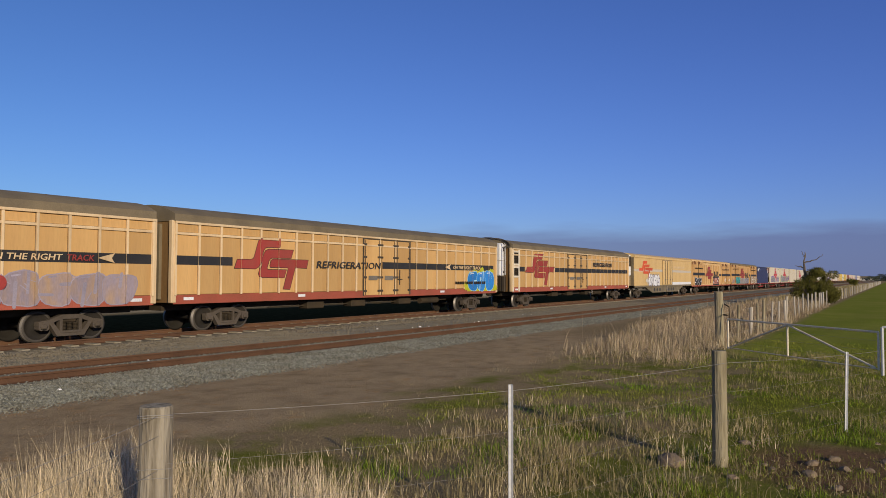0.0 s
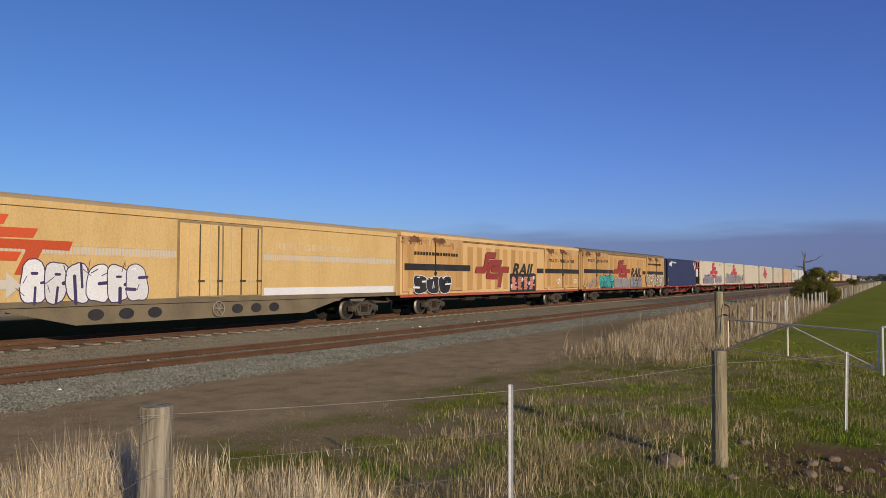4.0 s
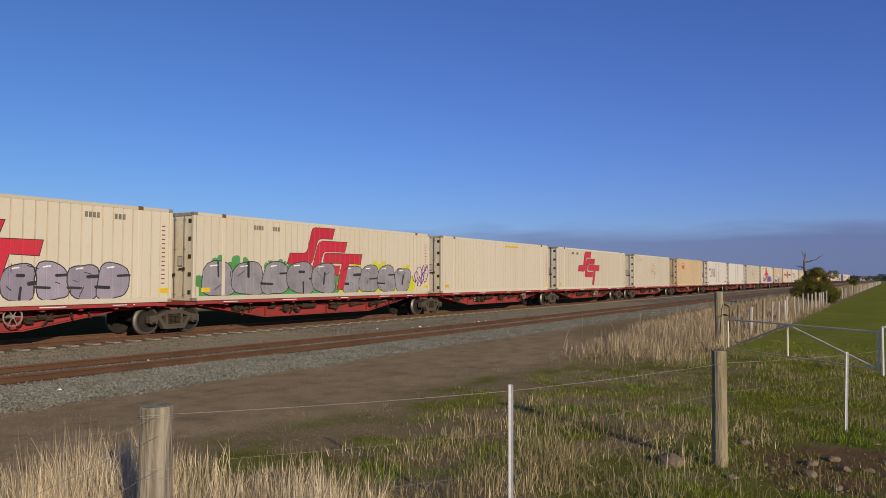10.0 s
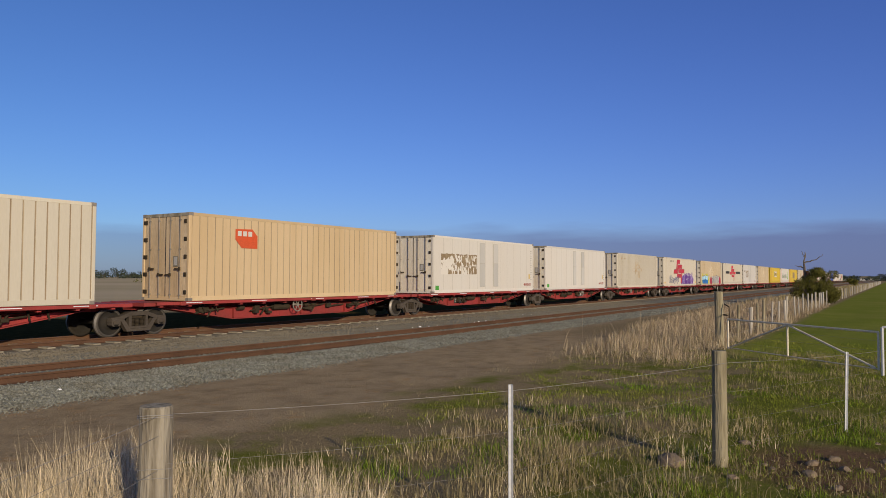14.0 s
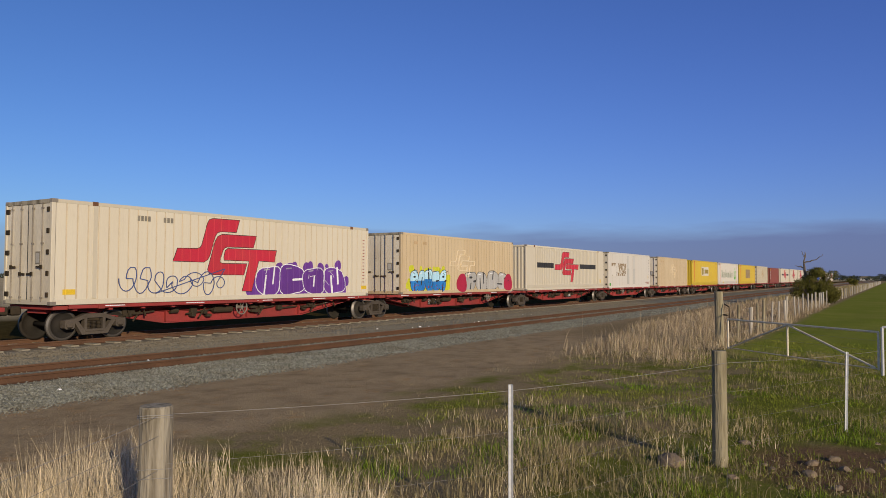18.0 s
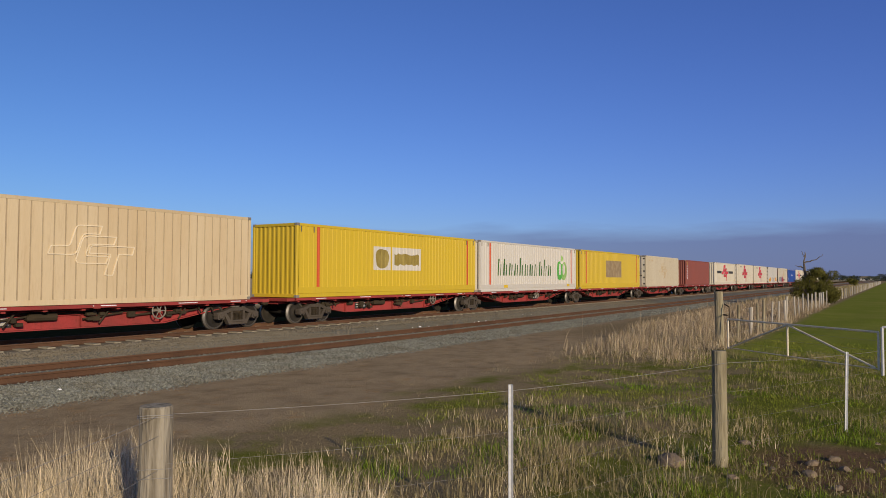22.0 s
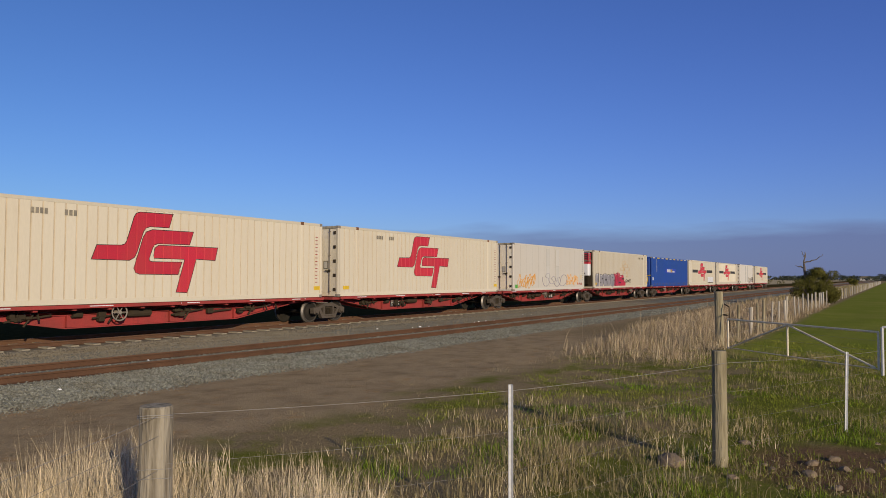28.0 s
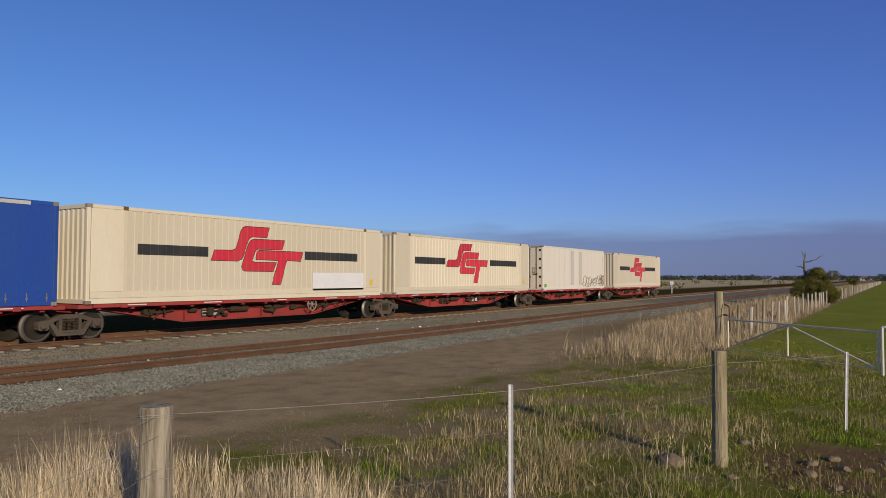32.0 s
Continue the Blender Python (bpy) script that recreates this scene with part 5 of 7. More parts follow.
        part("coupler", KNUCKLE, None, v, "", pose(s * (h + 0.3), 0, 0, 0, 0, 0 if s < 0 else 180))
    return v


vd = smooth_van(21.6, "smooth tan refrigerator van with orange-red emblem and white graffiti")
add_van(vd, 64.8, 21.6)


def sliding_van(L, roof, label, wall="van2"):
    """Smooth van with raised panels and sliding plug doors at each end."""
    v = thing("covered_van", label, "freight van", group="covered vans of the train")
    h = L / 2
    z0, eave, crest = 1.0, 3.86, 4.22
    van_shell(v, L, wall, roof, z0, eave, crest)
    part("sill", Geo().box(-h, h, VY - 0.03, VY - 0.001, z0 - 0.10, z0 + 0.04), "sill", v, "rusty red sill")
    part("eave_line", Geo().box(-h + 5.8, h - 6.25, VY - 0.035, VY - 0.001, eave - 0.115, eave - 0.085, 0.006), "rust_stain", v, "dark rusty line under the eave")
    part("eave_rail", Geo().box(-h, h, VY - 0.075, VY - 0.001, eave - 0.045, eave - 0.022, 0.006), wall, v)
    for d0, d1 in ((-h + 0.15, -h + 5.75), (h - 6.2, h - 0.15)):
        mid = (d0 + d1) / 2
        for a, b in ((d0, mid - 0.02), (mid + 0.02, d1)):
            door = part("sliding_door", Geo().box(a, b, VY - 0.10, VY - 0.012, z0 + 0.16, eave - 0.05, 0.02), "van2_door", v, "rust-streaked sliding door")
            for q in (0.12, 0.40, 0.72):
                x = a + (b - a) * q
                part("door_panel", Geo().box(x, x + 0.52, VY - 0.125, VY - 0.101, z0 + 0.35, eave - 0.42, 0.012), "van2_dark", door)
            part("door_foot", Geo().box(a + 0.5, a + 0.75, VY - 0.13, VY - 0.02, z0 + 0.02, z0 + 0.22, 0.02), "van2", door)
        part("lock_bar", Geo().rod((mid, VY - 0.12, z0 + 0.2), (mid, VY - 0.12, eave - 0.2), 0.03, 6).box(mid - 0.1, mid + 0.1, VY - 0.15, VY - 0.1, 2.0, 2.12).box(mid - 0.1, mid + 0.1, VY - 0.15, VY - 0.1, 3.0, 3.1), "grime", v)
        rng = random.Random(int(d0 * 10))
        for x in (d0 + 1.0, mid + 0.35):
            g = Geo()
            for q in range(8):
                bx, bz = x + rng.gauss(0, 0.5), eave - 0.12 - abs(rng.gauss(0, 0.16))
                g.plate(blob(bx, bz, rng.uniform(0.15, 0.4), rng.uniform(0.06, 0.16), rng, 2, 0.35, 18), VY - 0.1008 - 0.00008 * q, VY - 0.1002)
            for q in range(9):
                bx, dz = x + rng.gauss(0, 0.6), rng.uniform(0.3, 1.3)
                g.plate(capsule((bx, eave - 0.12), (bx + 0.02, eave - 0.12 - dz), rng.uniform(0.01, 0.03), 3), VY - 0.1007 - 0.00003 * q, VY - 0.1002)
            part("rust_wash", g, "rust_pale", v, "brown rust wash")
            g = Geo()
            for q in range(9):
                bx, bz = x + rng.gauss(0, 0.33), eave - 0.10 - abs(rng.gauss(0, 0.11))
                g.plate(blob(bx, bz, rng.uniform(0.10, 0.30), rng.uniform(0.05, 0.13), rng, 2, 0.3, 16), VY - 0.1015 - 0.0004 * q, VY - 0.1005)
            for q in range(7):
                bx, dz = x + rng.gauss(0, 0.35), rng.uniform(0.10, 0.45)
                g.plate(capsule((bx, eave - 0.12), (bx + 0.03, eave - 0.12 - dz), rng.uniform(0.008, 0.02), 3), VY - 0.1055 - 0.0003 * q, VY - 0.105)
            part("rust_stain", g, "rust_stain", v, "dark rust stain below the eave")
    n = 9
    for k in range(n):
        x = -h + 6.4 + k * (L - 13.2) / n
        part("wall_panel", Geo().box(x, x + 0.55, VY - 0.03, VY - 0.001, z0 + 0.2, eave - 0.32, 0.012), "van2_dark", v)
    g = Geo()
    for k in range(7):
        z = z0 + 0.2 + k * 0.38
        g.rod((-h - 0.06, -1.2, z), (-h - 0.06, -0.75, z), 0.018, 6)
    g.rod((-h - 0.06, -1.2, z0), (-h - 0.06, -1.2, z0 + 2.6), 0.02, 6).rod((-h - 0.06, -0.75, z0), (-h - 0.06, -0.75, z0 + 2.6), 0.02, 6)
    part("end_ladder", g, "van2", v)
    for s in (-1, 1):
        bogie(v, s * (h - 3.45))
        part("coupler", KNUCKLE, None, v, "", pose(s * h, 0, 0, 0, 0, 0 if s < 0 else 180))
    return v


o = -11.4
ve = sliding_van(22.8, "van2", "orange-tan sliding-door van with emblem, graffiti and rust stains")
y2, y3 = VY - 0.13, VY - 0.035
stripe(ve, o + 0.2, o + 5.7, y=y2, z0=2.20, z1=2.52)
stripe(ve, o + 5.75, o + 6.65, y=y3, z0=2.20, z1=2.52)
mark(ve, o + 7.2, 1.30, 4.2, 2.0, "old_red", y3, "faded red emblem with dark edge", "emblem_edge")
van_text(ve, "RAIL", o + 11.75, o + 15.05, 2.02, 1.02, "black", 0.3, 0.03, y3)
bar(ve, o + 11.55, o + 15.25, 0.98, 2.10, "black", "graffiti_panel", y3)
rng = random.Random(55)
for k in range(4):
    # each form is a stack of ragged sprayed bars
    g = Geo()
    for q in range(7):
        a = o + 11.72 + k * 0.86 + rng.uniform(-0.05, 0.12)
        g.box(a, a + rng.uniform(0.35, 0.72), y3 - 0.013, y3 - 0.006, 1.12 + q * 0.115, 1.12 + q * 0.115 + rng.uniform(0.10, 0.118))
    part("graffiti_block", g, "pink", ve, "ragged pink sprayed form")
for k, (x, z) in enumerate(((11.7, 1.35), (13.2, 1.75), (14.2, 1.5), (14.9, 1.85))):
    g = Geo()
    for q in range(4):
        t = q * math.pi / 4
        g.rod((o + x - 0.13 * math.cos(t), y3 - 0.018, z - 0.13 * math.sin(t)), (o + x + 0.13 * math.cos(t), y3 - 0.018, z + 0.13 * math.sin(t)), 0.02, 4)
    part("star_tag", g, "pure_white", ve)
stripe(ve, o + 15.45, o + 16.5, y=y3, z0=2.16, z1=2.46)
stripe(ve, o + 16.6, o + 22.65, y=y2, z0=2.16, z1=2.46)
van_text(ve, "MULTI - FREIGHTER", o + 17.1, o + 21.7, 2.92, 0.32, "black", 0.15, 0.0, y2)
illegible(ve, o + 1.0, o + 5.2, 2.95, 0.16, 16, "grime", y2)
graffiti(ve, o + 1.0, o + 4.4, 1.05, 1.95, 3, "black", "pure_white", 21, y2)
for x in (18.6, 21.6):
    scrawl(ve, o + x, o + x + 0.5, 1.4, 1.85, 8, "pure_white", int(x), y2)
add_van(ve, 86.75, 22.8)

vf = sliding_van(22.9, "roof", "orange-tan sliding-door van with dull roof and teal graffiti", "van2_door")
o = -11.45
stripe(vf, o + 0.2, o + 5.6, y=y2, z0=2.22, z1=2.52)
stripe(vf, o + 5.8, o + 7.0, y=y3, z0=2.22, z1=2.52)
mark(vf, o + 7.2, 1.50, 4.5, 1.85, "old_red", y3, "faded red emblem with dark edge", "emblem_edge")
van_text(vf, "RAIL", o + 11.8, o + 15.0, 2.02, 1.02, "black", 0.3, 0.03, y3)
stripe(vf, o + 15.4, o + 16.4, y=y3, z0=2.2, z1=2.5)
stripe(vf, o + 16.7, o + 22.2, y=y2, z0=2.2, z1=2.5)
van_text(vf, "MULTI - FREIGHTER", o + 1.0, o + 5.6, 3.08, 0.32, "black", 0.15, 0.0, y2)
illegible(vf, o + 17.0, o + 21.5, 3.08, 0.16, 16, "grime", y2)
graffiti(vf, o + 3.6, o + 6.9, 1.08, 2.1, 6, "teal", "black", 31, y2, shine="spray_green", top="cyan_pale")
graffiti(vf, o + 7.4, o + 11.6, 1.02, 1.9, 6, "silver", "brown_patch", 32, y3)
graffiti(vf, o + 11.8, o + 15.2, 1.02, 1.95, 4, "silver", "black", 33, y3)
graffiti(vf, o + 16.4, o + 19.2, 1.12, 2.2, 3, "brown_patch", "pure_white", 34, y2)
graffiti(vf, o + 19.6, o + 22.4, 1.05, 2.05, 4, "brown_patch", "pure_white", 35, y2)
scrawl(vf, o + 0.3, o + 3.0, 1.1, 1.9, 16, "lilac", 36, y2)
add_van(vf, 110.3, 22.9)

# ---- train: thirty containers on six articulated wagons ----
B = 1.03                        # height of the wagon deck over the rail
# where the six bogies of each five-platform wagon stand along the train
PACKS = ((135.4, 149.5, 165.0, 180.6, 196.2, 210.5),
         (214.4, 228.2, 243.3, 258.2, 272.8, 286.3),
         (290.3, 304.0, 319.3, 334.4, 348.7, 362.0),
         (366.1, 379.1, 394.9, 410.6, 426.4, 440.1),
         (444.1, 459.4, 474.9, 490.1, 505.1, 519.5),
         (523.5, 537.2, 552.4, 568.0, 583.5, 597.6))


def on_train(c, middle):
    TRAIN.append((c, middle, B))


def reefer_number(c, x, z=2.55):
    illegible(c, x, x + 0.5, z, 0.16, 4, "faded_ink", -W2)
    illegible(c, x + 0.95, x + 1.35, z, 0.16, 3, "faded_ink", -W2)


def emblem_reefer(paint, L, x, label, ends="doors", number=2.7, mat="red", posts=True, tall=3.0):
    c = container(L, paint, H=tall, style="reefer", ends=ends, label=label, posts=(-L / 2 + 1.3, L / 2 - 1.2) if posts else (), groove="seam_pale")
    if x is not None:
        mark(c, x - L / 2, 0.30, 4.65, 2.53, mat, label="red emblem with brown edge", back="emblem_edge")
    if number is not None:
        reefer_number(c, number - L / 2)
    for xx in (-L / 2 + 0.35, L / 2 - 0.5):
        bar(c, xx, xx + 0.38, 0.30, 0.45, "yellow_panel", "warning_label")
    g = Geo()
    for k in range(14):
        g.box(L / 2 - 0.42, L / 2 - 0.30, -W2 - 0.01, -W2, 0.6 + k * 0.14, 0.63 + k * 0.14)
    part("height_mark", g, "old_red", c)
    return c


def striped_box(L, label, patch=None):
    c = container(L, "cream", H=2.95, style="box", ends="ribs", label=label, posts=(-L / 2 + 1.25, L / 2 - 1.3))
    h = L / 2
    s = L / 14.6
    bar(c, 1.7 * s - h, 4.5 * s - h, 1.50, 1.84, "black", "stripe", label="black band")
    bar(c, 9.35 * s - h, 12.75 * s - h, 1.50, 1.84, "black", "stripe", label="black band")
    mark(c, 4.62 * s - h, 0.53, 4.55, 2.12, "red", label="red emblem with dark edge", back="emblem_edge")
    part("kick_plate", Geo().box(-h + 0.13, h - 0.13, -W2 - 0.010, -W2 + 0.03, 0.175, 0.36, 0.004), "cream", c)
    for a, b in ((-h + 0.13, -h + 1.2), (h - 1.25, h - 0.13)):
        part("end_plate", Geo().box(a, b, -W2 - 0.004, -W2 + 0.03, 0.365, 2.83, 0.006), "cream", c, "smooth end plate")
    bar(c, h - 0.95, h - 0.75, 0.45, 0.72, "yellow_panel", "warning_label", -W2 - 0.006)
    if patch:
        bar(c, patch[0] - h, patch[1] - h, 0.28, 1.0, "pure_white", "repaint_patch", -W2 - 0.006)
    return c


def white_reefer(L, label, printed, tags=False):
    c = container(L, "white", H=2.99, style="smooth", ends="doors", label=label)
    h = L / 2
    for x in (4.95, 6.6):
        bar(c, x - h, x + 0.62 - h, 0.3, 2.78, "seam_white", "stripe_edge", -W2)
        for z0_, z1_ in ((0.32, 1.62), (1.65, 2.76)):
            bar(c, x + 0.03 - h, x + 0.59 - h, z0_, z1_, "pale_panel", "grey_stripe", -W2 - 0.003)
    if printed:
        rng = random.Random(int(L * 7))
        edge_ = [(0.8 + 0.19 * k, 1.0 + rng.uniform(-0.02, 0.03)) for k in range(21)] + [(4.6, 1.2 + 0.2 * k) for k in range(4)] + [(4.6 - 0.19 * k, 2.08 + rng.uniform(-0.03, 0.02)) for k in range(21)]
        part("peeling_print", Geo().on(c, [(x - h, z) for x, z in edge_][::-1], -W2 - 0.0015, -W2 + 0.003, -W2), "brown_patch", c, "peeling remains of a print")
        # bare flakes where the print has come away
        g = Geo()
        for k in range(120):
            x = 0.85 + 3.7 * rng.random() ** 1.35
            z = rng.uniform(1.02, 2.02 if x > 1.9 else 1.75)
            rx, rz = rng.uniform(0.02, 0.09 if x > 1.9 else 0.22), rng.uniform(0.04, 0.16 if x > 1.9 else 0.26)
            g.on(c, [(min(4.62, max(0.78, a)) - h, min(2.1, max(0.98, b))) for a, b in blob(x, z, rx, rz, rng, 2.6, 0.45, 12)][::-1], -W2 - 0.0025 - 0.00003 * k, -W2, -W2)
        part("bare_flake", g, "white", c)["kind"] = "stuff"
    bar(c, 0.25 - h, 0.6 - h, 0.18, 0.40, "leaf_green", "green_label")
    g = Geo()
    for k in range(13):
        g.box(h - 0.45, h - 0.36, -W2 - 0.008, -W2 + 0.004, 0.7 + k * 0.15, 0.73 + k * 0.15)
    part("height_mark", g, "grime", c)
    van_text(c, "40 PLUS", h - 1.5, h - 0.45, 0.32, 0.22, "old_red", 0, 0.004, -W2)
    bar(c, h - 0.75, h - 0.60, 0.75, 1.05, "yellow_panel", "warning_label")
    return c


# first wagon
c = container(12.55, "navy", style="box", ends="ribs", label="navy blue corrugated container with white lettering")
h = 6.275
illegible(c, 1.7 - h, 3.4 - h, 2.42, 0.17, 6, "pure_white", -W2)
part("white_emblem", Geo().plate(blob(0.8 - h, 2.3, 0.3, 0.2, random.Random(5), 2, 0.2), -W2 - 0.012, -W2 - 0.003).plate(blob(1.35 - h, 2.35, 0.22, 0.28, random.Random(6), 2, 0.3), -W2 - 0.012, -W2 - 0.003), "pure_white", c)
part("badge", Geo().plate([(11.10 - h, 2.5), (11.35 - h, 2.72), (11.85 - h, 2.72), (12.10 - h, 2.4), (12.00 - h, 1.7)], -W2 - 0.012, -W2 - 0.003), "spray_orange", c, "orange and white badge")
part("badge_face", Geo().plate([(11.50 - h, 2.62), (11.80 - h, 2.62), (12.00 - h, 2.38), (11.90 - h, 1.95)], -W2 - 0.018, -W2 - 0.012), "navy", c)
part("badge_bar", Geo().plate([(11.25 - h, 2.5), (11.45 - h, 2.66), (12.05 - h, 1.95), (11.97 - h, 1.72)], -W2 - 0.022, -W2 - 0.019), "pure_white", c)
illegible(c, 12.20 - h, 12.50 - h, 2.1, 0.5, 2, "grey_patch", -W2)
bar(c, -h + 0.02, -h + 0.11, 0.5, 0.8, "yellow_panel", "warning_label", -W2 - 0.002)
on_train(c, 141.65)
c = emblem_reefer("cream", 14.55, 5.65, "cream refrigerated container, red emblem, grey graffiti", "genset", 11.5)
genset(c, 14.55)
graffiti(c, 1.9 - 7.27, 7.4 - 7.27, 0.12, 1.15, 6, "silver", "black", 41, cloud="purple")
graffiti(c, 9.2 - 7.27, 12.9 - 7.27, 0.12, 1.2, 4, "lilac", "black", 42)
on_train(c, 157.5)
c = emblem_reefer("cream", 14.6, 4.45, "cream refrigerated container, emblem half covered by silver graffiti")
graffiti(c, 0.4 - 7.3, 7.3 - 7.3, 0.12, 1.35, 5, "silver", "black", 43, cloud="spray_green")
graffiti(c, 7.7 - 7.3, 12.9 - 7.3, 0.12, 1.35, 4, "silver", "black", 44, cloud="lime")
scrawl(c, 13.2 - 7.3, 14.4 - 7.3, 0.4, 1.45, 14, "purple", 45)
on_train(c, 172.9)
c = emblem_reefer("cream", 13.8, None, "plain cream refrigerated container", number=None)
bar(c, 0.4, 2.2, 2.66, 2.76, "yellow_panel", "yellow_strip")
on_train(c, 188.25)
c = emblem_reefer("cream", 15.2, 3.95, "pale cream refrigerated container with red emblem")
on_train(c, 204.25)


def faded(paint, L, x, label, style="reefer"):
    c = container(L, paint, H=2.985, style=style, ends="doors", label=label)
    ghost_mark(c, x - L / 2, 0.85, 2.7, 1.45, mat="ghost_pale" if paint == "tan" else "ghost", r=0.02 if paint == "tan" else 0.014)
    for k in (1.1, 1.9):
        illegible(c, k - L / 2, k + 0.35 - L / 2, 2.45, 0.14, 2, "ghost", -W2)
    return c


# second wagon
on_train(faded("cream", 12.15, 4.67, "cream container with outline of a removed emblem"), 220.55)
c = container(11.9, "deep_tan", H=2.98, style="reefer", ends="doors", label="orange-tan refrigerated container with red badge")
h = 5.95
part("badge", Geo().plate([(2.0 - h, 2.52), (2.8 - h, 2.55), (3.05 - h, 2.3), (3.05 - h, 1.85), (2.3 - h, 1.85), (2.0 - h, 2.15)][::-1], -W2 - 0.01, -W2 - 0.002), "signal", c, "orange-red badge")
illegible(c, 2.1 - h, 2.85 - h, 2.28, 0.18, 3, "white", -W2 - 0.008)
frame_guard(c, 11.9)
on_train(c, 235.9)
on_train(white_reefer(12.2, "white refrigerated container with peeling print", True), 251.15)
on_train(white_reefer(11.9, "plain white refrigerated container with grey stripes", False), 265.15)
on_train(faded("cream", 12.2, 4.3, "sun-faded tan container with traces of an emblem"), 280.3)
# third wagon
c = emblem_reefer("cream", 14.4, 4.05, "cream refrigerated container with emblem and purple graffiti")
graffiti(c, 7.7 - 7.2, 12.7 - 7.2, 0.12, 1.25, 4, "purple", "pure_white", 51, cloud="purple", shine="lilac")
scrawl(c, 2.2 - 7.2, 6.2 - 7.2, 0.2, 1.1, 26, "ink_blue", 52)
on_train(c, 296.05)
c = faded("tan", 12.0, 4.48, "tan container with bright blue and grey graffiti")
graffiti(c, 0.8 - 6, 4.1 - 6, 0.10, 1.22, 5, "cyan", "black", 53, cloud="lime", top="sky_blue", dots="spray_red")
for a, b in ((5.4, 6.1), (10.9, 11.7)):
    part("graffiti_swoosh", Geo().plate(blob((a + b) / 2 - 6, 0.52, 0.55, 0.5, random.Random(int(a)), 2.2, 0.1), -W2 - 0.004, -W2 - 0.002), "spray_red", c)
graffiti(c, 6.0 - 6, 11.3 - 6, 0.10, 1.15, 4, "grey_patch", "black", 54)
on_train(c, 311.8)
on_train(striped_box(14.6, "cream corrugated container with red emblem on black band"), 327.0)
on_train(white_reefer(12.0, "white refrigerated container with peeling print", True), 341.5)
on_train(faded("tan", 12.0, 4.49, "tan container with raised traces of an emblem"), 356.45)


def retail_box(paint, L, label):
    c = container(L, paint, H=2.965, style="box", ends="ribs", label=label)
    h = L / 2
    for x in (1.2, L - 1.0):
        bar(c, x - h, x + 0.16 - h, 0.18, 2.88, "signal", "red_stripe", label="orange-red vertical stripe")
    part("kick_plate", Geo().box(-h + 0.13, h - 0.13, -W2 - 0.006, -W2 + 0.03, 0.175, 0.42, 0.006), paint, c)
    for x in (-h + 0.25, -h + 1.0, h - 1.0, h - 0.25):
        part("top_clip", Geo().box(x - 0.02, x + 0.02, -W2 - 0.008, -W2 + 0.01, 2.62, 2.85), "hardware", c)
    return c


# fourth wagon
c = retail_box("yellow", 14.4, "yellow corrugated container with patched-out sign")
bar(c, 5.0 - 7.2, 6.3 - 7.2, 1.15, 2.22, "white", "sign_patch")
bar(c, 6.45 - 7.2, 8.85 - 7.2, 1.15, 2.22, "white", "sign_patch")
rng = random.Random(8)
for xa, xb, za, zb in ((5.15, 6.2, 1.22, 2.12), (6.6, 8.7, 1.36, 1.96)):
    n = int((xb - xa) / 0.15)
    ragged = [(xa + (xb - xa) * k / n, za + rng.uniform(0, 0.09)) for k in range(n + 1)] + [(xb - (xb - xa) * k / n, zb - rng.uniform(0, 0.09)) for k in range(n + 1)]
    if xb < 6.3:
        ragged = blob(5.66, 1.68, 0.52, 0.44, rng, 2.6, 0.06, 18)
    part("glue_residue", Geo().on(c, [(a - 7.2, b) for a, b in ragged][::-1], -W2 - 0.007, -W2, -W2), "olive_patch", c, "olive-brown patch where lettering was removed")
on_train(c, 372.05)
c = retail_box("white", 14.7, "white corrugated container with green sign")
h = 7.35
for k, tall_ in enumerate((1.95, 1.95, 1.7, 1.7, 2.05, 1.7, 1.7, 1.7, 1.9, 2.05, 1.7)):
    # plain slanting bars stand in for the trade name
    x = 2.2 + k * 0.74 - h
    part("sign_bar", Geo().on(c, [(x, 0.95), (x + 0.16, 0.95), (x + 0.26, tall_), (x + 0.10, tall_)], -W2 - 0.004, -W2, -W2), "green", c)
    part("sign_bar", Geo().on(c, [(x + 0.34, 0.95), (x + 0.46, 0.95), (x + 0.52, 1.62), (x + 0.40, 1.62)], -W2 - 0.0042, -W2, -W2), "green", c)
for a, m_ in ((-1, "leaf_green"), (1, "pale_green")):
    part("fruit_emblem", Geo().on(c, blob(12.05 + a * 0.36 - h, 1.32, 0.52, 0.66, random.Random(3), 2.3, 0.04, 30), -W2 - 0.004 + a * 0.0008, -W2, -W2), m_, c, "green fruit-shaped emblem")
    part("fruit_core", Geo().on(c, blob(12.05 + a * 0.34 - h, 1.42, 0.20, 0.40, random.Random(4), 2.2, 0.04, 24), -W2 - 0.0065, -W2, -W2), "white", c)
part("fruit_core", Geo().on(c, blob(12.05 - h, 1.95, 0.30, 0.16, random.Random(4), 2.0, 0.04, 20), -W2 - 0.0067, -W2, -W2), "white", c)
part("fruit_stalk", Geo().on(c, blob(12.08 - h, 2.18, 0.19, 0.22, random.Random(4), 2, 0.10, 20), -W2 - 0.0085, -W2, -W2), "pale_green", c)
for x in (3.0, 12.9):
    bar(c, x - h, x + 0.5 - h, 0.22, 0.39, "yellow_panel", "warning_label", -W2 - 0.010)
on_train(c, 387.10)
c = retail_box("yellow", 15.0, "yellow corrugated container with rectangular brown patch")
bar(c, 5.75 - 7.5, 9.7 - 7.5, 0.88, 2.25, "brown_patch", "glue_patch", label="brown patch where a sign was removed")
on_train(c, 402.85)
on_train(faded("dull_cream", 12.3, 4.74, "cream container with outline of a removed emblem"), 418.55)
c = container(12.3, "maroon", style="box", ends="ribs", label="red-brown corrugated container with vertical white lettering")
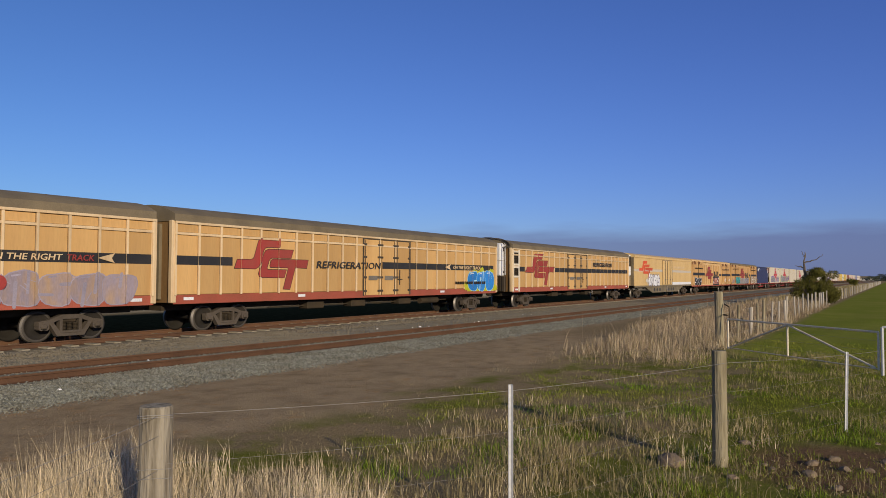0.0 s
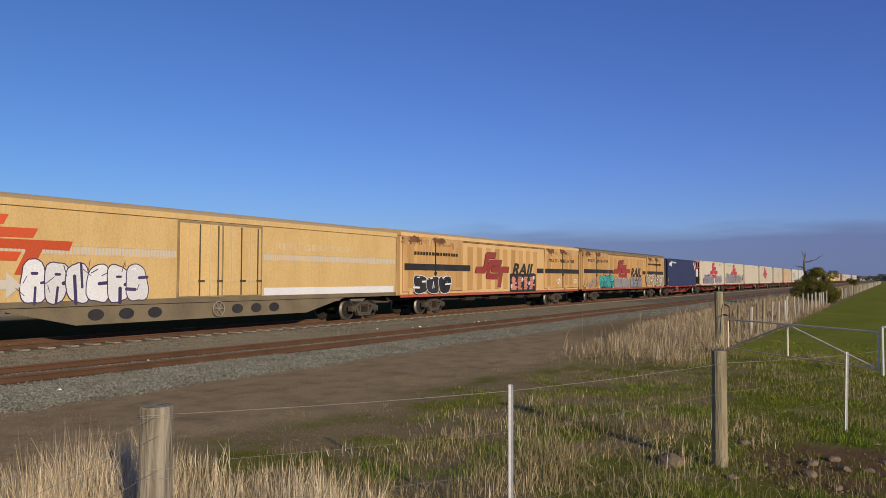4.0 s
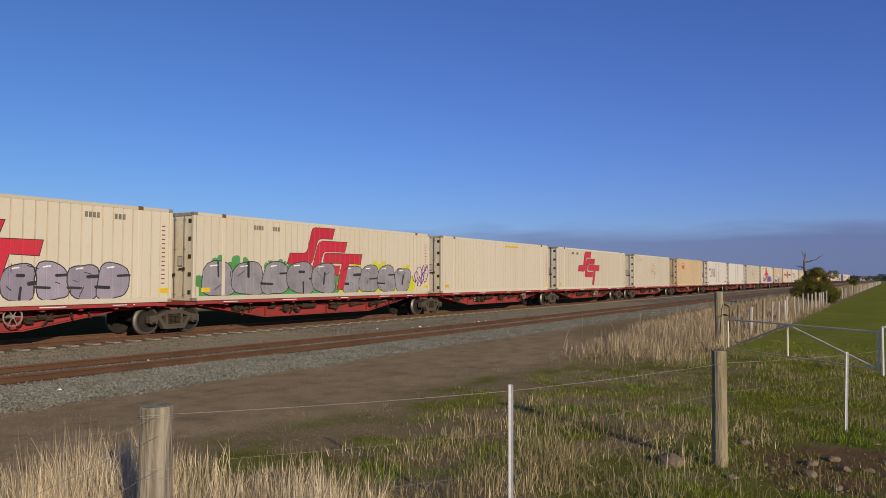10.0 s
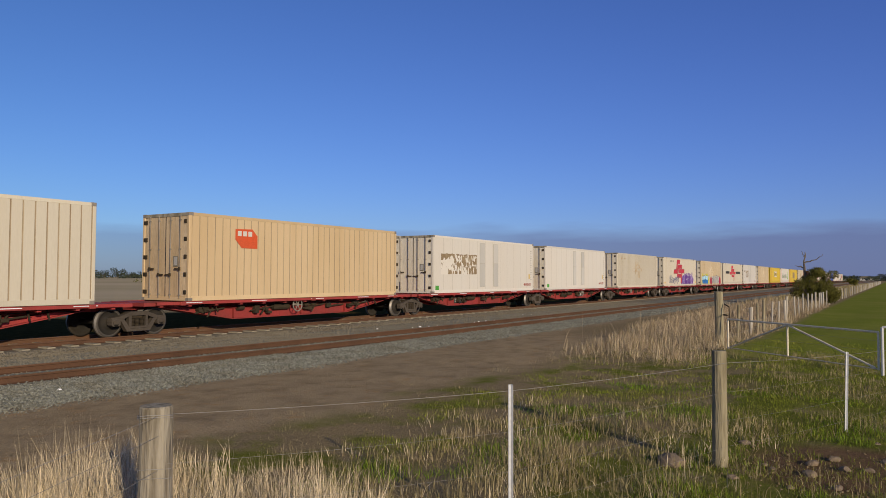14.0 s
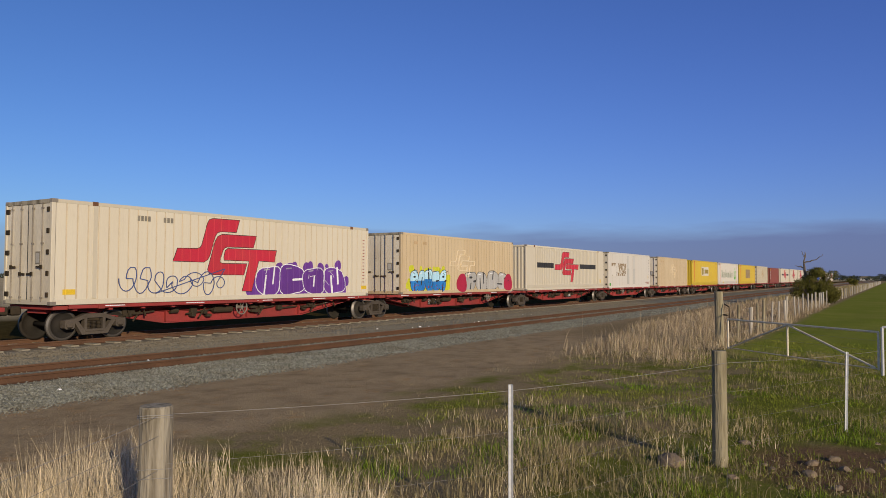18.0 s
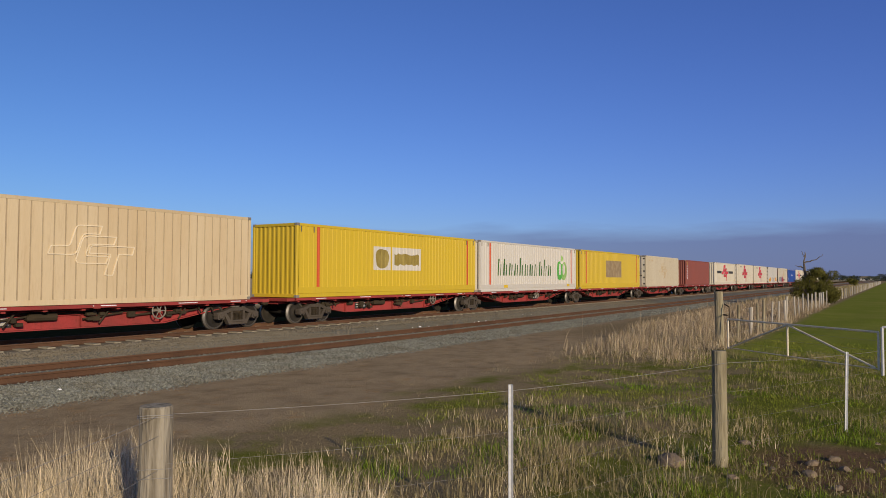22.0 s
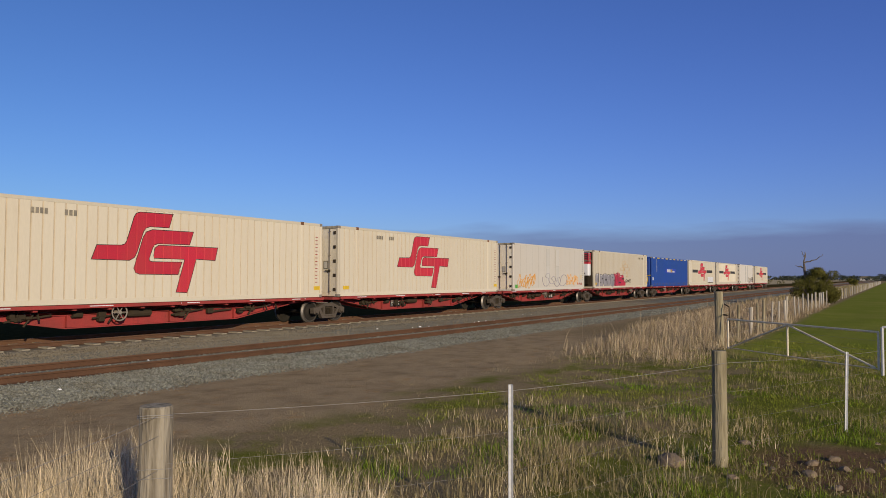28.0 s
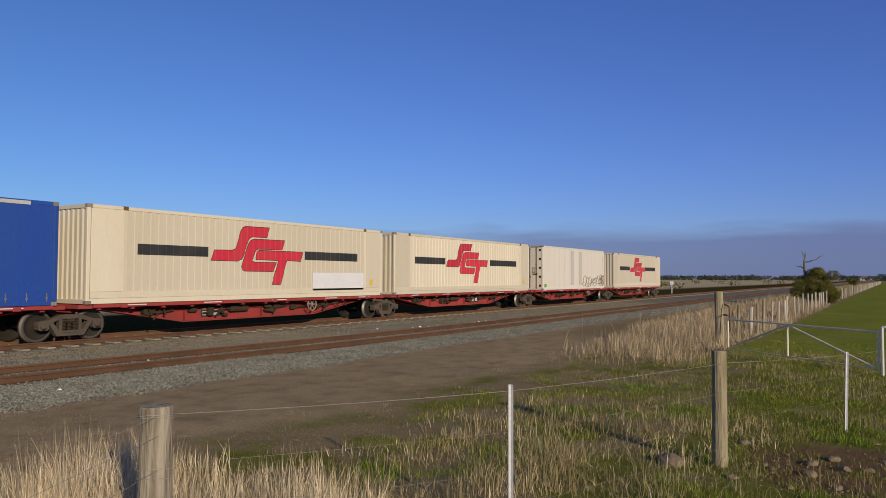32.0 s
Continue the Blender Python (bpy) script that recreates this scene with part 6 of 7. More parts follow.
illegible(c, 0.5 - 6.15, 0.8 - 6.15, 2.35, 0.35, 1, "yellow_panel", -W2)
for k in range(6):
    bar(c, 0.52 - 6.15, 0.78 - 6.15, 2.1 - k * 0.27, 2.28 - k * 0.27, "pure_white", "writing_bar")
on_train(c, 434.15)
# fifth wagon
on_train(striped_box(15.0, "cream corrugated container with red emblem on black band"), 451.05)
on_train(emblem_reefer("cream", 14.6, 4.5, "cream refrigerated container with red emblem", number=2.7), 467.00)
on_train(emblem_reefer("cream", 14.6, 4.35, "cream refrigerated container with red emblem", number=2.7), 482.60)
c = white_reefer(12.1, "white refrigerated container with orange scribbled graffiti", False)
scrawl(c, 0.7 - 6.05, 3.2 - 6.05, 0.15, 1.1, 34, "spray_orange", 61)
scrawl(c, 4.6 - 6.05, 8.4 - 6.05, 0.15, 1.1, 14, "lilac", 62)
scrawl(c, 8.6 - 6.05, 10.8 - 6.05, 0.3, 1.1, 26, "spray_orange", 63)
on_train(c, 498.05)
c = emblem_reefer("cream", 14.5, None, "cream refrigerated container with grey and red graffiti", "genset", 11.8)
genset(c, 14.5)
ghost_mark(c, 6.45 - 7.25, 0.9, 2.7, 1.4)
graffiti(c, 0.4 - 7.25, 4.9 - 7.25, 0.1, 1.2, 5, "silver", "black", 64)
graffiti(c, 4.8 - 7.25, 7.4 - 7.25, 0.1, 1.15, 2, "spray_red", "black", 65, cloud="spray_red")
scrawl(c, 7.7 - 7.25, 9.3 - 7.25, 0.4, 0.75, 18, "grime", 66, r=0.012)
on_train(c, 513.45)
# sixth wagon
c = container(14.4, "blue", style="smooth", ends="ribs", label="blue curtain-sided container with yellow-edged roof rail")
h = 7.2
bar(c, 5.0 - h, 9.2 - h, 1.35, 1.82, "sign_blue", "sign_panel", label="brighter blue sign panel")
illegible(c, 5.55 - h, 7.0 - h, 1.44, 0.30, 4, "pure_white", -W2 - 0.01)
illegible(c, 7.05 - h, 7.7 - h, 1.44, 0.30, 2, "yellow_panel", -W2 - 0.01)
illegible(c, 7.75 - h, 8.6 - h, 1.44, 0.16, 4, "pure_white", -W2 - 0.01)
for k in range(9):
    bar(c, 0.4 - h + k * 1.55, 1.2 - h + k * 1.55, 2.76, 2.86, "yellow_panel" if k % 2 else "grey_patch", "rail_marking", -W2 - 0.002)
g = Geo()
for k in range(26):
    x = -h + 0.35 + k * 0.55
    g.box(x - 0.012, x + 0.012, -W2 - 0.010, -W2 + 0.004, 0.12, 0.36)
    g.box(x - 0.03, x + 0.03, -W2 - 0.016, -W2 - 0.005, 0.18, 0.24, 0.004)
part("curtain_buckle", g, "hardware", c, "row of curtain straps and buckles")
bar(c, 1.72 - h, 1.80 - h, 1.42, 2.68, "grey_patch", "vertical_writing")
bar(c, 0.25 - h, 0.55 - h, 0.62, 0.92, "pure_white", "white_label")
part("yellow_bar", Geo().rod((-h - 0.02, -1.1, 1.1), (-h - 0.02, 1.1, 1.1), 0.03, 6), "yellow_panel", c)
for s in (-0.7, 0.7):
    part("yellow_flap", Geo().box(-h - 0.02, -h, s - 0.15, s + 0.15, 0.5, 0.95), "yellow_panel", c)
for k in range(2):
    part("end_writing", Geo().box(-h - 0.012, -h - 0.002, -0.75, 0.75, 2.3 - k * 0.2, 2.42 - k * 0.2), "spray_orange", c)
on_train(c, 529.50)
on_train(striped_box(14.4, "cream corrugated container with emblem band and white repaint", (9.7, 13.0)), 544.75)
on_train(striped_box(14.9, "cream corrugated container with red emblem on black band"), 560.35)
c = white_reefer(12.2, "white refrigerated container with grey scribbles", False)
scrawl(c, 5.0, 5.9, 0.2, 1.2, 12, "grime", 67)
scrawl(c, 1.4, 4.6, 0.1, 1.0, 22, "grime", 68, r=0.012)
on_train(c, 576.05)
on_train(striped_box(14.3, "cream corrugated container with red emblem on black band"), 591.65)

for k, bog in enumerate(PACKS):
    for i in range(5):
        a, b = bog[i] - (1.5 if i == 0 else 0), bog[i + 1] + (1.5 if i == 4 else 0)
        mid = (a + b) / 2
        w = container_wagon(i == 0, i == 4, (-1.9, 2.6, -0.4, 3.2, 0.9)[(i + k) % 5] if i != 2 else None, (-2.2, 1.4, None)[(i + k) % 3],
                            "red articulated container wagon with fish-belly beam" if i not in (0, 4) else "red end unit of an articulated container wagon",
                            bog[i] - mid, bog[i + 1] - mid)
        TRAIN.append((w, mid, 0.0))


# ---- loose stones, sleepers ----
def in_view(x, y, margin=0.06):
    c, s = math.cos(_a), math.sin(_a)
    zc = x * c + y * s
    xc = x * s - y * c
    return zc > 0.5 and abs(xc / zc) < math.tan(radians(31.25)) + margin


def in_view_many(x, y, margin=0.06):
    c, s = math.cos(_a), math.sin(_a)
    zc = x * c + y * s
    return (zc > 0.5) & (np.abs((x * s - y * c) / np.maximum(zc, 0.1)) < math.tan(radians(31.25)) + margin)


def stone_field(name, mat, label, bands, seed):
    """Angular crushed stones lying on the ballast."""
    rs = np.random.RandomState(seed)
    octa = np.array([(1, 0, 0), (0, 1, 0), (-1, 0, 0), (0, -1, 0), (0, 0, 1), (0, 0, -1)], float)
    tri = np.array([(0, 1, 4), (1, 2, 4), (2, 3, 4), (3, 0, 4), (1, 0, 5), (2, 1, 5), (3, 2, 5), (0, 3, 5)])
    V = []
    for x0, x1, y0, y1, zf, n, lo, hi in bands:
        x, y = rs.uniform(x0, x1, n), rs.uniform(y0, y1, n)
        ok = in_view_many(x, y)
        x, y = x[ok], y[ok]
        k = len(x)
        r = rs.uniform(lo, hi, k)
        q = rs.normal(0, 1, (k, 4))
        q /= np.linalg.norm(q, axis=1)[:, None]
        w, i, j, l = q.T
        m = np.array([[1 - 2 * (j * j + l * l), 2 * (i * j - l * w), 2 * (i * l + j * w)], [2 * (i * j + l * w), 1 - 2 * (i * i + l * l), 2 * (j * l - i * w)],
                      [2 * (i * l - j * w), 2 * (j * l + i * w), 1 - 2 * (i * i + j * j)]]).transpose(2, 0, 1)
        v = octa[None] * rs.uniform(0.55, 1.15, (k, 6, 1)) * r[:, None, None] * np.array((1, 0.85, 0.7))
        v = np.einsum("kab,knb->kna", m, v)
        z = np.array([zf(t) for t in y]) - r * 0.2
        V.append(v + np.stack((x, y, z), 1)[:, None, :])
    V = np.concatenate(V)
    k = len(V)
    F = (np.arange(k)[:, None, None] * 6 + tri[None]).reshape(-1, 3)
    return stuff_mesh(name, V.reshape(-1, 3).tolist(), F.tolist(), mat, label, "ballast")


near_slope = lambda y: -0.03 + 0.088 * min(1, max(0, (y - (YN - 3.0)) / 1.4))
far_slope = lambda y: 0.0 + 0.05 * min(1, max(0, (y - (YC - 2.7)) / 0.9))
between = lambda y: max(0.055 if y < YN + 3.9 else 0.03, far_slope(y))
stone_field("ballast_stones", "stone", "grey-green crushed ballast on the track shoulder", (
    (2, 14, YN - 3.05, YN - 0.3, near_slope, 21000, 0.022, 0.056), (14, 30, YN - 3.05, YN - 0.7, near_slope, 15000, 0.026, 0.058),
    (30, 70, YN - 3.05, YN - 0.85, near_slope, 11000, 0.032, 0.065), (4, 50, YN - 0.5, YN + 1.2, lambda y: 0.055, 14000, 0.018, 0.045)), 11)
stone_field("ballast_stones", "stone2", "dusty brown ballast between the tracks", (
    (4, 20, YN + 1.3, YC - 1.3, between, 30000, 0.013, 0.030), (20, 60, YN + 0.85, YC - 1.3, between, 24000, 0.018, 0.038)), 12)
stone_field("dirt_clods", "clod", "small stones and clods on the dirt track", (
    (2, 20, 6.4, 11.3, lambda y: 0.0, 2200, 0.005, 0.016), (20, 50, 7.4, 11.3, lambda y: 0.0, 1200, 0.008, 0.02), (7.8, 10.5, -0.6, 1.6, lambda y: 0.0, 260, 0.008, 0.028)), 13)

# ---- boundary fence of wire on timber and steel posts ----


def round_post(name, r, h, seed, bow=0.01, n=14, lean=(0, 0)):
    rng = random.Random(seed)
    g = Geo()
    rows = 7
    prof = [rng.uniform(0.96, 1.03) for _ in range(n)]
    vs = []
    for k in range(rows):
        z = -0.25 + (h + 0.25) * k / (rows - 1)
        rr = r * (1.05 - 0.07 * k / (rows - 1)) * (0.955 if k == rows - 1 else 1)
        if k == rows - 2:
            z = h - 0.012
        for i in range(n):
            t = 2 * math.pi * i / n
            vs.append((rr * prof[i] * math.cos(t) + lean[0] * z + bow * math.sin(z * 2), rr * prof[i] * math.sin(t) + lean[1] * z, z))
    fs = [(k * n + i, k * n + (i + 1) % n, (k + 1) * n + (i + 1) % n, (k + 1) * n + i) for k in range(rows - 1) for i in range(n)]
    fs += [tuple(range(n))[::-1], tuple((rows - 1) * n + i for i in range(n))]
    return g.add(vs, fs)


def star_post(h):
    """Galvanised Y-section steel post."""
    g = Geo()
    for k in range(3):
        t = 2 * math.pi * k / 3 + 0.4
        c, s = math.cos(t), math.sin(t)
        p = [(-s * 0.003, c * 0.003), (c * 0.021 - s * 0.003, s * 0.021 + c * 0.003), (c * 0.021 + s * 0.003, s * 0.021 - c * 0.003), (s * 0.003, -c * 0.003)]
        vs = [(x, y, z) for z in (-0.3, h) for x, y in p]
        g.add(vs, [(0, 1, 5, 4), (1, 2, 6, 5), (2, 3, 7, 6), (3, 0, 4, 7), (4, 5, 6, 7)])
    return g


def wire_run(pts, r=0.0018, sag=0.012):
    g = Geo()
    for a, b in zip(pts, pts[1:]):
        a, b = Vector(a), Vector(b)
        n = 8
        q = [a.lerp(b, i / n) - Vector((0, 0, sag * 4 * (i / n) * (1 - i / n))) for i in range(n + 1)]
        for u, v in zip(q, q[1:]):
            g.rod(u, v, r, 5)
    return g


STRAINER = (3.14, 4.16)
LINE = (STRAINER, (5.21, 2.58), (8.54, 1.66), (11.35, 0.58), (17.2, -1.6))
fence = thing("wire_fence", "paddock fence of plain wires on timber and steel posts", "fence")
part("strainer_post", round_post("post", 0.108, 1.20, 1), "old_post", fence, "thick weathered timber strainer post", pose(*STRAINER, 0))
part("steel_post", star_post(1.21), "galv", fence, "galvanised steel star post", pose(5.21, 2.58, 0))
part("timber_post", round_post("post", 0.079, 1.25, 2, 0.012), "post", fence, "round treated-pine post", pose(8.54, 1.66, 0))
part("steel_post", star_post(1.06), "galv", fence, "galvanised steel star post", pose(11.35, 0.58, 0, 1.5, 0, 0))
part("steel_post", star_post(1.06), "galv", fence, "galvanised steel star post", pose(17.2, -1.6, 0))
for z, w in ((1.15, 0.0019), (0.83, 0.0010), (0.52, 0.0009), (0.24, 0.0009)):
    hs = (z, z + 0.01, z - 0.03, z - 0.12 if z > 1 else z - 0.08, z - 0.15 if z > 1 else z - 0.1)
    part("fence_wire", wire_run([(x, y - 0.09 if i != 1 else y, q) for i, ((x, y), q) in enumerate(zip(LINE, hs))], w), "wire", fence)
for z in (1.15, 1.02, 0.80, 0.55, 0.3):
    part("fence_wire", wire_run([(STRAINER[0] - 0.05, STRAINER[1] - 0.1, z), (-2.0, 1.55, z - 0.02)], 0.0014, 0.02), "wire", fence)
part("timber_post", round_post("post", 0.08, 1.2, 9), "post", fence, "round treated-pine post", pose(-2.0, 1.55, 0))
for z in (1.13, 1.145, 0.80, 0.74, 0.5):
    g = Geo()
    for i in range(14):
        t, u = 2 * math.pi * i / 14, 2 * math.pi * (i + 1) / 14
        g.rod((0.112 * math.cos(t), 0.112 * math.sin(t), z + 0.01 * math.sin(t * 2)), (0.112 * math.cos(u), 0.112 * math.sin(u), z + 0.01 * math.sin(u * 2)), 0.003, 4)
    part("wire_wrap", g, "wire", fence, "", pose(*STRAINER, 0))
part("stay_rail", Geo().rod((STRAINER[0] - 0.10, STRAINER[1] - 0.1, 0.52), (1.55, 3.1, 0.08), 0.06, 10), "pale_post", fence, "timber stay")

# ---- farm gate and the long fence beside the line ----
gate = thing("farm_gate", "galvanised tube farm gate with braced frame", "gate")
G0, G1 = Vector((21.6, 3.95, 0)), Vector((18.26, 0.295, 0))
gp = lambda f, z: tuple(G0.lerp(G1, f) + Vector((0, 0, z)))
for nm, a, b in (("top_rail", gp(0, 0.91), gp(1, 0.91)), ("bottom_rail", gp(0, 0.12), gp(1, 0.12)), ("end_stile", gp(0, 0.10), gp(0, 0.93)), ("end_stile", gp(1, 0.10), gp(1, 0.92)),
                 ("middle_stile", gp(0.46, 0.12), gp(0.46, 0.91)), ("brace", gp(0.46, 0.90), gp(0.02, 0.14)), ("brace", gp(0.46, 0.90), gp(0.98, 0.14))):
    part(nm, Geo().rod(a, b, 0.024 if nm != "bottom_rail" else 0.014, 10), "gate_tube", gate)
for z in (0.3, 0.5, 0.72):
    part("gate_wire", Geo().rod(gp(0, z), gp(1, z), 0.0025, 4), "wire", gate)
hinge = thing("gate_post", "tall grey timber gate post with iron hinges", "post", at=pose(22.8, 4.4, 0))
part("post", round_post("post", 0.125, 1.66, 4, 0.01, lean=(0.01, 0.02)), "post", hinge)
part("hinge_iron", Geo().rod((-0.1, -0.12, 0.98), (-0.35, -0.28, 0.98), 0.02, 6).rod((-0.02, -0.13, 1.3), (-0.2, -0.3, 1.22), 0.02, 6).rod((-0.2, -0.3, 1.22), (-0.3, -0.34, 0.5), 0.015, 6), "grime", hinge)
latch = thing("gate_post", "steel latch post of the farm gate", "post", at=pose(18.2, 0.22, 0))
part("post", Geo().rod((0, 0, -0.2), (0, 0, 1.02), 0.03, 8).rod((0, 0, 1.02), (-0.02, -0.25, 1.04), 0.025, 8), "galv", latch)

line_fence = thing("line_fence", "long fence of pale timber posts beside the railway", "fence")
rng = random.Random(7)
FX = (25.4, 27.9, 30.0, 31.0, 34.0, 36.0, 38.0, 38.9, 42.0, 44.1, 46.7, 49.7, 51.5, 53.4, 56.8, 58.7, 60.7, 62.8, 65.6, 72.9, 79.1, 83.6, 87.6, 90.8, 96.7)
posts_x = list(FX) + [100 + 4.2 * k for k in range(60)]
for k, x in enumerate(posts_x):
    thick = rng.choice((0.038, 0.042, 0.058)) if x < 70 else 0.05
    part("timber_post", round_post("post", thick, rng.uniform(1.02, 1.2), k, 0.01, 7, (rng.uniform(-0.03, 0.03), rng.uniform(-0.04, 0.04))),
         "pale_post" if rng.random() < 0.8 else "post", line_fence, "", pose(x, 4.4 + rng.uniform(-0.06, 0.06), 0))
for z in (0.25, 0.5, 0.75, 1.0):
    part("fence_wire", Geo().rod((22.9, 4.34, z), (350, 4.34, z), 0.004, 4), "wire", line_fence)


# ---- stones in the grass ----
def field_stone(x, y, r, seed, squash=0.7, label="rounded brown field stone half sunk in grass"):
    bm = bmesh.new()
    bmesh.ops.create_icosphere(bm, subdivisions=2, radius=1)
    off = Vector((seed * 3.1, seed * 1.7, 0))
    for v in bm.verts:
        k = 1 + 0.35 * noise.noise(v.co * 1.2 + off) + 0.12 * noise.noise(v.co * 3 + off)
        v.co = Vector((v.co.x * r * k * 1.25, v.co.y * r * k, v.co.z * r * k * squash))
    me = bpy.data.meshes.new("field_stone")
    bm.to_mesh(me)
    bm.free()
    me.materials.append(M["rock"])
    ob = new("field_stone", me)
    ob.matrix_basis = pose(x, y, ground_height(x, y) + r * squash * 0.15, 0, 0, seed * 47)
    tagged(ob, label, "stone", "stones in the grass")


for k, (x, y, r) in enumerate(((8.30, 2.14, 0.14), (9.85, 1.62, 0.085), (9.10, 0.80, 0.10), (8.60, 0.78, 0.11), (8.95, 0.47, 0.08), (9.35, 0.60, 0.09), (8.7, 1.15, 0.06), (8.85, 1.25, 0.05),
                               (9.0, 0.25, 0.07), (9.7, 0.05, 0.06), (8.2, 0.5, 0.07), (8.0, 0.9, 0.06), (9.5, 0.1, 0.08), (8.05, 1.45, 0.07), (10.6, 0.2, 0.05))):
    field_stone(x, y, r * (1.0 if k == 0 else 0.68), k + 1)


# ---- grass ----
def ns(x, y, f, z=0.0):
    return noise.noise(Vector((x * f, y * f, z)))


def edge(v, lo, hi):
    return min(1.0, max(0.0, (v - lo) / (hi - lo)))


def blades(name, mat, label, n, area, want, hmin, hmax, width, seed, lean=0.35, tall=0.0):
    """Single blades with a bend, thinned by a density function want(x, y) from 0 to 1; a share tall of them stand higher."""
    rs = np.random.RandomState(seed)
    x0, x1, y0, y1 = area
    x, y = rs.uniform(x0, x1, n), rs.uniform(y0, y1, n)
    ok = in_view_many(x, y, 0.12)
    x, y = x[ok], y[ok]
    d = np.array([want(a, b) for a, b in zip(x, y)])
    ok = rs.rand(len(x)) < d
    x, y, d = x[ok], y[ok], d[ok]
    k = len(x)
    z = np.array([ground_height(a, b) for a, b in zip(x, y)]) - 0.02
    clump = np.array([0.6 + 0.6 * edge(ns(a, b, 1.5, seed), -0.35, 0.45) for a, b in zip(x, y)])
    h = rs.uniform(hmin, hmax, k) * (0.5 + 0.5 * d) * rs.uniform(0.5, 1.0, k) * clump
    h = np.where(rs.rand(k) < tall, hmax * rs.uniform(0.8, 1.2, k) * clump, h)
    w = width * rs.uniform(0.5, 1.3, k) * (1 + np.hypot(x, y) * 0.05)
    t, u = rs.uniform(0, 6.283, k), rs.uniform(0, 6.283, k)
    bend = h * lean * np.abs(rs.normal(0, 0.6, k))
    up = np.sqrt(np.maximum(h * h - np.minimum(bend, 0.95 * h) ** 2, 0.0004))
    dx, dy, lx, ly = np.cos(t) * w, np.sin(t) * w, np.cos(u) * bend, np.sin(u) * bend
    V = np.stack([np.stack((x - dx, y - dy, z), 1), np.stack((x + dx, y + dy, z), 1),
                  np.stack((x + lx * 0.35 - dx * 0.8, y + ly * 0.35 - dy * 0.8, z + up * 0.58), 1),
                  np.stack((x + lx * 0.35 + dx * 0.8, y + ly * 0.35 + dy * 0.8, z + up * 0.58), 1), np.stack((x + lx, y + ly, z + up), 1)], 1)
    o = np.arange(k)[:, None] * 5
    F = (o + np.array((0, 1, 3, 2))).tolist() + (o + np.array((2, 3, 4))).tolist()
    return stuff_mesh(name, V.reshape(-1, 3).tolist(), F, mat, label, "grass")


def track_edge(x, y):
    """1 on the verge, 0 on the bare vehicle track."""
    return 1 - edge(y + 0.6 * ns(x, y, 0.5, 2.0) + (0.10 * max(0, x - 12) if x < 26 else 1.4) * -1 + 0.0, 5.9, 7.0)


def dry_tall(x, y):
    left = edge(5.4 - x - 0.5 * ns(x, y, 0.9), 0, 1.5) * edge(y, 2.6, 3.6) * (1 - edge(y + 0.6 * ns(x, y, 0.7), 5.9, 7.0))
    return left * (0.7 + 0.3 * edge(ns(x, y, 1.3), -0.3, 0.2))


def dry_mid(x, y):
    m = edge(x, 3.2, 4.6) * (1 - edge(x, 8.5, 12.5)) * edge(y, 1.0, 2.2) * (1 - edge(y + 0.6 * ns(x, y, 0.7), 4.4, 5.6))
    return m * edge(ns(x, y, 1.1, 5.0), -0.25, 0.2)


def dry_back(x, y):
    a = edge(x + 1.6 * ns(x, y, 0.35), 16.5, 20.5) * edge(y, 3.9, 4.6) * (1 - edge(y - 0.1 * min(x - 16, 22) + 1.0 * ns(x, y, 0.35), 6.2, 7.8))
    return a * (0.15 + 0.85 * edge(ns(x, y, 0.7, 9.0), -0.25, 0.15))


def bare(x, y):
    return 1 - edge(ns(x * 0.8, y * 1.4, 1.2, 7.0), 0.10, 0.35) * (1 if y < 1.5 else 0.3)


def green_low(x, y):
    g = (1 - edge(y + 0.5 * ns(x, y, 0.7), 6.0, 7.0)) * edge(ns(x, y, 0.75, 3.0), -0.25, 0.2)
    if y < 2.2:
        g = max(g, 0.9)
    return g * bare(x, y)


blades("dry_grass", "pale_dry", "tall bleached dry grass by the fence", 64000, (1.5, 6.9, 2.5, 7.3), dry_tall, 0.40, 0.92, 0.0019, 21, 0.45, 0.0)
blades("dry_grass", "dry", "dead grass under the tall bleached stalks", 30000, (1.5, 6.5, 2.5, 7.3), dry_tall, 0.15, 0.60, 0.0022, 35, 1.1)
blades("dry_grass", "dry", "dead grass tussocks along the fence", 40000, (3, 13, 1.0, 6.4), dry_mid, 0.12, 0.50, 0.0021, 22, 1.2, 0.0)
blades("dry_grass", "pale_dry", "bleached stalks in the tussocks", 14000, (3, 13, 1.0, 6.4), lambda x, y: dry_mid(x, y) * (1 - 0.7 * edge(x, 4.8, 5.8)), 0.15, 0.58, 0.0018, 36, 0.9, 0.0)
blades("dry_grass", "pale_dry", "thin bright stalks along the fence", 24000, (3.5, 11, 1.2, 5.8), lambda x, y: 0.9 * edge(ns(x, y, 1.9, 60.0), 0.0, 0.35) * (1 - 0.75 * edge(x, 4.6, 6.0)), 0.15, 0.55, 0.0018, 43, 0.9)
blades("grass", "lush", "lush green clumps between the fence posts", 110000, (4.8, 14, -2.8, 5.0), lambda x, y: edge(ns(x, y, 0.9, 66.0), -0.05, 0.25) * bare(x, y), 0.04, 0.17, 0.0024, 44, 1.5)
blades("dry_grass", "pink_dry", "high dead grass beside the railway fence", 95000, (15, 60, 3.9, 11), dry_back, 0.25, 1.05, 0.0024, 23, 1.2, 0.01)
blades("dry_grass", "dry", "brown dead grass beside the railway fence", 60000, (15, 60, 3.9, 11), dry_back, 0.15, 0.75, 0.0020, 29, 1.5)
blades("dry_grass", "pale_dry", "bleached bent stalks beside the railway fence", 40000, (15, 40, 3.9, 10), dry_back, 0.2, 0.8, 0.0016, 41, 1.4)
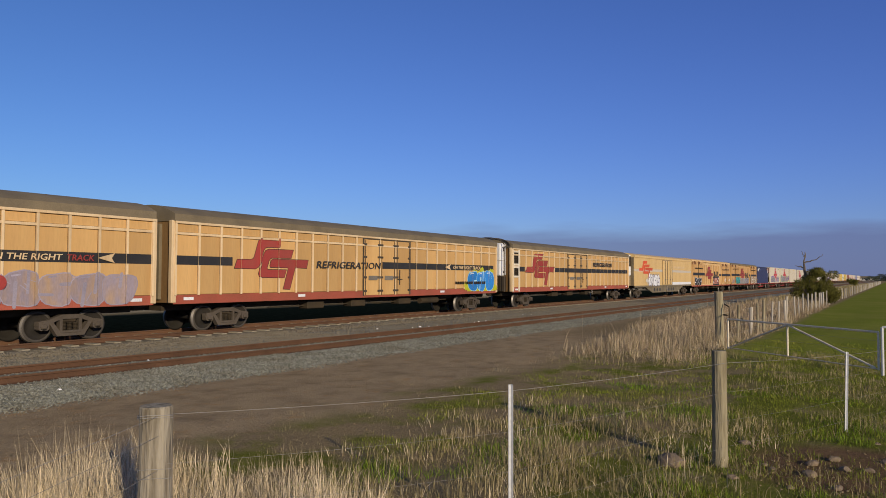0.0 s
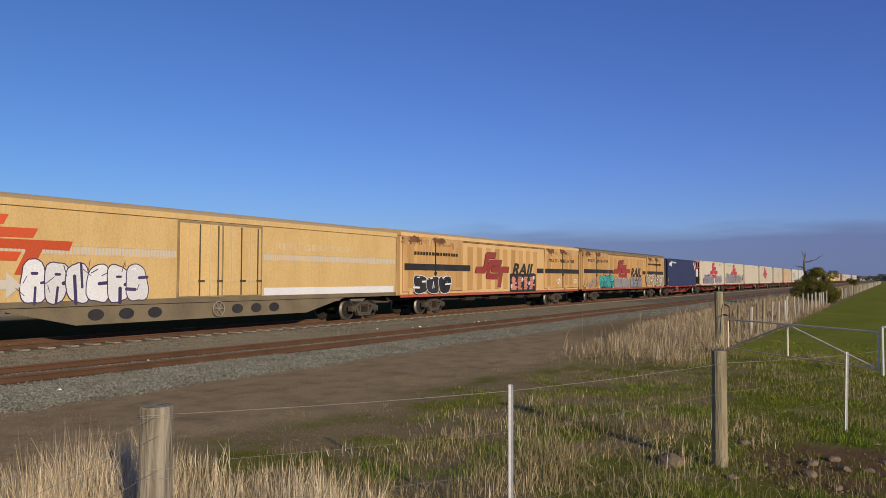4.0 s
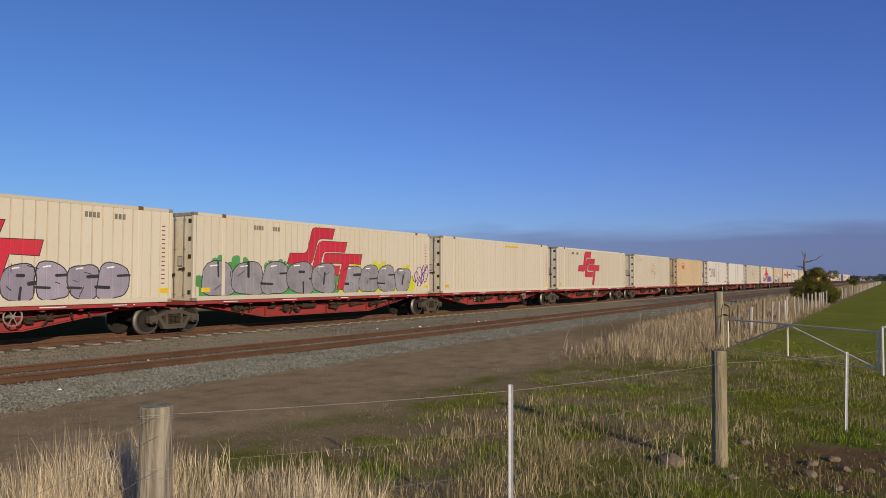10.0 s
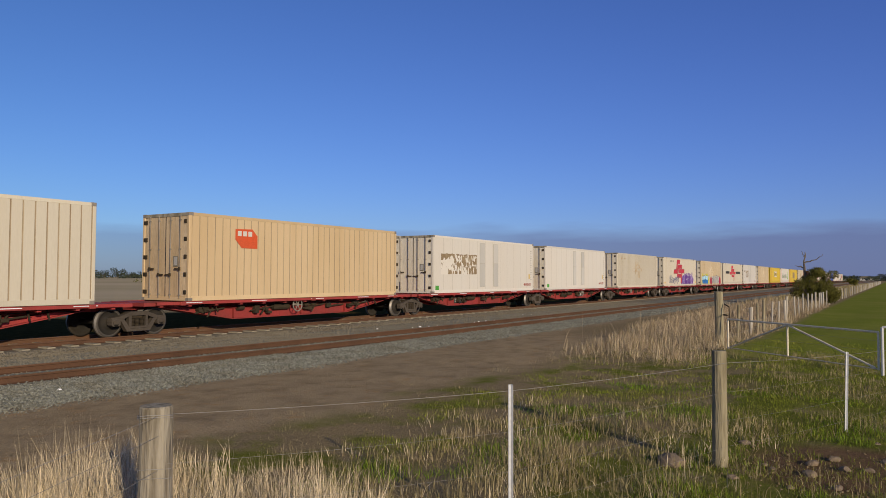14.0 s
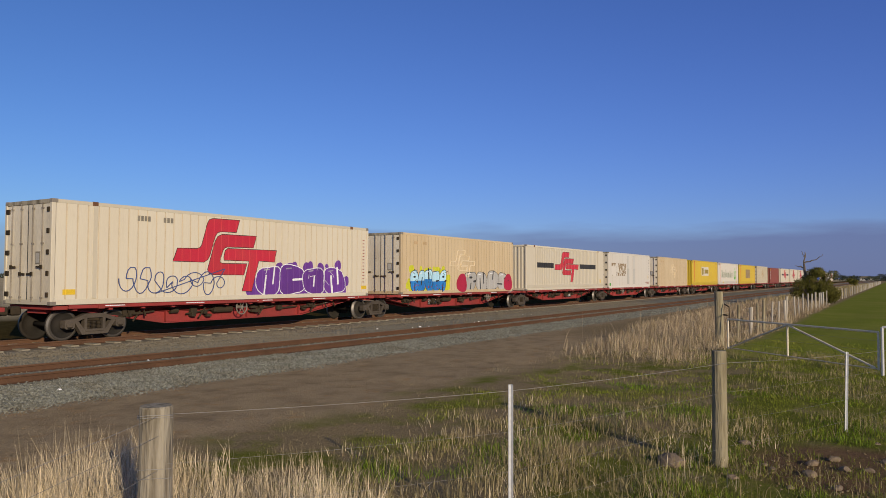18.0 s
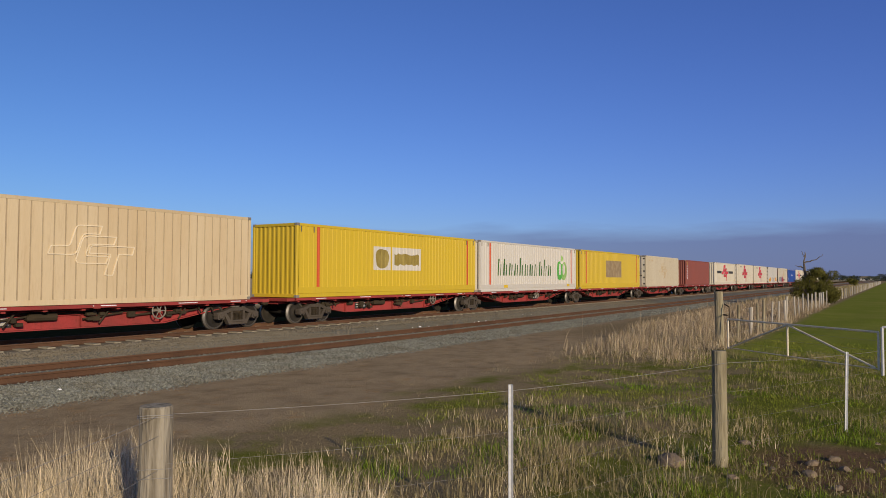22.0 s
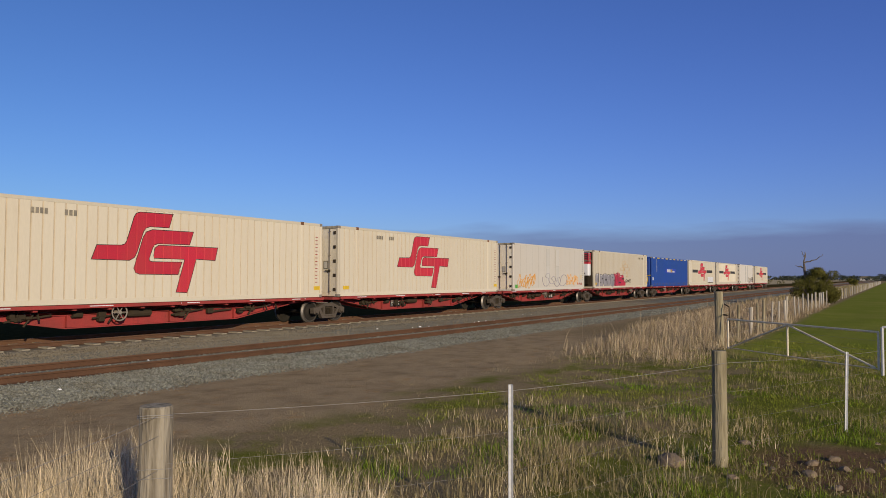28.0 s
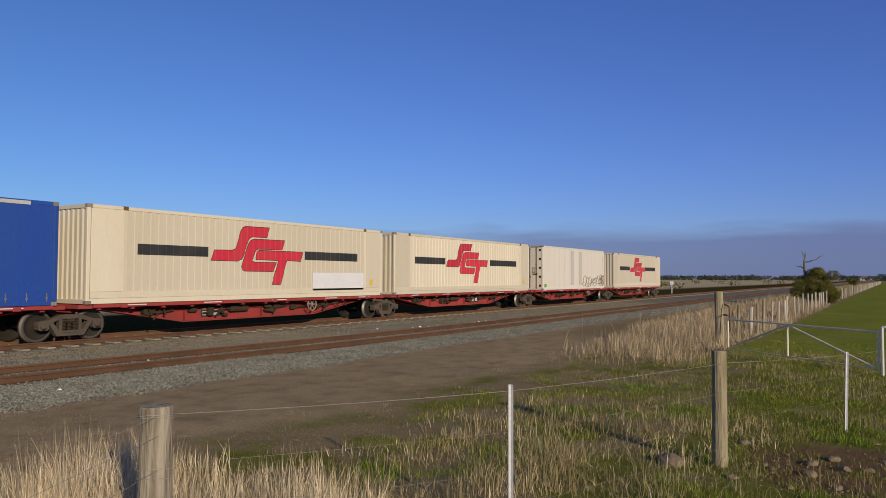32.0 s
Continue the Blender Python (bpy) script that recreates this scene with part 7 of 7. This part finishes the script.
blades("dry_grass", "dry", "short dead grass on the verge", 26000, (60, 300, 4.6, 10.5), lambda x, y: 0.8, 0.3, 0.7, 0.005, 24, 0.5)
blades("grass", "blade", "short green grass", 250000, (2, 14, -3.5, 7), green_low, 0.03, 0.12, 0.0020, 25, 1.6, 0.0)
blades("grass", "blade", "green grass tufts on the verge", 80000, (13, 26, 0, 8.2), lambda x, y: green_low(x, y - 0.12 * max(0, x - 14)) * 0.9, 0.04, 0.14, 0.0026, 26, 1.4)
blades("grass", "blade", "low paddock grass", 60000, (12, 40, -9, 4.2), lambda x, y: 0.9 - 0.6 * edge(x, 20, 34), 0.02, 0.07, 0.004, 27, 0.8)
blades("dry_grass", "dry", "thin dead stalks among green grass", 85000, (4.5, 22, -3, 5.4), lambda x, y: (0.75 - 0.35 * edge(y, 2.6, 3.2)) * edge(ns(x, y, 0.8, 12.0), -0.25, 0.3), 0.08, 0.40, 0.0017, 28, 1.5)
blades("dry_grass", "dry", "short trodden straw on the verge", 80000, (2.5, 20, 3.6, 8.6), lambda x, y: 0.8 * edge(8.3 - y - 0.5 * ns(x, y, 0.8), 0, 1.0) * edge(ns(x, y, 1.4, 40.0), -0.3, 0.3), 0.02, 0.12, 0.0014, 37, 1.2)


# ---- trees ----
def limb(g, a, b, r0, r1, rng, n=4, wob=0.08):
    a, b = Vector(a), Vector(b)
    p = a
    for i in range(1, n + 1):
        q = a.lerp(b, i / n) + Vector([rng.uniform(-wob, wob) for _ in range(3)]) * (0 if i == n else 1)
        g.rod(p, q, r0 + (r1 - r0) * (i - 1) / n, 7, r0 + (r1 - r0) * i / n)
        p = q


def leaf_cloud(V, F, c, r, n, size, rs):
    """Small leaf sprays scattered through a lumpy volume."""
    for _ in range(n):
        d = rs.normal(0, 1, 3)
        d /= np.linalg.norm(d) + 1e-9
        p = np.array(c) + d * np.array(r) * rs.uniform(0.35, 1.0) ** 0.5
        u = rs.normal(0, 1, 3)
        u /= np.linalg.norm(u)
        w = np.cross(u, d)
        w /= np.linalg.norm(w) + 1e-9
        s = size * rs.uniform(0.5, 1.3)
        k = len(V)
        V += [tuple(p - u * s), tuple(p + w * s * 0.45), tuple(p + u * s), tuple(p - w * s * 0.45)]
        F.append((k, k + 1, k + 2, k + 3))


def tree(name, label, x, y, clumps, size, leaf, seed, trunk_r=0.12, snag=None, foliage="foliage", category="tree"):
    t = thing(name, label, category, at=pose(x, y, 0))
    rng, rs = random.Random(seed), np.random.RandomState(seed)
    g = Geo()
    fork = Vector((0, 0, min(c[2] for c in clumps) * 0.7))
    limb(g, (0, 0, -0.2), fork, trunk_r, trunk_r * 0.8, rng, 3, trunk_r * 0.3)
    for cx, cy, cz, r in clumps:
        limb(g, fork, (cx, cy, cz), trunk_r * 0.55, trunk_r * 0.12, rng)
    part("trunk", g, "bark", t)
    V, F = [], []
    for cx, cy, cz, r in clumps:
        leaf_cloud(V, F, (cx, cy, cz), (r, r, r * 0.75), int(size * r * r), leaf, rs)
    me = bpy.data.meshes.new("crown")
    me.from_pydata(V, [], F)
    me.materials.append(M[foliage])
    part("crown", me, None, t)
    if snag:
        g = Geo()
        for a, b, r0, r1 in snag:
            limb(g, a, b, r0, r1, rng, 5, 0.09)
        part("dead_branch", g, "bark", t, "bare grey dead branch")
    return t


rng = random.Random(17)
# clumps by distance to the side, depth and height
bush = []
for k in range(34):
    q = rng.uniform(-1.15, 1.9)
    top_ = 2.0 + 0.55 * edge(q, -0.9, -0.1) - 1.0 * edge(q, 1.45, 1.95)
    z, d = rng.uniform(0.45, max(0.6, top_)), rng.uniform(-0.8, 0.8)
    bush.append((0.525 * q + 0.851 * d, -0.851 * q + 0.525 * d, z, rng.uniform(0.40, 0.62)))
tree("acacia_bush", "dense olive-green acacia with a dead snag, on the fence line", 64.0, 5.5, bush, 2600, 0.055, 3, 0.13,
     snag=(((0, 0.3, 0.8), (0.1, 0.45, 3.0), 0.12, 0.09), ((0.1, 0.45, 3.0), (0.1, 0.40, 4.15), 0.08, 0.03), ((0.1, 0.4, 3.3), (0.1, -0.4, 3.55), 0.06, 0.03),
           ((0.1, -0.4, 3.55), (0.1, -0.85, 3.95), 0.03, 0.015), ((0.1, 0.45, 2.9), (0.2, 1.1, 3.1), 0.05, 0.02), ((0.1, 0.4, 3.8), (0.1, 0.65, 4.2), 0.03, 0.015)))
tree("acacia_bush", "small round acacia bush beside the railway", 225.0, 8.9, [(rng.uniform(-1.2, 1.2), rng.uniform(-1.2, 1.2), rng.uniform(0.8, 1.8), 0.8) for _ in range(7)], 260, 0.2, 5, 0.1)

# tall dead weeds by the fence
blades("dead_weeds", "rock", "rusty dead dock weeds by the fence", 700, (31, 44, 4.9, 6.3), lambda x, y: 0.9 * edge(ns(x, y, 0.6, 30.0), -0.1, 0.2), 0.5, 0.95, 0.02, 31, 0.5)


def far_tree(x, y, h, w, seed, label="tall eucalyptus in a far shelter belt"):
    rng = random.Random(seed)
    cl = [(rng.uniform(-w, w) * 0.5, rng.uniform(-w, w) * 0.5, h * rng.uniform(0.45, 0.9), w * rng.uniform(0.22, 0.36)) for _ in range(8)]
    t = tree("eucalyptus_tree", label, x, y, cl, 700 / (w * w), w * 0.06, seed, h * 0.02, foliage="far_foliage")
    tagged(t, group="far shelter belt")


rng = random.Random(33)
# belt seen beyond the railway, from the far left gap to the bush
for k in range(46):
    f = k / 45
    az = radians(-30 + 38.5 * f)                       # to the right of the camera's axis: +
    a = _a - az
    if 0.80 < f < 0.86 or 0.30 < f < 0.36:
        continue
    dist = 620 + 60 * math.sin(k * 1.7)
    tall = rng.uniform(5, 8) if f < 0.72 else rng.uniform(11, 21)
    far_tree(dist * math.cos(a), dist * math.sin(a), tall, tall * rng.uniform(0.9, 1.3), 100 + k)
for k in range(16):
    az = radians(18.6 + 12.5 * k / 15)
    a = _a - az
    dist = 1150 + 30 * math.sin(k * 2.3)
    tall = rng.uniform(4, 7) if k not in (11, 12, 15) else 8
    far_tree(dist * math.cos(a), dist * math.sin(a), tall, tall * 1.6, 200 + k)
V, F = [], []
rs = np.random.RandomState(9)
for k in range(420):
    az = radians(rs.uniform(-33, 33))
    a = _a - az
    dist = rs.uniform(800, 1300)
    leaf_cloud(V, F, (dist * math.cos(a), dist * math.sin(a), 2.5), (9, 9, 3.2), 60, 1.3, rs)
stuff_mesh("far_woods", V, F, "far_foliage", "low far woods along the horizon", "woods")
V, F = [], []
for k in range(60):
    az = radians(rs.uniform(-30, 30))
    a = _a - az
    dist = rs.uniform(130, 420)
    x, y = dist * math.cos(a), dist * math.sin(a)
    if y < 34:
        continue
    leaf_cloud(V, F, (x, y, 0.6), (1.8, 1.8, 0.8), 50, 0.3, rs)
stuff_mesh("paddock_shrubs", V, F, "foliage", "scattered low green shrubs on the dry plain", "shrubs")


def homestead(x, y):
    hs = thing("farmhouse", "far pale grey farmhouse with low dark roof", "house", at=pose(x, y, 0, 0, 0, 20))
    wall = part("wall", Geo().box(-4.5, 4.5, -8, 8, 0, 2.9), "grey_patch", hs)
    part("roof", Geo().add([(-5.2, -8.7, 2.85), (5.2, -8.7, 2.85), (5.2, 8.7, 2.85), (-5.2, 8.7, 2.85), (0, -5, 5.2), (0, 5, 5.2)],
                           [(0, 1, 4), (1, 2, 5, 4), (2, 3, 5), (3, 0, 4, 5), (3, 2, 1, 0)]), "roof", hs)
    for k in range(4):
        w = part("window", Geo().box(-4.56, -4.5, -6.5 + k * 3.6, -5.2 + k * 3.6, 0.9, 2.2), "black", wall)
        part("window_sill", Geo().box(-4.62, -4.5, -6.6 + k * 3.6, -5.1 + k * 3.6, 0.82, 0.9), "pure_white", w)


homestead(1000, 27.5)
mk = thing("trackside_marker", "small white trackside marker on a post", "marker", at=pose(99.2, 25.2, 0))
part("post", Geo().rod((0, 0, -0.2), (0, 0, 1.5), 0.05, 8), "pure_white", mk)
part("plate", Geo().box(-0.03, 0.0, -0.22, 0.22, 1.2, 1.65, 0.01), "pure_white", mk)

# ---- sleepers: those passed nearest are pieces of their own ----
SLEEPER = Geo().plate([(-0.13, -0.16), (-0.11, 0.0), (0.11, 0.0), (0.13, -0.16)][::-1], -1.25, 1.25).mesh("sleeper", M["concrete"])
for base, yc, ztop, off in ((track_far, YC, 0.085, lambda x: 0.0), (track_near, YN, 0.042, siding)):
    for k in range(110):
        x = 2.0 + 0.685 * k
        part("sleeper", SLEEPER, None, base, "", pose(x, yc + off(x), ztop, 0, 0, 0.6 * math.sin(k * 5.1)))
    g = Geo()
    for k in list(range(-840, 0)) + list(range(110, 700)):
        x = 2.0 + 0.685 * k
        g.plate([(x - 0.13, ztop - 0.16), (x - 0.11, ztop), (x + 0.11, ztop), (x + 0.13, ztop - 0.16)][::-1], yc + off(x) - 1.25, yc + off(x) + 1.25)
    rest = part("far_sleepers", g, "concrete", base)
    rest["kind"] = "stuff"

# pale rubbish lying between the tracks
rng = random.Random(71)
for x, y in ((22.5, 16.8), (24.0, 16.2), (24.4, 16.1), (24.9, 16.0), (25.6, 16.05), (28.4, 15.85), (28.7, 15.8), (29.2, 15.7), (30.1, 15.75), (35.6, 16.9), (36.2, 16.7), (11.1, 15.0), (7.4, 12.4)):
    w = rng.uniform(0.025, 0.07) * (0.5 if x < 12 else 1)
    g = Geo().plate([(-w, 0.0), (-w * 0.8, w * 0.6), (w * 0.3, w * 0.8), (w, w * 0.3), (w * 0.9, 0.0)][::-1], -w * 0.4, w * 0.4)
    ob = part("litter_scrap", g, "pure_white", None, "", pose(x, y, 0.07, 0, 0, rng.uniform(0, 180)))
    tagged(ob, "small crumpled white scrap on the ballast", "litter", "scraps between the tracks")


# ---- movement ----
# seconds and metres that the train has come
RUN = ((0, 0.0), (1, 14.6), (2, 29.25), (3, 44.15), (6, 87.48), (7, 102.95), (8, 118.19), (9, 134.07), (10, 149.22), (11, 165.36), (12, 181.22), (13, 197.77), (14, 213.75), (17, 260.67), (18, 277.31), (19, 294.29), (20, 310.83), (21, 327.17), (22, 343.5), (23, 360.47), (24, 378.08), (25, 395.87), (28, 451.45), (29, 469.59), (30, 487.78), (31, 506.45), (32, 524.96))


def motions():
    for ob, middle, z in TRAIN:
        walk(ob, [(t, pose(middle - s, YC, RAIL + z)) for t, s in RUN])
    # wheels roll with the train; all leading (and all trailing) wheelsets turn alike
    ts, ss = [r[0] for r in RUN], [r[1] for r in RUN]
    for side, sets in WHEELSETS.items():
        rows = []
        for k in range(32 * FPS + 1):
            turn = -math.degrees(float(np.interp(k / FPS, ts, ss)) / 0.44) % 360
            rows.append((k / FPS, pose(side * 0.80, 0, 0.44, 0, turn, 0)))
        walk(sets[0], rows)
        keys = sets[0].animation_data
        for ob in sets[1:]:
            ob.rotation_mode = "QUATERNION"
            ob.animation_data_create()
            ob.animation_data.action = keys.action
            ob.animation_data.action_slot = keys.action_slot


motions()
